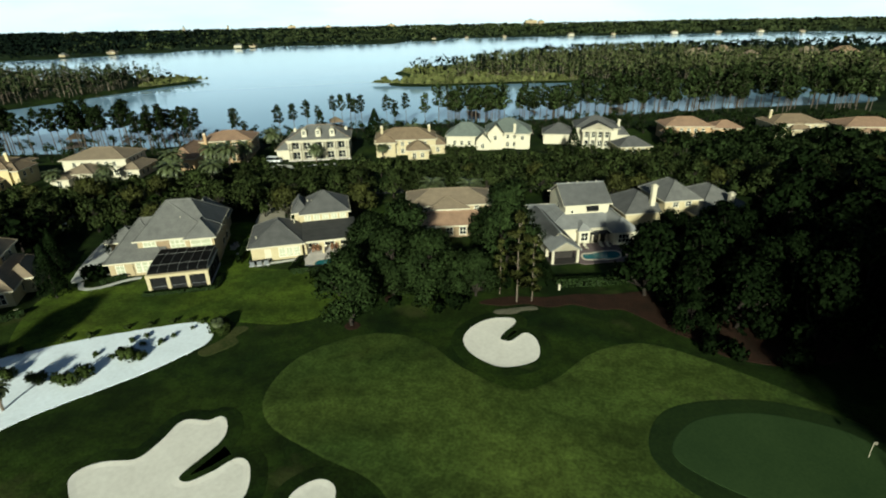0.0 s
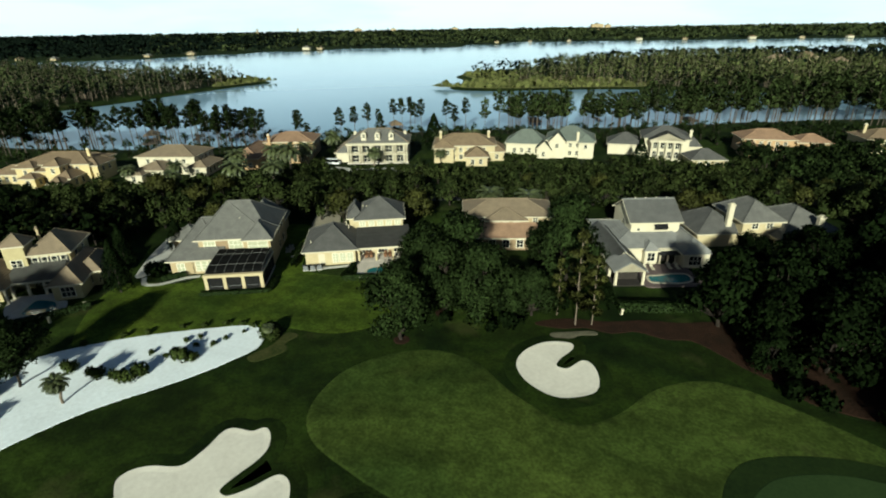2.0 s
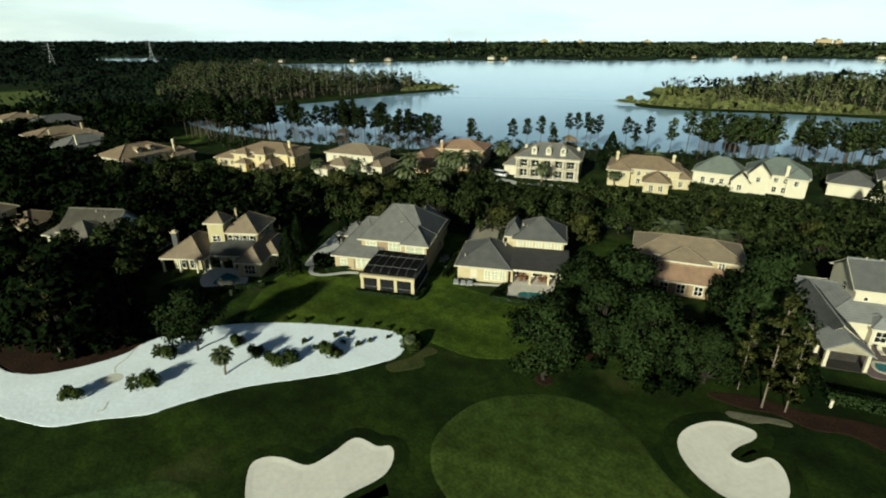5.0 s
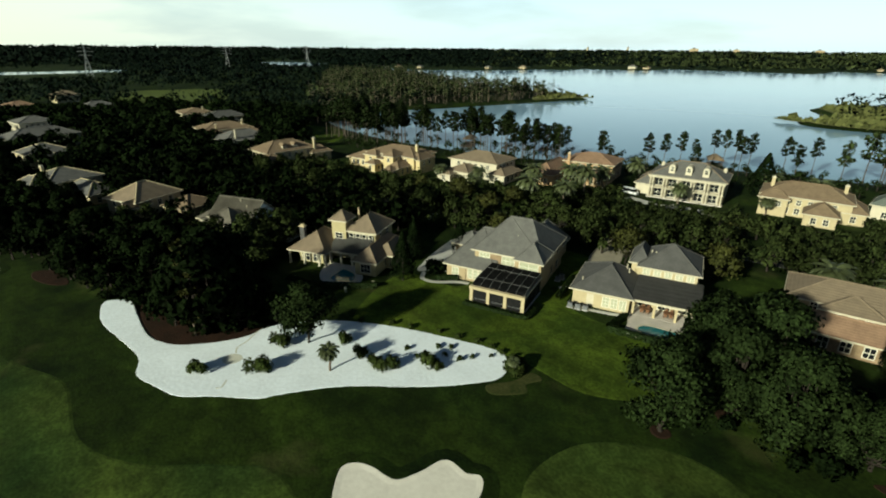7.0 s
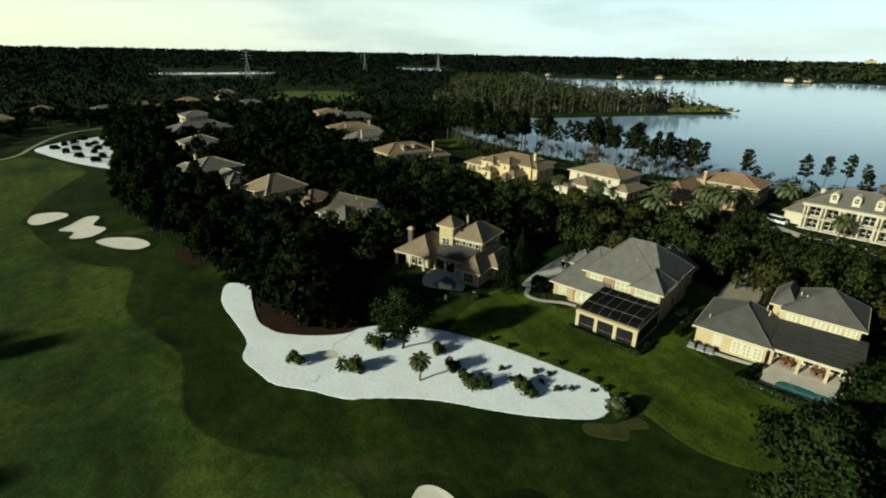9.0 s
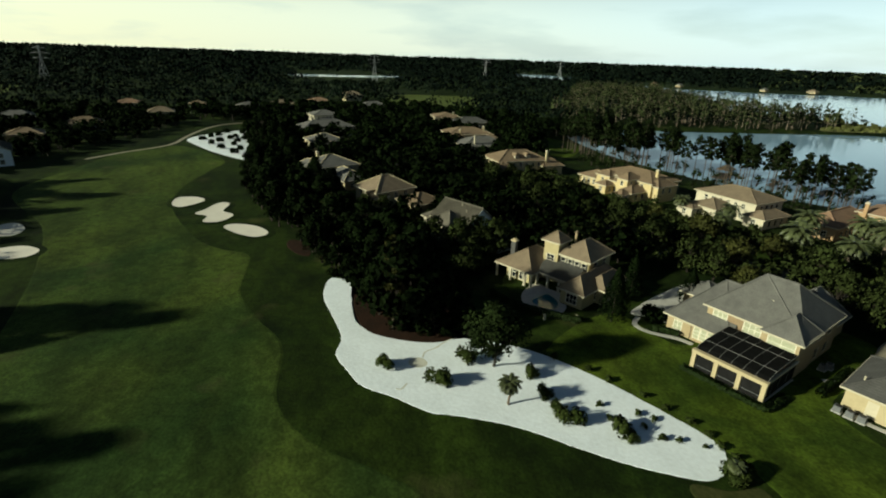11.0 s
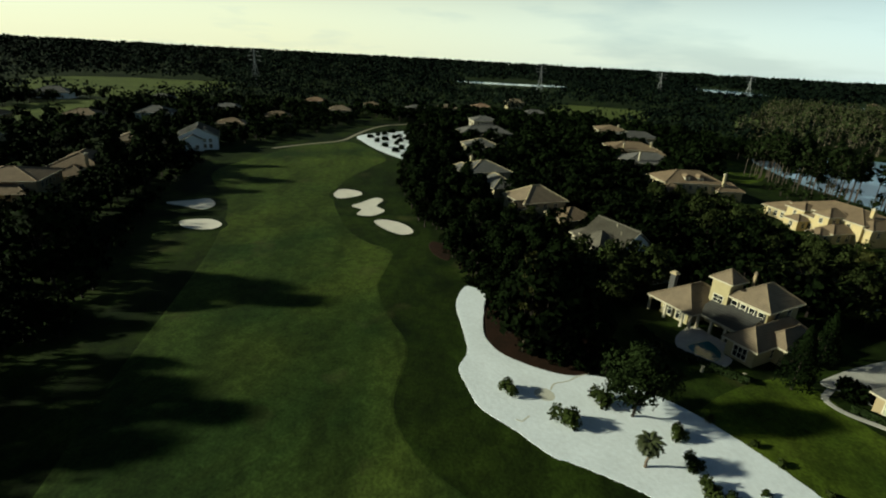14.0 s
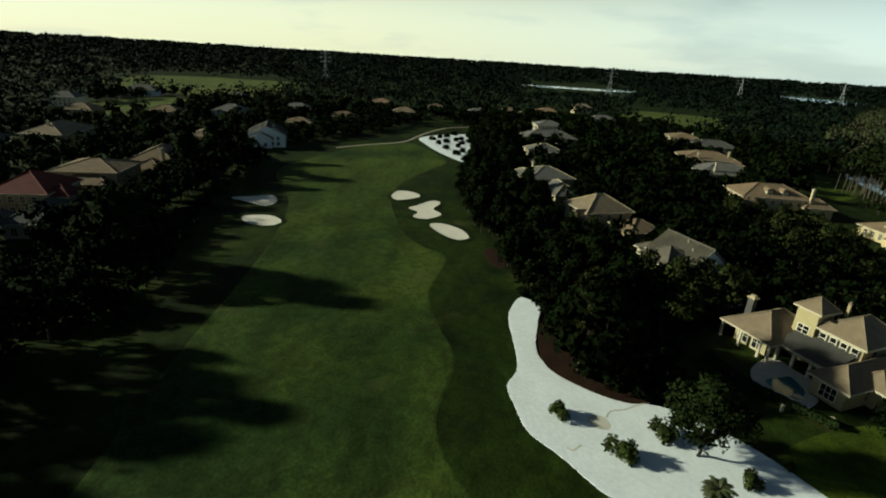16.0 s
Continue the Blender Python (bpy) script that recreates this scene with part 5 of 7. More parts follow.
def lobes_to_leaves(lobes, count, size, rng, low=-0.55):
    """Leaf centres spread over the shells of several ellipsoid lobes (x, y, z, rx, rz)."""
    weight = np.array([l[3] ** 2 for l in lobes])
    pick = rng.choice(len(lobes), count, p=weight / weight.sum())
    lob = np.array(lobes)[pick]
    d = rng.normal(size=(count, 3))
    d /= np.linalg.norm(d, axis=1, keepdims=True)
    d[:, 2] = np.where(d[:, 2] < low, -d[:, 2], d[:, 2])
    rad = rng.uniform(0.62, 1.08, (count, 1)) ** 0.6
    core = rng.uniform(0, 1, count) < 0.16
    rad[core] *= 0.6
    lump = 1 + 0.16 * np.sin(d[:, :1] * 7 + lob[:, :1] * 3) * np.sin(d[:, 1:2] * 6 + lob[:, 1:2] * 2)
    c = lob[:, :3] + d * rad * lump * np.stack([lob[:, 3], lob[:, 3], lob[:, 4]], 1)
    middle = np.average(np.array(lobes)[:, :3], axis=0)
    whole = c - middle
    whole /= np.linalg.norm(whole, axis=1, keepdims=True)
    return c, size * rng.uniform(0.6, 1.25, count) * np.where(core, 2.0, 1.0), d * 0.65 + whole * 0.6


def limb_mesh(bm, start, end, r0, r1, rng, bends=3, sway=0.05, sides=6):
    pts = [Vector(start).lerp(Vector(end), i / bends) for i in range(bends + 1)]
    for p in pts[1:-1]:
        p += Vector(rng.normal(size=3).tolist()) * (Vector(end) - Vector(start)).length * sway
    for i in range(bends):
        beam(bm, pts[i], pts[i + 1], r0 + (r1 - r0) * i / bends, sides, r0 + (r1 - r0) * (i + 1) / bends)


def broad_tree(seed, height, spread, leaves, size, mat, label, trunk=0.28, bare=0.12, low=0.24, clumps=17):
    rng = np.random.default_rng(seed)
    top = tagged(new("tree"), label, "tree", "trees of the estate")
    bm = bmesh.new()
    fork = (rng.normal() * 0.2, rng.normal() * 0.2, height * bare)
    limb_mesh(bm, (0, 0, -0.3), fork, trunk, trunk * 0.75, rng)
    lobes = []
    n = clumps
    small = (17 / n) ** 0.3
    for i in range(n):
        a = 2.4 * i + rng.uniform(-0.4, 0.4)
        ring = spread * (rng.uniform(0.42, 0.72 + 0.2 * (1 - small)) if i % 3 else rng.uniform(0.05, 0.3 + 0.3 * (1 - small)))
        z = height * (rng.uniform(low, 0.64) if i % 3 else rng.uniform(0.60, 0.84))
        r = spread * rng.uniform(0.32, 0.48) * small
        p = (math.cos(a) * ring, math.sin(a) * ring, z)
        lobes.append((*p, r, r * rng.uniform(0.75, 1.0)))
        limb_mesh(bm, fork, (p[0] * 0.9, p[1] * 0.9, z), trunk * 0.42, 0.05, rng, 2, 0.05, 3)
    part("trunk", bm, BARK, top)
    c, s, d = lobes_to_leaves(lobes, leaves, size, rng)
    crown = new("crown", leaf_mesh("crown", c, s, mat, rng, away=d))
    crown.parent = top
    return top


def pine_tree(seed, height, spread, leaves, size, label, bare=0.55, trunk=0.2, leaf=None, wood=None, clumps=13):
    """A straight trunk, short limbs and a crown of flattened needle clumps inside an egg-shaped outline."""
    rng = np.random.default_rng(seed)
    top = tagged(new("pine_tree"), label, "tree", "pines by the lake")
    bm = bmesh.new()
    tip = (rng.normal() * 0.25, rng.normal() * 0.25, height * 0.96)
    limb_mesh(bm, (0, 0, -3), tip, trunk, 0.06, rng, 3, 0.003, 5)
    lobes = []
    for i in range(clumps):
        t = (i + 0.5) / clumps
        z = height * (bare + (0.97 - bare) * t)
        wide = spread * (0.30 + 0.70 * math.sin(math.pi * min(1, 0.22 + 0.74 * t)))
        a, out = i * 2.4 + rng.uniform(-0.5, 0.5), wide * rng.uniform(0.3, 0.68)
        p = (math.cos(a) * out, math.sin(a) * out, z)
        limb_mesh(bm, (tip[0] * t, tip[1] * t, z - 0.7), p, 0.07, 0.02, rng, 1, 0.0, 3)
        lobes.append((*p, spread * rng.uniform(0.30, 0.46), spread * rng.uniform(0.20, 0.32)))
    lobes.append((tip[0], tip[1], height * 0.96, spread * 0.36, spread * 0.3))
    part("trunk", bm, wood or GREY_BARK, top, "bare grey-brown trunk")
    c, s, d = lobes_to_leaves(lobes, leaves, size, rng, -2)
    crown = new("crown", leaf_mesh("crown", c, s, leaf or PINE_LEAF, rng, away=d * 0.6))
    crown.parent = top
    return top


def cone_tree(seed, height, spread, leaves, size, label):
    rng = np.random.default_rng(seed)
    top = tagged(new("cypress_tree"), label, "tree", "trees of the estate")
    bm = bmesh.new()
    beam(bm, (0, 0, -0.3), (0, 0, height * 0.9), 0.22, 6, 0.03)
    part("trunk", bm, BARK, top)
    t = rng.uniform(0.03, 1, leaves) ** 0.8
    a = rng.uniform(0, 6.283, leaves)
    r = spread * np.minimum(1, (1 - t) * 1.5 + 0.05) * rng.uniform(0.75, 1.08, leaves) * (1 + 0.15 * np.sin(a * 3 + t * 14))
    c = np.stack([np.cos(a) * r, np.sin(a) * r, 0.3 + t * height], 1)
    d = np.stack([np.cos(a), np.sin(a), np.full(leaves, 0.5)], 1)
    crown = new("crown", leaf_mesh("crown", c, size * rng.uniform(0.6, 1.2, leaves), SHADED_LEAF, rng, away=d))
    crown.parent = top
    return top


def palm_tree(seed, height, fronds, length, label, trunk=0.2):
    """A trunk with arched fronds, each frond a spine with paired leaflets."""
    rng = np.random.default_rng(seed)
    top = tagged(new("palm_tree"), label, "palm", "palms")
    bm = bmesh.new()
    limb_mesh(bm, (0, 0, -0.2), (rng.normal() * 0.15, rng.normal() * 0.15, height), trunk, trunk * 0.8, rng, 4)
    part("trunk", bm, PALE_BARK, top)
    pts, faces = [], []
    for i in range(fronds):
        a = 2.4 * i
        lift = 1.15 - 1.7 * (i / fronds)
        way = Vector((math.cos(a), math.sin(a), 0))
        side = Vector((-way.y, way.x, 0))
        p = Vector((0, 0, height))
        slope = lift
        for s in range(6):
            step = length / 6
            q = p + (way * math.cos(slope) + Vector((0, 0, math.sin(slope)))) * step
            w = length * 0.20 * math.sin(math.pi * (s + 0.7) / 6.6)
            for sign in (-1, 1):
                k = len(pts)
                drop = Vector((0, 0, -0.25 * w))
                pts += [p, q, q + side * sign * w + way * step * 0.5 + drop, p + side * sign * w * 0.8 + way * step * 0.2 + drop]
                faces.append((k, k + 1, k + 2, k + 3))
            p, slope = q, slope - 0.30
    data = bpy.data.meshes.new("fronds")
    data.from_pydata([tuple(p) for p in pts], [], faces)
    data.materials.append(PALM_LEAF)
    ob = new("fronds", data)
    ob.parent = top
    return top


def bush(seed, width, height, leaves, size, mat, label):
    rng = np.random.default_rng(seed)
    lobes = [(rng.normal() * width * 0.22, rng.normal() * width * 0.22, height * 0.42, width * rng.uniform(0.24, 0.36), height * rng.uniform(0.4, 0.55)) for _ in range(5)]
    c, s, d = lobes_to_leaves(lobes, leaves, size, rng, -0.7)
    c[:, 2] = np.maximum(c[:, 2], 0.05)
    return tagged(new("shrub", leaf_mesh("shrub", c, s, mat, rng, away=d)), label, "shrub", "shrubs")


KINDS = {}
place_rng = random.Random(5)


def put(kind, x, y, size=1.0, z=0.0, label=""):
    """Stand one plant of a kind at a place; the first is built, the others are copies."""
    makers, made = KINDS[kind]
    i = place_rng.randrange(len(makers))
    m = Matrix.LocRotScale((x, y, z), Euler((0, 0, place_rng.uniform(0, 6.28))), Vector((size, size, size * place_rng.uniform(0.92, 1.08))))
    if i not in made:
        made[i] = makers[i]()
        made[i].matrix_basis = Matrix.Translation((x, y, z))
        ob = made[i]
    else:
        ob = copy_thing(made[i], m)
    if label:
        tagged(ob, label)
    return ob


def kind_of(name, makers):
    KINDS[name] = (makers, {})


OAK_TEXT = "broad oak with dense dark green crown"
kind_of("oak", [lambda s=s: broad_tree(s, 15, 6.2, 8400, 0.225, MID_LEAF, OAK_TEXT, 0.36, 0.1, 0.14, 34) for s in (1, 2, 3)])
kind_of("clearoak", [lambda s=s: broad_tree(s, 15, 6.2, 8000, 0.22, MID_LEAF, OAK_TEXT, 0.3, 0.17, 0.3, 36) for s in (6,)])
# same oak as above, its leaves coloured dark for woodland shade
kind_of("darkoak", [lambda s=s: broad_tree(s, 15, 6.4, 2600, 0.34, SHADED_LEAF, "broad oak with woodland shade darkened into its leaves", 0.36, 0.1, 0.1, 32) for s in (4, 5)])
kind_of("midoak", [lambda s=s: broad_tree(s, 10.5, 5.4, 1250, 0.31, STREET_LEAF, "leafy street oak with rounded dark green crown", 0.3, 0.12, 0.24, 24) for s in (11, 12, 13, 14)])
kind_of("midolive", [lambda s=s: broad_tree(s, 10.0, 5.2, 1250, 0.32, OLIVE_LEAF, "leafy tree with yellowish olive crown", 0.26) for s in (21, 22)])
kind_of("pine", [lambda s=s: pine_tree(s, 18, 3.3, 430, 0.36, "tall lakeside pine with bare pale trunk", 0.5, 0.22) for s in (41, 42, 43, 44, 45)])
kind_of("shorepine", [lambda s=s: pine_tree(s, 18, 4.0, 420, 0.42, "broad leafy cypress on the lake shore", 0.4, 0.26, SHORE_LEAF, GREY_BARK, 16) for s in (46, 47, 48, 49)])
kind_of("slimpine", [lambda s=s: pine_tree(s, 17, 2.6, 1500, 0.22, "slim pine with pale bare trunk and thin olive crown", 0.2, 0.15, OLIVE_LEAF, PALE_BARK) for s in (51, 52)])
kind_of("talloak", [lambda s=s: broad_tree(s, 18, 6.2, 950, 0.53, SHADED_LEAF, "tall dark woodland tree with dense crown", 0.36, 0.16) for s in (61, 62, 63)])
kind_of("cypress", [lambda s=s: cone_tree(s, 10.5, 2.4, 2600, 0.19, "dense dark green conical cypress") for s in (71,)])
kind_of("spruce", [lambda s=s: cone_tree(s, 14, 4.0, 800, 0.5, "tall dark conical evergreen by the lake") for s in (72,)])
kind_of("palm", [lambda s=s: palm_tree(s, 3.6, 40, 1.9, "small palm with bushy green head on sand") for s in (81,)])
kind_of("bigpalm", [lambda s=s: palm_tree(s, 6.5, 34, 4.2, "large date palm with arching grey-green fronds", 0.35) for s in (82, 83)])
kind_of("shrub", [lambda s=s: bush(s, 3.1, 2.3, 700, 0.18, SHRUB_LEAF, "rounded green shrub on white sand") for s in (91, 92)])
kind_of("tuft", [lambda s=s: bush(s, 1.1, 0.8, 120, 0.12, SHRUB_LEAF, "small dark green shrub at the sand edge") for s in (93,)])
kind_of("undergrowth", [lambda s=s: bush(s, 4.5, 3.0, 280, 0.38, SHADED_LEAF, "dense dark undergrowth below the trees") for s in (94, 95)])

TAKEN = []
KEEP_CLEAR = [*([Vector((*p, 0)) for p in pts] for pts in CLEARINGS), curve_round([(-272, 208), (-210, 158), (-198, 170), (-240, 214)], 2), FAIRWAY_A, FAIRWAY_B, WASTE_LINE,
              curve_round([(-74, 84), (-66, 62), (-38, 70), (-24, 70), (-18, 78), (-22, 92), (-40, 95), (-42, 118), (-50, 120), (-45, 100), (-60, 84)], 3)]


def free(x, y, gap, loose=False):
    for inv, u0, u1, v0, v1 in FOOTPRINTS:
        p = inv @ Vector((x, y, 0))
        if u0 - gap * 0.45 < p.x < u1 + gap * 0.45 and v0 - gap * 0.45 < p.y < v1 + gap * 0.45:
            return False
    if any(inside(x, y, line) for line in KEEP_CLEAR):
        return False
    return loose or all((x - a) ** 2 + (y - b) ** 2 > (gap * 0.5 + g * 0.5) ** 2 for a, b, g in TAKEN)


def stand(kind, x, y, size=1.0, gap=6.0, z=0.0, label=""):
    TAKEN.append((x, y, gap * size))
    return put(kind, x, y, size, z, label)


def scatter(seed, area, tries, mix, gap, low=0.8, high=1.2, z=0.0, limit=None):
    """Fill a plan area with trees of a mix of kinds, clear of houses, lawns and each other."""
    r = random.Random(seed)
    xs, ys = [p[0] for p in area], [p[1] for p in area]
    line = [Vector((*p, 0)) for p in area]
    for _ in range(tries):
        x, y = r.uniform(min(xs), max(xs)), r.uniform(min(ys), max(ys))
        size = r.uniform(low, high)
        if limit:
            size = min(size, limit(x, y))
        if size > 0.3 and inside(x, y, line) and free(x, y, gap * size):
            stand(r.choice(mix), x, y, size, gap, z)


def belt(seed, area, tries, gap, low, high, height, spread, leaves, size, mat, label, loose=False):
    """A belt of many trees too close to count, as one thing: all trunks, all crowns."""
    r, rng = random.Random(seed), np.random.default_rng(seed)
    models = []
    for k in range(4):
        lobes = []
        for i in range(9):
            a = i * 2.4 + k
            out = spread * rng.uniform(0.1, 0.7)
            q = spread * rng.uniform(0.32, 0.5)
            lobes.append((math.cos(a) * out, math.sin(a) * out, height * rng.uniform(0.32, 0.8), q, q * 0.9))
        models.append(lobes_to_leaves(lobes, leaves, size, rng))
    xs, ys = [p[0] for p in area], [p[1] for p in area]
    line = [Vector((*p, 0)) for p in area]
    bm = bmesh.new()
    c, s, d = [], [], []
    for _ in range(tries):
        x, y, k = r.uniform(min(xs), max(xs)), r.uniform(min(ys), max(ys)), r.uniform(low, high)
        if not (inside(x, y, line) and free(x, y, gap * k, loose)):
            continue
        TAKEN.append((x, y, gap * k))
        beam(bm, (x, y, -0.5), (x, y, height * k * 0.6), 0.3, 4, 0.1)
        mc, ms, md = models[r.randrange(4)]
        t = r.uniform(0, 6.28)
        turn = np.array(((math.cos(t), -math.sin(t), 0), (math.sin(t), math.cos(t), 0), (0, 0, 1)))
        c.append(mc @ turn.T * k + np.array((x, y, 0)))
        d.append(md @ turn.T)
        s.append(ms * k)
    top = tagged(new("tree_belt"), label, "trees", kind="stuff")
    part("trunks", bm, BARK, top)
    crown = new("crowns", leaf_mesh("crowns", np.concatenate(c), np.concatenate(s), mat, rng, away=np.concatenate(d)))
    crown.parent = top


# single trees that stand out
stand("clearoak", -15.3, 70.8, 0.76, 6, label="single dark green oak standing on the golf course edge")
for x, y, s in ((-9.5, 80, 1.1), (-3.2, 78.5, 0.9), (-13, 85.5, 1.1), (-7.5, 86.5, 1.2), (5.5, 80, 0.74), (1.6, 81, 0.7), (12.6, 94, 1.2), (9, 101, 0.72), (-15, 91, 0.85)):
    stand("oak", x, y, s, 5)
for x, y, s in ((12.5, 77.5, 0.72), (15.2, 77.8, 0.76), (9.8, 80.5, 0.62)):
    stand("slimpine", x, y, s, 3)
for x, y, s in ((35.3, 79, 0.62), (40, 73, 0.74), (45, 80, 0.76), (46, 68, 0.9), (52, 74, 0.9), (55, 64, 1.0), (60, 80, 0.85), (50, 90, 0.7), (43, 92, 0.55), (58, 96, 0.75), (66, 70, 1.1), (68, 88, 0.9), (72, 58, 1.2), (62, 54, 1.1), (38, 68, 0.5), (55, 86, 0.7), (48, 101, 0.58), (57, 102, 0.6), (65, 101, 0.66), (61, 105, 0.6), (69, 105, 0.66), (75, 103, 0.65), (53, 105, 0.4)):
    stand("darkoak", x, y, s, 5)
stand("cypress", -71.5, 82, 0.9, 5)
stand("cypress", -77.6, 92.0, 0.85, 4)
for x, y in ((-69.2, 90), (-70.4, 91.4), (-68.2, 88.8)):
    stand("undergrowth", x, y, 0.4, 1, label="dark clipped shrub beside the driveway")
stand("cypress", -71, 100.5, 0.8, 4)
stand("clearoak", -66.5, 54.5, 0.8, 5, label="dark green tree standing on the white sand")
for x, y, s in ((-81.5, 45, 0.54), (-84, 48.5, 0.54), (-88.5, 43, 0.66), (-79.5, 50, 0.42), (-92.5, 45.5, 0.56), (-87, 52.5, 0.4), (-80, 55, 0.34), (-97, 47.5, 0.58), (-91, 50.5, 0.5), (-76.5, 55, 0.34), (-95, 53.5, 0.46), (-101, 51, 0.5)):
    stand("talloak", x, y, s, 3, label="dense dark tree in the stand beside the sand")
for x, y, s in ((-82.5, 43.6, 0.8), (-86, 45, 0.78), (-84, 46, 0.7)):
    stand("slimpine", x, y, s * 0.75, 2)
for x, y, k in ((-104.5, 42.5, 0.7), (-101, 42.4, 0.6), (-107.5, 41.5, 0.7), (-97.5, 42.2, 0.5), (-109, 39, 0.6), (-99, 44.5, 0.8), (-103, 46, 0.9)):
    stand("undergrowth", x, y, k, 1)
for i in range(26):
    x = -77.5 - i * 1.02
    stand("undergrowth", x, 47.5 + 3.2 * math.sin(i * 2.3) + (4 if x > -80 else 0), 0.55 + 0.12 * (i % 3), 1)
for x, y, s in ((-84, 57, 0.34), (-92, 56, 0.36), (-98, 52, 0.5), (-100, 58, 0.4), (-103, 62, 0.42), (-95, 62, 0.3), (-88, 60, 0.3)):
    stand("oak", x, y, s, 5)
for x, y, s in ((-111.5, 63, 0.4), (-108.5, 68, 0.46), (-107.6, 72.5, 0.42), (-106, 76.5, 0.36), (-110, 57, 0.42), (-104, 70, 0.5), (-100, 66, 0.5), (-104, 63, 0.46),
                (-158, 52, 0.46), (-152.5, 53, 0.44), (-147.5, 57, 0.46), (-144, 61.5, 0.46), (-141, 66, 0.44), (-137, 69, 0.42), (-150, 48, 0.5), (-134, 72, 0.4),
                (-184, 113, 0.46), (-178, 117, 0.5), (-175.5, 123, 0.5), (-173, 129, 0.46), (-172, 135, 0.42), (-99.5, 68, 0.4), (-102, 72.5, 0.42)):
    stand("midoak", x, y, s * 1.4, 4)
stand("palm", -57.7, 51.9, 0.72, 2)
stand("palm", -36.4, 69.2, 0.6, 2, label="bushy palm clump at the tip of the sand")
for x, y, k in ((-36.9, 69.6, 0.5), (-35.7, 68.8, 0.45), (-36.2, 70.4, 0.5)):
    stand("shrub", x, y, k * 1.6, 1, label="dense bushy shrub at the tip of the sand")
for x, y, s in ((-69, 51.5, 0.75), (-62, 58.5, 0.8), (-65.3, 45.5, 1.1), (-72.8, 38.8, 0.85), (-57, 57.6, 0.8), (-51.2, 58.5, 0.95), (-53.2, 57.2, 0.8), (-47, 62.5, 0.95), (-45.6, 62.8, 0.6)):
    stand("shrub", x, y, s, 1)
for x, y, s in ((-53, 63.5, 0.8), (-50.2, 63.2, 0.9), (-49.4, 67.5, 1.0), (-47.8, 68.3, 1.0), (-47, 66, 0.9), (-44.7, 66.6, 1.1), (-43.3, 68.6, 0.9), (-41.5, 70.6, 0.7), (-40.8, 72.6, 1.1), (-43, 73, 1.0),
                (-45.3, 72.6, 1.1), (-49, 71.6, 1.1), (-52, 71, 1.0), (-57, 69, 1.1), (-60.5, 67.6, 1.2), (-65, 65, 1.2), (-38.4, 72.6, 1.1), (-36.8, 71.4, 1.2)):
    stand("tuft", x, y, s, 0.5)
for x, y, s in ((-3.0, 128.2, 1.1), (6.7, 126.4, 1.0), (-81.3, 148.2, 1.15), (-71.4, 153, 1.15), (-72, 168, 1.2), (-80, 174, 1.1), (-88, 163, 1.1), (-70, 178, 1.0), (-66, 198, 1.1), (-106, 156, 0.8), (-120, 152, 0.8), (-45, 178, 0.8),
                (-12, 206, 1.0), (-25, 208, 1.0), (-22, 184, 0.7), (-100, 145, 0.8)):
    stand("bigpalm", x, y, s, 3)
stand("spruce", -27, 206, 1.1, 5)
for x, y, s in ((47, 182, 0.7), (-62, 186, 0.5)):
    stand("spruce", x, y, s, 3)

# rows and woods of separate trees
for x, y, k in ((-104, -37, 1.05), (-109, -38, 1.05), (-112, -43, 0.8), (-93, -37, 0.5), (-72, -34, 0.9), (-67, -38, 0.95), (-77, -40, 0.9), (-132, -50, 0.55), (-150, -54, 0.5), (-48, -34, 1.0), (-40, -30, 1.0), (-22, -30, 1.0), (-127, -57, 0.3), (-140, -60, 0.45), (-156, -60, 0.55), (-170, -62, 0.55), (-181, -62, 1.0), (-197, -60, 1.05), (-204, -63, 0.9), (-220, -62, 1.0), (-113, -50, 0.6)):
    stand("talloak", x, y, k, 5)
belt(29, [(-118, -40), (-88, -32), (-75, -62), (-100, -62), (-118, -54)], 260, 3.2, 0.32, 0.44, 12.5, 6.4, 320, 0.5, SHADED_LEAF, "low dark trees before the shaded houses")
belt(7, [(-88, -32), (-50, -28), (-10, -25), (0, -60), (-75, -62)], 240, 4.6, 0.85, 1.15, 12.5, 5.6, 360, 0.48, SHADED_LEAF, "dense dark trees along the shaded fairway edge")
belt(27, [(-222, -54), (-205, -52), (-170, -50), (-150, -50), (-118, -46), (-118, -62), (-222, -64)], 260, 4.2, 0.7, 0.92, 11.5, 6.4, 240, 0.6, SHADED_LEAF, "dense dark trees along the sunny fairway edge")
# tall trees outside the view, added to throw shade on the right-hand woods
for x, y, k in ((60, 8, 1.1), (61, 16, 1.15), (60, 24, 1.2), (62, -2, 1.1), (66, 12, 1.2), (66, 45, 1.5), (74, 50, 1.5), (83, 56, 1.5), (92, 62, 1.5), (63, 34, 1.4), (72, 38, 1.5), (82, 44, 1.5), (93, 52, 1.5), (104, 62, 1.5), (103, 76, 1.5), (114, 84, 1.5)):
    stand("talloak", x, y, k, 4, label="tall unseen tree added to shade the woods by the green")
scatter(5, [(-300, 32), (-262, 46), (-232, 30), (-190, 28), (-135, 34), (-112, 40), (-102, 46), (-104, 62), (-135, 52), (-175, 50), (-230, 54), (-300, 56)], 200, ("talloak",), 6.0, 0.52, 0.72)
scatter(4, [(56, 84), (80, 50), (110, 40), (125, 110), (100, 130), (70, 125)], 160, ("talloak",), 8, 0.85, 1.1)
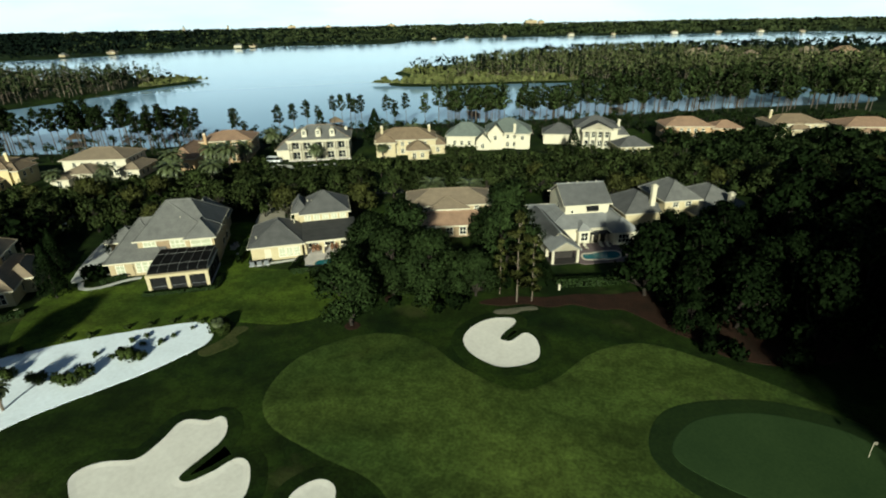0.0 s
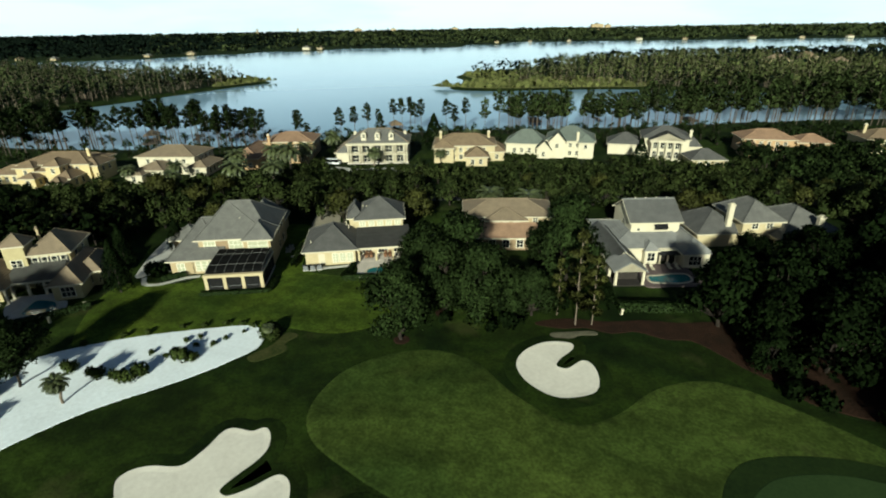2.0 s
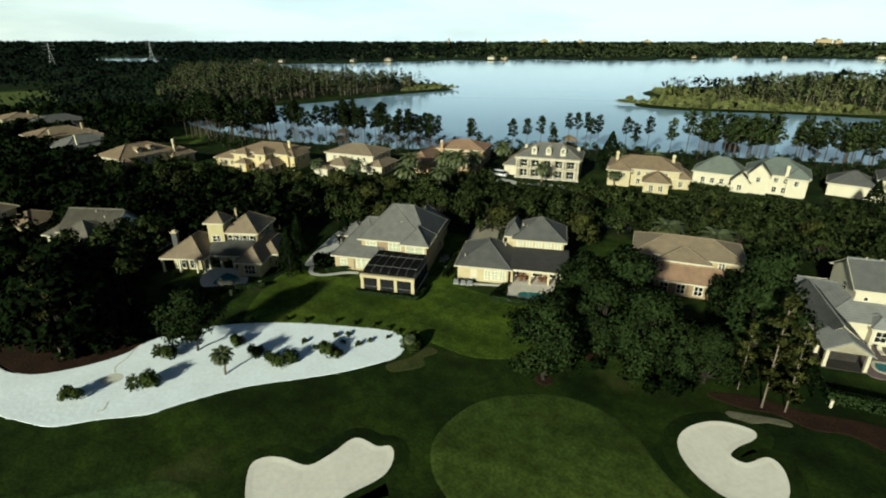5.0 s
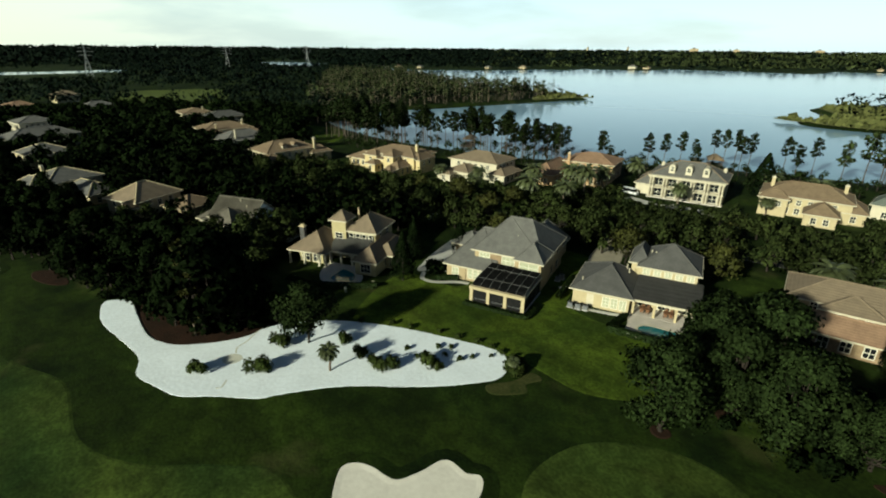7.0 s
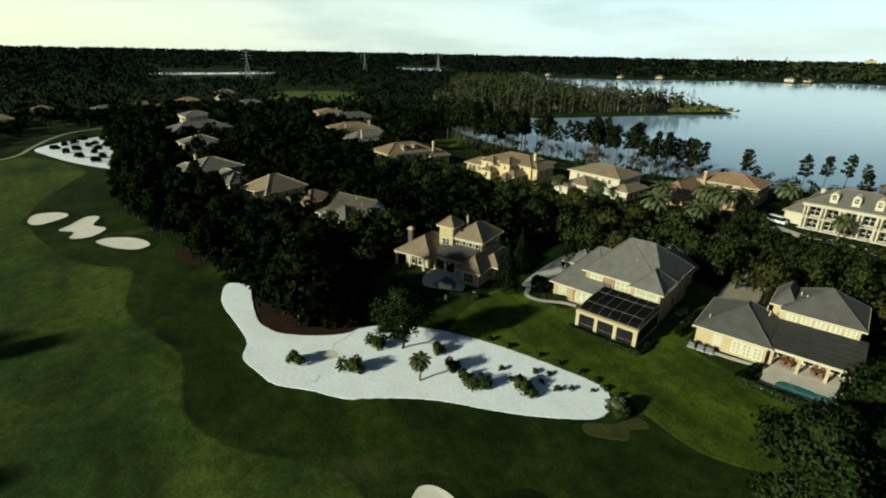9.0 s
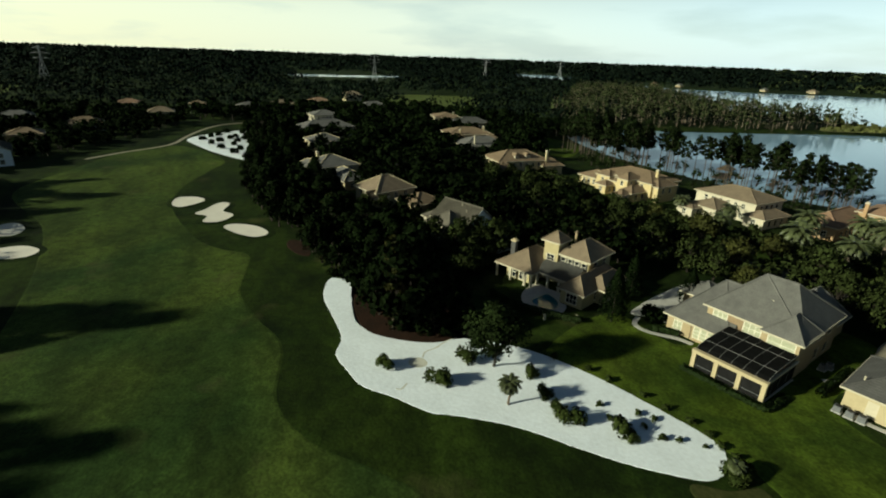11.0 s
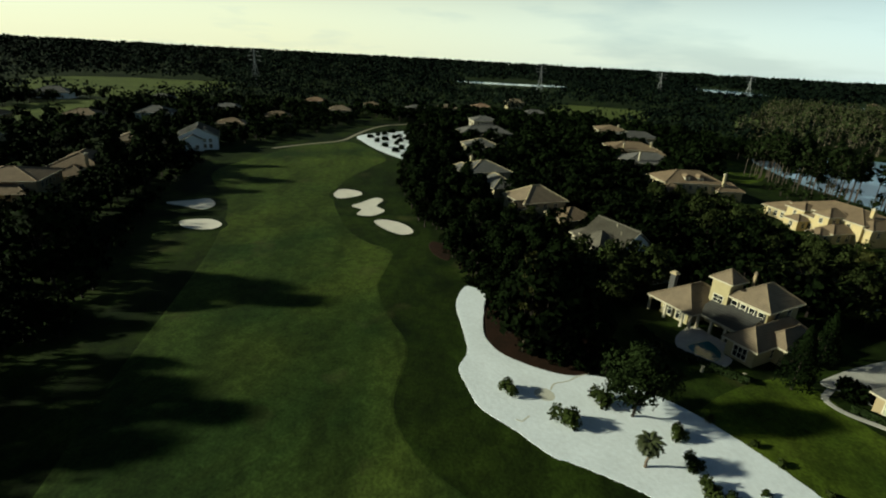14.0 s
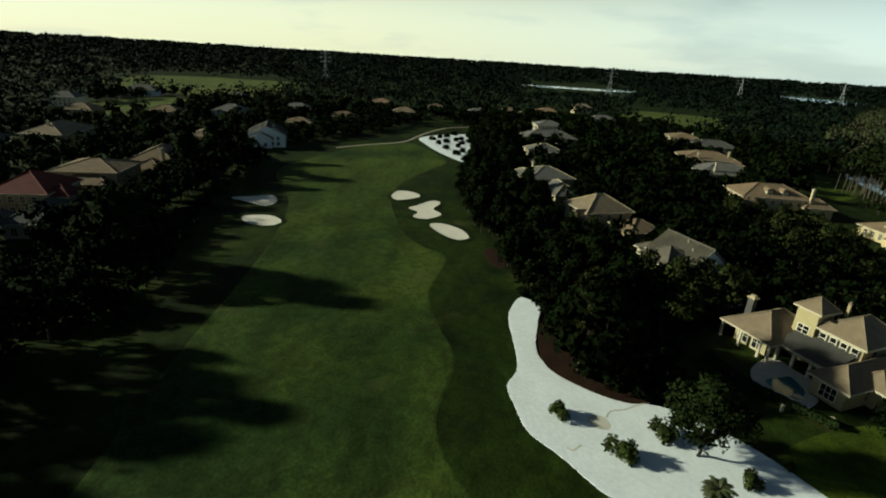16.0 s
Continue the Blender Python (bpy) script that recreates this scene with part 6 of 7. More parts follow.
for kind, x0, x1, y0, y1, n, low, high in (("pine", -232, -178, 186, 207, 52, 0.85, 1.2), ("pine", -182, -162, 200, 214, 9, 0.85, 1.05), ("pine", -157, -128, 203, 214, 20, 0.9, 1.08),
                                           ("pine", -123, -92, 200, 216, 17, 0.75, 0.95), ("shorepine", -10, 30, 250, 263, 26, 0.8, 1.0), ("shorepine", 37, 66, 250, 264, 19, 0.75, 1.0),
                                           ("shorepine", 66, 110, 260, 280, 30, 0.85, 1.15), ("shorepine", 110, 225, 264, 300, 80, 0.9, 1.25)):
    line_rng = random.Random(int(x0))
    for _ in range(n):
        stand(kind, line_rng.uniform(x0, x1), line_rng.uniform(y0, y1), line_rng.uniform(low, high), 3)
for x, y, k in ((-85, 212, 0.8), (-79, 205, 0.66), (-70, 221, 0.8), (-66, 229, 0.83), (-62, 237, 0.82), (-51, 216, 0.74), (-53, 253, 0.83), (-49.5, 256, 0.8), (-44.5, 252, 0.85), (-38, 244, 0.8),
                (-42, 249, 0.78), (-27, 253, 0.84), (-21.5, 236, 0.8), (-18, 258, 0.8), (-90, 222, 0.72), (-58, 242, 0.6)):
    stand("pine", x, y, k, 3)
scatter(1, [(-175, 108), (-120, 96), (-80, 112), (-44, 120), (0, 128), (60, 128), (130, 125), (135, 170), (60, 165), (-30, 165), (-75, 142), (-130, 138), (-175, 138)], 520,
        ("midoak", "midoak", "midoak", "midolive"), 7.0, 0.7, 1.0, limit=lambda x, y: min(1.0, (171 - y + min(0, x + 60) * 0.28) * 0.027 + 0.05))
belt(18, [(-165, 140), (-130, 140), (-75, 148), (-30, 164), (60, 166), (84, 160), (84, 186), (60, 184), (20, 190), (-30, 182), (-66, 176), (-100, 152), (-130, 152), (-165, 150)], 1800, 2.6, 0.30, 0.46, 9, 5, 90, 0.62, STREET_LEAF,
     "low dark garden hedges and shrubs before the lake houses")
belt(19, [(84, 150), (200, 150), (200, 198), (150, 198), (84, 200)], 700, 4.4, 0.6, 0.9, 9, 5, 170, 0.5, MID_LEAF, "dark garden trees before the lake houses")
belt(14, [(-175, 108), (-120, 96), (-80, 112), (-44, 120), (0, 126), (60, 126), (130, 125), (135, 160), (60, 166), (-30, 164), (-75, 148), (-130, 140), (-175, 140)], 1800, 4.0, 0.42, 0.66, 9, 5, 115, 0.6, STREET_LEAF,
     "low leafy street trees filling the gaps between gardens")
belt(2, [(-215, 168), (-150, 178), (-60, 206), (60, 216), (200, 222), (200, 262), (60, 262), (-60, 240), (-150, 222), (-215, 204)], 1500, 4.5, 0.24, 0.46, 10, 6, 110, 0.62, MID_LEAF, "mixed dark garden trees along the lake shore")
belt(15, [(80, 60), (130, 30), (220, 90), (230, 205), (190, 205), (120, 195), (100, 130)], 700, 6.5, 0.9, 1.4, 13, 6, 150, 0.88, SHADED_LEAF, "dense dark woods beside the houses")
belt(16, [(-205, 60), (-130, 66), (-96, 92), (-80, 112), (-130, 140), (-170, 112), (-205, 150)], 1100, 4.6, 0.6, 1.0, 10.5, 5.2, 230, 0.58, SHADED_LEAF, "leafy garden trees between the houses")
belt(6, [(-300, 58), (-205, 60), (-205, 205), (-270, 240), (-300, 240)], 1200, 5.4, 0.6, 1.05, 11, 5.6, 140, 0.75, SHADED_LEAF, "dark green trees between the houses")
belt(8, [(-300, -62), (-100, -54), (0, -46), (0, -120), (-200, -170), (-300, -180)], 1000, 6.5, 0.65, 1.0, 11, 5.6, 110, 0.86, SHADED_LEAF, "dark trees behind the fairway houses")
belt(22, [(-420, 5), (-372, 5), (-345, -4), (-310, -16), (-285, -32), (-262, -46), (-240, -54), (-240, -66), (-310, -64), (-420, -40)], 500, 5.0, 0.4, 0.75, 11, 6, 170, 0.7, SHADED_LEAF, "dark trees along the far cart path")
belt(23, [(-420, 62), (-345, 62), (-340, 48), (-372, 42), (-384, 20), (-420, 8)], 300, 6.0, 0.6, 0.9, 11, 6, 170, 0.7, SHADED_LEAF, "dark trees at the far end of the fairway")
belt(24, [(-222, -48), (-175, -46), (-150, -42), (-120, -34), (-85, -27), (-85, -36), (-222, -56)], 500, 3.0, 0.3, 0.45, 8, 5, 130, 0.5, SHADED_LEAF, "low dark growth below the trees")
belt(10, [(-440, -20), (-310, -62), (-300, -180), (-440, -260)], 900, 7, 0.65, 1.0, 11, 6, 100, 1.0, SHADED_LEAF, "far dark trees between houses")
belt(11, [(-440, -5), (-385, 10), (-345, 60), (-300, 52), (-300, 240), (-440, 175)], 1100, 6.5, 0.65, 1.0, 11, 6, 100, 1.0, SHADED_LEAF, "far dark trees between houses")
belt(17, [(-300, 34), (-262, 48), (-232, 32), (-190, 30), (-135, 36), (-112, 42), (-102, 48), (-104, 62), (-135, 54), (-175, 52), (-230, 56), (-300, 58)], 800, 3.6, 0.45, 0.8, 11, 5, 180, 0.58, SHADED_LEAF, "dense dark growth along the fairway edge")
belt(25, [(-300, 31), (-262, 45), (-232, 29), (-190, 27), (-135, 33), (-112, 39), (-104, 42), (-104, 48), (-135, 42), (-175, 38), (-230, 42), (-300, 46)], 420, 3.0, 0.35, 0.55, 8, 5, 110, 0.55, SHADED_LEAF, "low dark growth below the fairway trees", True)
# unseen belt south of those woods, added only for its long shadows
belt(28, [(50, -30), (125, -30), (140, 40), (100, 44), (66, 42), (54, 36), (50, 20)], 700, 4.8, 1.0, 1.3, 21, 6.5, 220, 0.8, SHADED_LEAF, "unseen tall woods added to cast shade beside the green")
scatter(20, [(36, 62), (50, 57), (76, 58), (90, 80), (60, 96), (40, 90)], 60, ("undergrowth",), 4, 0.7, 1.2)
for x, y, k in ((-12, 82, 0.9), (-6, 82.5, 0.9), (-9, 77, 0.6), (0, 82, 0.9), (3, 78.5, 0.7), (7, 82.5, 0.8), (-15, 88, 0.9), (-10, 90, 1.0), (-3, 89, 1.0), (3, 87, 1.0), (-5, 94, 1.0), (4, 93, 1.0),
                (38, 76, 0.9), (42, 78, 1.0), (43, 70, 0.9), (48, 72, 1.0), (49, 66, 0.9), (52, 62, 0.9), (58, 68, 1.0), (47, 85, 1.0), (55, 80, 1.0), (63, 62, 1.0), (68, 56, 1.0), (74, 64, 1.0), (38, 84, 0.9), (60, 88, 1.0)):
    stand("undergrowth", x, y, k, 1)
scatter(21, [(-12, 76), (0, 74.5), (8, 77), (16, 84), (10, 92), (-10, 90)], 40, ("undergrowth",), 3.5, 0.5, 0.9)
for i, (x, y) in enumerate(((-318, 34), (-312, 22), (-300, 14), (-292, 22), (-286, 18), (-280, 28), (-272, 22), (-266, 30), (-258, 27), (-250, 33), (-305, 30), (-296, 34), (-285, 36), (-276, 36), (-322, 26), (-308, 18), (-300, 27), (-290, 30), (-268, 37), (-262, 34))):
    stand("undergrowth", x, y, 0.75 + 0.02 * (i % 5), 1, label="low dark shrub on far white sand")


# clipped hedges along terraces
def hedge(points, width, height, label="clipped dark green hedge along the terrace"):
    line = curve_open(points, 10)
    rng = np.random.default_rng(int(abs(points[0][0] * 10)))
    c, d = [], []
    for p, q in zip(line, line[1:]):
        length = (q - p).length
        n = max(3, int(length * 130))
        t = rng.uniform(0, 1, (n, 1))
        a, b = np.array(p), np.array(q)
        way = (b - a) / max(length, 1e-6)
        side = np.array((-way[1], way[0], 0))
        ang = rng.uniform(0, math.pi, n)
        o = np.stack([np.clip(np.cos(ang) * 1.4, -1, 1), np.clip(np.sin(ang) * 1.6, 0, 1)], 1)
        c.append(a + (b - a) * t + side * o[:, :1] * width / 2 + np.array((0, 0, 1)) * (0.05 + o[:, 1:] * height))
        d.append(side * o[:, :1] + np.array((0, 0, 1)) * o[:, 1:])
    c, d = np.concatenate(c), np.concatenate(d)
    tagged(new("hedge", leaf_mesh("hedge", c, 0.19 * rng.uniform(0.6, 1.2, len(c)), HEDGE_LEAF, rng, away=d)), label, "hedge", "hedges")


hedge([tuple((porch.matrix_basis @ Vector((u, v, 0))).xy) for u, v in ((4.0, -11.5), (10, -11.6), (15.6, -11.6), (16.6, -10.6), (16.7, -6))], 1.1, 0.5, "low clipped dark hedge round the screened porch")
hedge([(-30.6, 90.4), (-24, 91.2), (-17.5, 93)], 1.0, 1.0)
hedge([(-30.6, 90.6), (-30, 96.5)], 0.9, 1.0)
hedge([(20.4, 83), (29, 83.4), (37, 85)], 1.5, 1.5, "tall clipped dark hedge before the white house")
hedge([(19.7, 82.8), (18.9, 92), (17.8, 103)], 1.5, 1.8, "tall clipped dark hedge beside the white house")
hedge([(-89.5, 66.5), (-84, 67.6), (-78, 71.5), (-73, 76)], 1.1, 1.0, "clipped dark hedge round the pool terrace")
hedge([(-42.6, 95), (-44.6, 106)], 0.9, 1.1, "low hedge beside the cream house")
hedge([(-66.5, 87), (-63, 89.4)], 0.9, 0.9, "low dark shrubs under the windows")


# ---- distant woods, far shore and small far things ----
def far_woods():
    rng = np.random.default_rng(77)
    n = 20000
    r = np.exp(rng.uniform(math.log(300), math.log(4750), n))
    a = rng.uniform(radians(38), radians(232), n)
    x, y = np.cos(a) * r, np.sin(a) * r
    ok = ~inside_many(x, y, LAKE_LINE) & (distance_many(x, y, LAKE_LINE) > 9 + r * 0.006)
    near = [Vector((*p, 0)) for p in ((-440, -260), (-300, -180), (0, -120), (240, -60), (240, 300), (-60, 245), (-200, 205), (-300, 240), (-440, 175))]
    ok &= ~inside_many(x, y, near)
    for line in (*CLEARINGS, ((-275, 205), (-215, 165), (-210, 185), (-240, 210)), ((-740, 150), (-730, 255), (-890, 330), (-1290, 350), (-1160, 180)), ((-980, 650), (-910, 690), (-1159, 890), (-1300, 990), (-1420, 860))):
        ok &= ~inside_many(x, y, [Vector((*p, 0)) for p in line])
    for inv, u0, u1, v0, v1 in FOOTPRINTS:
        px = inv[0][0] * x + inv[0][1] * y + inv[0][3]
        py = inv[1][0] * x + inv[1][1] * y + inv[1][3]
        ok &= ~((px > u0 - 3) & (px < u1 + 12) & (py > v0 - 3) & (py < v1 + 3))
    marsh = (x > -70) & (x < 130) & (y > 420) & (y < 560)
    ok &= ~(marsh & (rng.uniform(0, 1, n) < 0.85))
    x, y, r = x[ok], y[ok], r[ok]
    m = 11
    rad = np.maximum(5.2, r * 0.0105) * rng.uniform(0.75, 1.2, len(x))
    high = rng.uniform(7, 13, len(x)) + np.clip((r - 1500) / 3000, 0, 1) * 8
    c = np.repeat(np.stack([x, y, high * 0.62], 1), m, 0)
    d = rng.normal(size=(len(c), 3))
    d /= np.linalg.norm(d, axis=1, keepdims=True)
    d[:, 2] = np.where(d[:, 2] < -0.4, -d[:, 2], d[:, 2])
    R, Hh = np.repeat(rad, m)[:, None], np.repeat(high, m)[:, None]
    c = c + d * np.concatenate([R, R, Hh * 0.42], 1) * rng.uniform(0.7, 1.1, (len(c), 1))
    c[:, 2] += np.clip((np.hypot(c[:, 0], c[:, 1]) - 2200) / 2600, 0, 1) * 12
    size = np.maximum(1.15, np.repeat(r, m) * 0.0022) * rng.uniform(0.7, 1.3, len(c))
    away = d * np.clip(900 / np.repeat(r, m), 0.15, 1)[:, None] + np.array((0, 0, 0.45))
    # the front-lit north shore takes a lighter leaf: its sunlight is in the colour
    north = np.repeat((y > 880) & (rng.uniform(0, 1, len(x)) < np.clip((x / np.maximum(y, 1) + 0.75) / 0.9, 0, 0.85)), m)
    for keep, leaf, label in ((~north, HAZY_WOOD_LEAF, "woods to the horizon, haze and shade in their leaf colour"), (north, POINT_DARK, "far lake shore woods, frontal sun put into their leaf colour")):
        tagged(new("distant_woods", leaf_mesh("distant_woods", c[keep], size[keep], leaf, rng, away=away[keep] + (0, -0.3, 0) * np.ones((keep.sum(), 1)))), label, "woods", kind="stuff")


def peninsula_pines(seed, name, areas, count, label, leaf):
    """Slender pines standing close on the wooded points in the lake: trunks and tufts in one mesh each."""
    rng = np.random.default_rng(seed)
    bm = bmesh.new()
    c, d, s = [], [], []
    left = count
    while left:
        area = areas[rng.integers(len(areas))]
        line = [Vector((*p, 0)) for p in area]
        x = rng.uniform(min(p[0] for p in area), max(p[0] for p in area))
        y = rng.uniform(min(p[1] for p in area), max(p[1] for p in area))
        if not inside(x, y, line):
            continue
        left -= 1
        hgt = rng.uniform(10, 19)
        beam(bm, (x, y, -3), (x + rng.normal() * 0.3, y, hgt * 0.97), 0.17, 3, 0.06)
        k = 20
        z = hgt * rng.uniform(rng.uniform(0.25, 0.5), 1.0, k)
        w = (0.5 + 1.9 * np.sin(np.pi * np.clip(z / hgt, 0, 1) ** 1.6)) * rng.uniform(0.4, 1.1, k) * rng.uniform(0.7, 1.15)
        ang = rng.uniform(0, 6.28, k)
        c.append(np.stack([x + np.cos(ang) * w, y + np.sin(ang) * w, z], 1))
        d.append(np.stack([np.cos(ang), np.sin(ang), np.full(k, 0.6)], 1))
        s.append(rng.uniform(0.6, 1.1, k))
    top = tagged(new(name), label, "woods", kind="stuff")
    part("trunks", bm, PALE_BARK, top)
    crown = new("crowns", leaf_mesh("crowns", np.concatenate(c), np.concatenate(s), leaf, rng, away=np.concatenate(d) * 0.5))
    crown.parent = top


def reed_bed(name, points, label):
    """A wet meadow with upright reed clumps and low bushes on it."""
    line = curve_round(points, 5)
    bed = sheet(name, line, 0.12, REED, label, "marsh", 3.0, "stuff")
    rng = np.random.default_rng(len(points))
    lo, hi = (Vector(map(f, *(p.xy for p in line))) for f in (min, max))
    n = int((hi.x - lo.x) * (hi.y - lo.y) * 0.16)
    x, y = rng.uniform(lo.x, hi.x, n), rng.uniform(lo.y, hi.y, n)
    ok = inside_many(x, y, line)
    x, y = x[ok], y[ok]
    tall = rng.uniform(0.5, 1.5, len(x)) * np.where(rng.uniform(0, 1, len(x)) < 0.12, 2.4, 1.0)
    c = np.stack([x, y, 0.1 + tall * 0.5], 1)
    away = np.stack([rng.normal(size=len(x)), -np.abs(rng.normal(size=len(x))) - 0.6, np.full(len(x), 0.8)], 1)
    tufts = new("reed_clumps", leaf_mesh("reed_clumps", c, tall, REED_LEAF, rng, away=away))
    tufts.parent = bed


far_woods()
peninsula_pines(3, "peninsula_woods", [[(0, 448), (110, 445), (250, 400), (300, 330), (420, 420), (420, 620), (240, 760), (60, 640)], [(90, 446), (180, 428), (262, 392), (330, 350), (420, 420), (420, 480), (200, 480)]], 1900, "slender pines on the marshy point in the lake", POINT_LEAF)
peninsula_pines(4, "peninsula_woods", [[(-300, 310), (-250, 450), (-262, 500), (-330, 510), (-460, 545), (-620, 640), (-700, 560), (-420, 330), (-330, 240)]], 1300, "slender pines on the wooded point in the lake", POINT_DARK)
reed_bed("marsh", [(-40, 452), (-14, 430), (60, 436), (110, 440), (120, 470), (70, 520), (20, 540), (-10, 600), (-30, 590), (-42, 556), (-24, 500)], "yellow-green marsh reeds along the point")
reed_bed("marsh", [(-232, 500), (-226, 512), (-290, 534), (-340, 545), (-330, 520), (-270, 505), (-262, 460), (-250, 452)], "yellow-green marsh reeds along the point")
reed_bed("marsh", [(-60, 452), (-44, 440), (-38, 448), (-48, 458)], "low reed islet off the point")
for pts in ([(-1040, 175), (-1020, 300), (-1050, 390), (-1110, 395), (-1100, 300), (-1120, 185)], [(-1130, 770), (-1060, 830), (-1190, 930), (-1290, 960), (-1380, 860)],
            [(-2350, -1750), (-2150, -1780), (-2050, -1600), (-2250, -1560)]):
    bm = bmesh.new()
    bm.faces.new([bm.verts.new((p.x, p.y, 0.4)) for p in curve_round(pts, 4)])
    tagged(mesh_object("pond", bm, SKY_WATER), "far pale pond between dark trees", "water", kind="structure")


def pylon(x, y, height, turn):
    top = tagged(new("power_pylon"), "grey steel lattice power pylon above the woods", "pylon", "power pylons")
    top.matrix_basis = pose(x, y, 0, 0, 0, turn)
    bm = bmesh.new()
    w = height * 0.11
    levels = [0, 0.2, 0.38, 0.54, 0.68, 0.8, 0.9, 1.0]
    ring = lambda t: [(sx * w * (1 - 0.86 * min(t / 0.7, 1)), sy * w * (1 - 0.86 * min(t / 0.7, 1)), t * height) for sx, sy in ((-1, -1), (1, -1), (1, 1), (-1, 1))]
    for t0, t1 in zip(levels, levels[1:]):
        a, b = ring(t0), ring(t1)
        for i in range(4):
            beam(bm, a[i], b[i], 0.22)
            beam(bm, a[i], b[(i + 1) % 4], 0.13)
            beam(bm, a[(i + 1) % 4], b[i], 0.13)
    part("lattice", bm, STEEL, top)
    for t, s in ((0.70, 0.2), (0.82, 0.24), (0.94, 0.17)):
        bm = bmesh.new()
        z, s = t * height, s * height
        for q in (-1, 1):
            beam(bm, (0, 0, z), (q * s, 0, z), 0.2)
            beam(bm, (0, 0, z + 1.6), (q * s, 0, z), 0.14)
            beam(bm, (q * s, 0, z), (q * s, 0, z - 1.8), 0.12)
        part("crossarm", bm, STEEL, top)


for x, y, hgt in ((-690, -135, 41), (-900, 285, 42), (-1010, 560, 42), (-1120, 830, 42)):
    pylon(x, y, hgt, 65)


def far_building(x, y, w, d, hgt, label, mat):
    top = tagged(new("far_building"), label, "building", "far buildings")
    top.matrix_basis = pose(x, y, 6, 0, 0, 15)
    part("wall", boxed(-w / 2, w / 2, -d / 2, d / 2, 0, hgt), mat, top)
    bm = boxed(-w / 2 - 0.5, w / 2 + 0.5, -d / 2 - 0.5, d / 2 + 0.5, hgt, hgt + 0.8)
    box(bm, -w * 0.18, w * 0.12, -d * 0.2, d * 0.2, hgt + 0.8, hgt + hgt * 0.18 + 1)
    part("roof", bm, SLATE_ROOF, top)


for x, y, w, hgt in ((700, 4300, 90, 46), (775, 4280, 40, 40), (-1180, 4400, 60, 40), (-1630, 4250, 12, 46), (-1900, 4100, 10, 44), (-900, 4450, 40, 36), (-400, 4500, 50, 36)):
    far_building(x, y, w, 30, hgt, "pale far building on the horizon", BEIGE)
rr = random.Random(9)
for x, y, w in ((-478, 1292, 22), (-450, 1310, 18), (-655, 1085, 20), (-700, 1010, 14), (420, 1775, 22), (560, 1785, 16), (760, 1790, 26), (900, 1785, 18), (1010, 1740, 22), (1110, 1690, 16), (200, 1725, 14), (80, 1690, 12), (-20, 1650, 14), (-880, 905, 14), (-820, 915, 12)):
    big = w > 20
    plain_house(x - w * 0.4, x + w * 0.4, y - 6, y + 6, rr.uniform(-10, 10), 5 if big else 3.4, 9 if big else 7, WHITE if big else BEIGE, rr.choice((TAN_ROOF, GREY_ROOF, BROWN_ROOF)),
                "far pale house on the lake shore", seen="S", group="far shore houses")

# ---- golf flag and small garden things ----
flag = tagged(new("golf_flag"), "white golf flag on a thin pole in the green", "flag")
flag.location = (46.6, 41.8, 0.1)
bm = bmesh.new()
beam(bm, (0, 0, 0), (0, 0, 2.2), 0.03, 8)
part("pole", bm, WHITE, flag)
bm = bmesh.new()
rows = [[bm.verts.new((0.04 + i * 0.08, 0.04 * math.sin(i * 1.3), z)) for z in (1.85, 2.2)] for i in range(6)]
for p, q in zip(rows, rows[1:]):
    bm.faces.new((p[0], q[0], q[1], p[1]))
bmesh.ops.solidify(bm, geom=list(bm.faces), thickness=0.01)
part("cloth", bm, WHITE, flag)
bm = bmesh.new()
beam(bm, (0, 0, 0), (0, 0, 0.02), 0.06, 10)
part("cup", bm, DARK, flag)


def air_unit(x, y, turn):
    top = tagged(new("air_conditioner"), "grey outdoor air conditioning unit on the ground", "air conditioner", "air conditioners")
    top.matrix_basis = pose(x, y, 0, 0, 0, turn)
    part("cabinet", boxed(-0.45, 0.45, -0.45, 0.45, 0.1, 1.0), STEEL, top)
    bm = bmesh.new()
    beam(bm, (0, 0, 1.0), (0, 0, 1.06), 0.38, 16)
    part("fan_guard", bm, DARK, top)
    part("pad", boxed(-0.6, 0.6, -0.6, 0.6, -0.1, 0.1), CONCRETE, top)


for x, y in ((-39.6, 94.2), (-38.2, 94.5), (-36.9, 94.9), (-69.1, 92.9), (-68.5, 94.2), (-68.0, 91.6), (-46.9, 103.0), (-46.7, 104.4)):
    air_unit(x, y, 13)


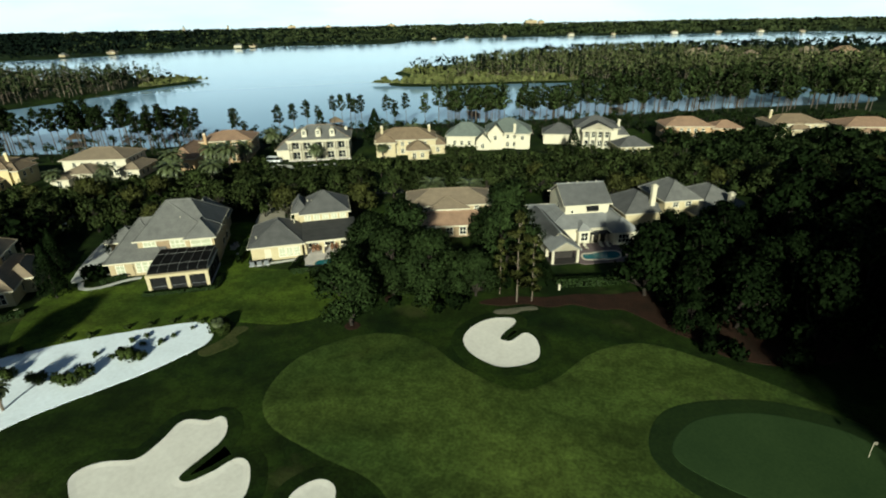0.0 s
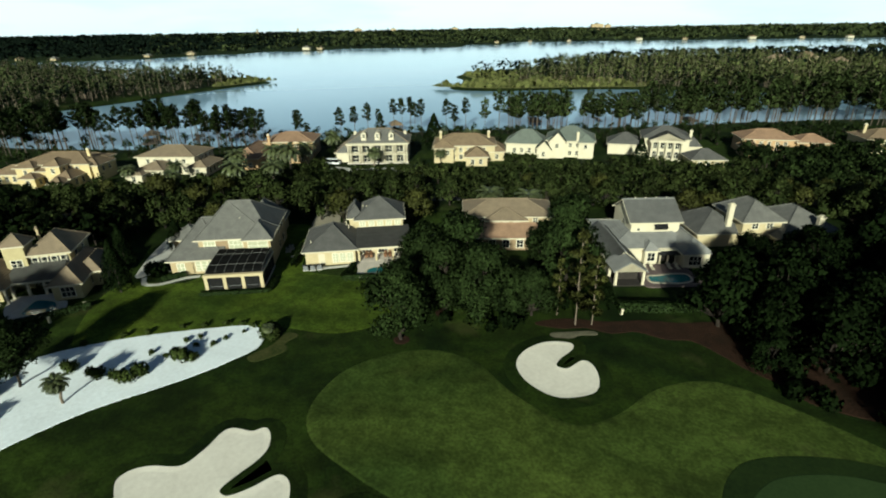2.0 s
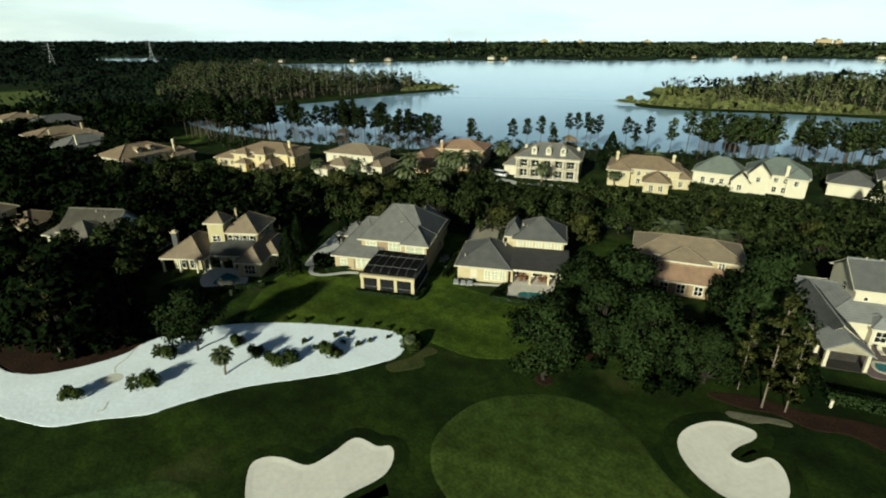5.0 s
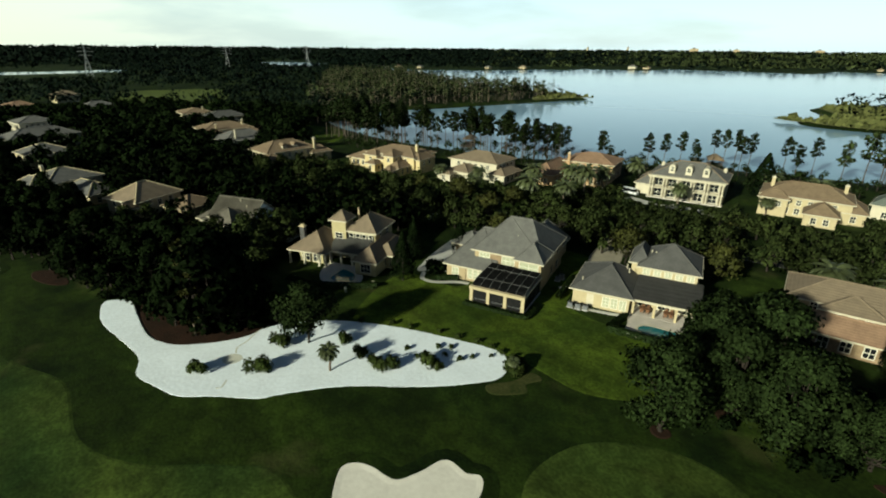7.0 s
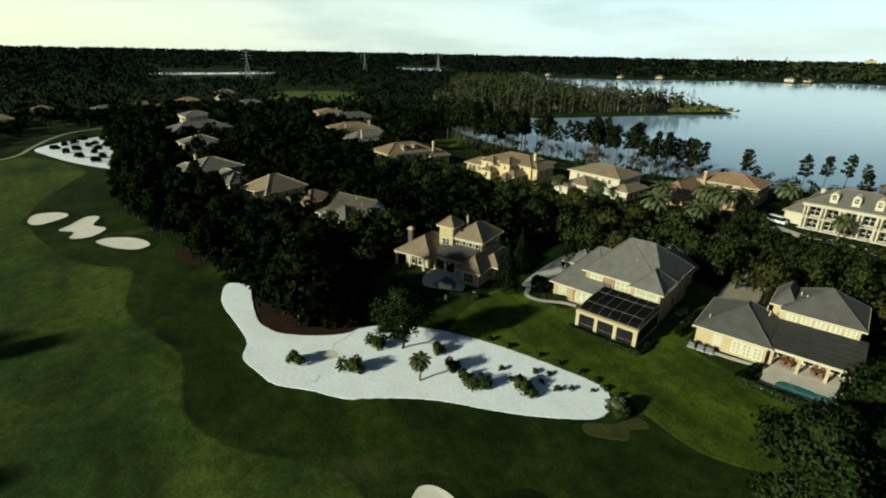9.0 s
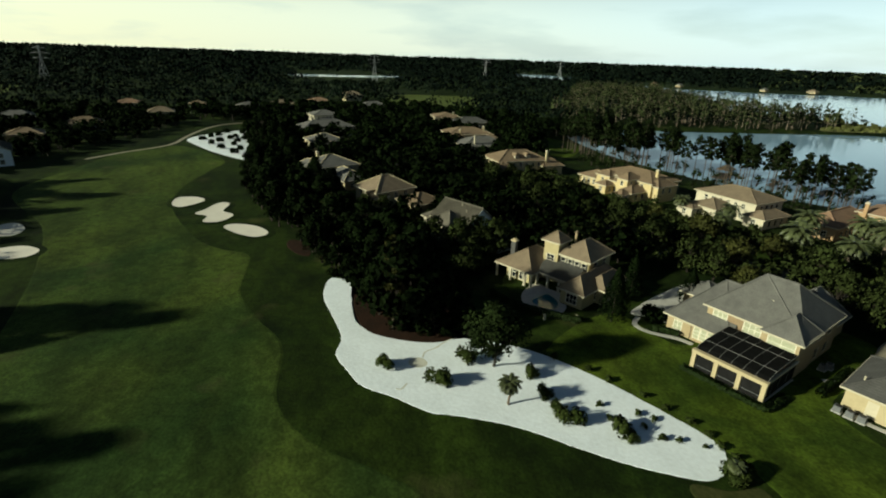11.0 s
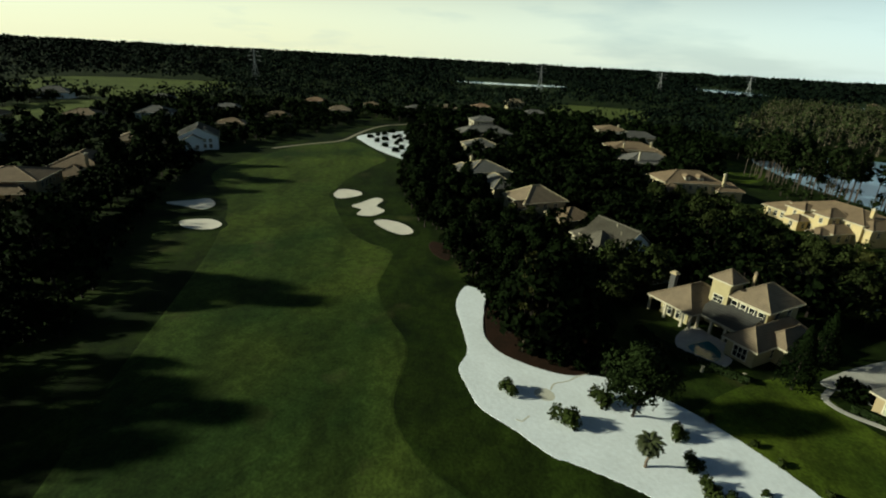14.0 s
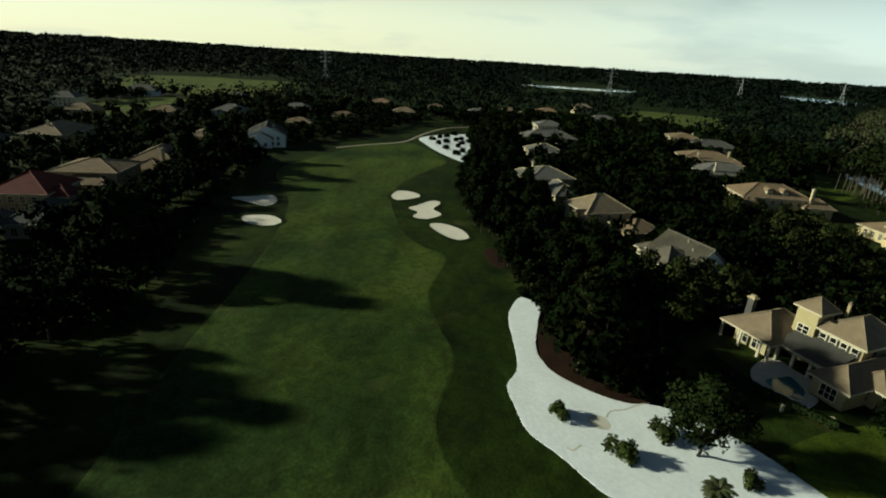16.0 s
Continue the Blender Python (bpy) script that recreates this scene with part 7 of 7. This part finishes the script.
# ---- cars, boathouses and garden furniture ----
def car(x, y, turn, paint, label, tall=1.5, long=4.5, van=False):
    """A parked car: lofted body, dark glass band, wheels with rims, lamps."""
    top = tagged(new("car"), label, "car", "parked cars")
    top.matrix_basis = pose(x, y, 0.08, 0, 0, turn)
    w = 0.9
    low = [(-long / 2, 0.35), (-long / 2, 0.85), (-long / 2 + (0.5 if van else 1.0), 0.98), (long / 2 - (0.25 if van else 0.7), 1.0), (long / 2, 0.9), (long / 2, 0.35)]
    bm = bmesh.new()
    a = [bm.verts.new((-w, p, z)) for p, z in low]
    b = [bm.verts.new((w, p, z)) for p, z in low]
    bm.faces.new(a)
    bm.faces.new(b[::-1])
    for i in range(len(low)):
        j = (i + 1) % len(low)
        bm.faces.new((a[i], b[i], b[j], a[j]))
    bmesh.ops.recalc_face_normals(bm, faces=bm.faces)
    body = part("body", bm, paint, top)
    y0, y1 = -long / 2 + (0.55 if van else 1.05), long / 2 - (0.1 if van else 0.45)
    for name, z0, z1, m, inset in (("glass_band", 0.98, tall - 0.12, GLASS, 0.05), ("roof_panel", tall - 0.12, tall, paint, 0.14)):
        bm = bmesh.new()
        rings = [[bm.verts.new(p) for p in ((-w + i, y0 + 3 * i, z), (w - i, y0 + 3 * i, z), (w - i, y1 - 2 * i, z), (-w + i, y1 - 2 * i, z))] for z, i in ((z0, inset), (z1, 0.16 if inset < 0.1 else 0.2))]
        for i in range(4):
            bm.faces.new((rings[0][i], rings[0][(i + 1) % 4], rings[1][(i + 1) % 4], rings[1][i]))
        bm.faces.new(rings[1])
        part(name, bm, m, top)
    for sx in (-1, 1):
        for v in (-long * 0.3, long * 0.3):
            bm = bmesh.new()
            beam(bm, (sx * 0.72, v, 0.33), (sx * 0.93, v, 0.33), 0.33, 14)
            wheel = part("wheel", bm, RUBBER, top)
            bm = bmesh.new()
            beam(bm, (sx * 0.90, v, 0.33), (sx * 0.945, v, 0.33), 0.2, 10)
            part("rim", bm, STEEL, wheel)
        part("headlight", boxed(sx * 0.62 - 0.16, sx * 0.62 + 0.16, -long / 2 - 0.02, -long / 2 + 0.1, 0.62, 0.78), GLASS, body)


car(-61, 180.5, 80, CAR_WHITE, "white van parked by the white villa", 2.1, 5.4, True)
car(-93.5, 117, 30, CAR_WHITE, "white car parked between trees")
car(-43.5, 172.4, 95, CAR_DARK, "dark car parked on the pale driveway")


def boathouse(x, y, turn, label, roof=None, w=5.0, d=8.0, dock=8.0):
    top = tagged(new("boathouse"), label, "boathouse", "boathouses")
    top.matrix_basis = pose(x, y, -2, 0, 0, turn)
    for u in (-w / 2, w / 2):
        for v in (-d / 2, 0, d / 2):
            part("post", boxed(u - 0.12, u + 0.12, v - 0.12, v + 0.12, -3, 3.2), GREY_BARK, top)
    part("deck", boxed(-w / 2 - 0.5, w / 2 + 0.5, -d / 2 - dock, d / 2, 0.55, 0.75), GREY_BARK, top)
    corner, a, b = roof_shape("hip", -w / 2 - 0.7, w / 2 + 0.7, -d / 2 - 0.7, d / 2 + 0.7, 3.2, 5.2)
    bm = bmesh.new()
    c, ra, rb = [bm.verts.new(p) for p in corner], bm.verts.new(a), bm.verts.new(b)
    for f in ((c[1], c[2], rb, ra), (c[3], c[0], ra, rb), (c[0], c[1], ra), (c[2], c[3], rb), tuple(c[::-1])):
        bm.faces.new(f)
    part("roof", bm, roof or SLATE_ROOF, top)


for x, y, w, wall, roof in ((287, 612, 22, YELLOW, TAN_ROOF), (345, 668, 20, CREAM, BROWN_ROOF), (410, 606, 22, BEIGE, TAN_ROOF), (446, 600, 24, CREAM, TERRACOTTA_ROOF), (320, 560, 16, CREAM, TAN_ROOF)):
    plain_house(x - w / 2, x + w / 2, y - 7, y + 7, 5, 8.5, 14, wall, roof, "far house among the pines of the wooded point", seen="S", group="far shore houses")
for x, y, turn, r in ((187, 437, 10, TAN_ROOF), (-53, 258, 20, BROWN_ROOF), (17, 292, 5, SLATE_ROOF), (99, 296, 0, SLATE_ROOF), (-164, 228, 25, BROWN_ROOF)):
    boathouse(x, y, turn, "small hip-roofed boathouse on posts in the lake", r)


def dock(x, y, turn, long):
    top = tagged(new("dock"), "narrow grey wooden dock reaching into the lake", "dock", "docks")
    top.matrix_basis = pose(x, y, -2, 0, 0, turn)
    part("deck", boxed(-0.9, 0.9, 0, long, 0.5, 0.68), GREY_BARK, top)
    for i in range(int(long / 3) + 1):
        for u in (-0.8, 0.8):
            part("pile", boxed(u - 0.1, u + 0.1, i * 3, i * 3 + 0.2, -3, 0.5), GREY_BARK, top)


for x, y, turn, long in ((-143, 228, 20, 12), (-126, 234, 20, 12), (-60, 254, 10, 14), (52, 286, 5, 12)):
    dock(x, y, turn, long)


def chair(m, turn):
    top = tagged(new("patio_chair"), "brown wooden patio chair on the veranda", "chair", "patio chairs")
    top.matrix_basis = m @ pose(0, 0, 0, 0, 0, turn)
    part("seat", boxed(-0.25, 0.25, -0.25, 0.25, 0.42, 0.48), TEAK, top)
    part("backrest", boxed(-0.25, 0.25, 0.2, 0.26, 0.48, 0.95), TEAK, top)
    for u in (-0.22, 0.22):
        for v in (-0.22, 0.22):
            part("leg", boxed(u - 0.03, u + 0.03, v - 0.03, v + 0.03, 0, 0.42), TEAK, top)


def patio_table(m):
    top = tagged(new("patio_table"), "brown wooden table on the veranda", "table")
    top.matrix_basis = m
    part("tabletop", boxed(-0.9, 0.9, -0.5, 0.5, 0.7, 0.76), TEAK, top)
    for u in (-0.8, 0.8):
        for v in (-0.4, 0.4):
            part("leg", boxed(u - 0.04, u + 0.04, v - 0.04, v + 0.04, 0, 0.7), TEAK, top)


def lounger(m):
    top = tagged(new("sun_lounger"), "pale cushioned sun lounger on the pool deck", "lounger", "sun loungers")
    top.matrix_basis = m
    part("mattress", boxed(-0.32, 0.32, -0.9, 0.4, 0.32, 0.44), WHITE, top)
    bm = boxed(-0.32, 0.32, 0, 0.7, 0, 0.1)
    bmesh.ops.rotate(bm, verts=bm.verts, cent=(0, 0, 0), matrix=Matrix.Rotation(0.7, 3, "X"))
    bmesh.ops.translate(bm, verts=bm.verts, vec=(0, 0.38, 0.36))
    part("backrest", bm, WHITE, top)
    for u in (-0.28, 0.28):
        for v in (-0.8, 0.3):
            part("leg", boxed(u - 0.03, u + 0.03, v - 0.03, v + 0.03, 0, 0.32), DARK, top)


veranda = pose(-40.7, 95.5, 0.16, 0, 0, 13)
for u, v in ((13.6, 2.6), (17.6, 2.5)):
    patio_table(veranda @ Matrix.Translation((u, v, 0)))
    for du, dv, turn in ((-0.45, -0.85, 180), (0.45, -0.85, 180), (-0.45, 0.85, 0), (0.45, 0.85, 0)):
        chair(veranda @ Matrix.Translation((u + du, v + dv, 0)), turn)
terrace = pose(21.3, 92.0, 0.14, 0, 0, 7)
for u, v in ((8.4, 6.4), (9.9, 6.6), (13.5, 6.8), (15.0, 6.6)):
    lounger(terrace @ Matrix.Translation((u, v, 0)))
for x, y in ((20.8, 81.6), (-76.3, 70.6), (-74.1, 76.0)):
    post_ob = tagged(new("garden_post"), "short white garden post beside the hedge", "post", "garden posts")
    post_ob.location = (x, y, 0)
    bm = boxed(-0.16, 0.16, -0.16, 0.16, -0.2, 1.0)
    box(bm, -0.2, 0.2, -0.2, 0.2, 1.0, 1.1)
    part("shaft", bm, WHITE, post_ob)
path_a = pose(-40.7, 95.5, 0, 0, 0, 13)
strip("garden_path", [path_a @ Vector(p) for p in ((2.6, -0.6, 0), (4.6, -1.2, 0), (7.5, -1.0, 0), (10.6, -0.6, 0))], 0.8, 0.09, CONCRETE, "short pale path before the bay")
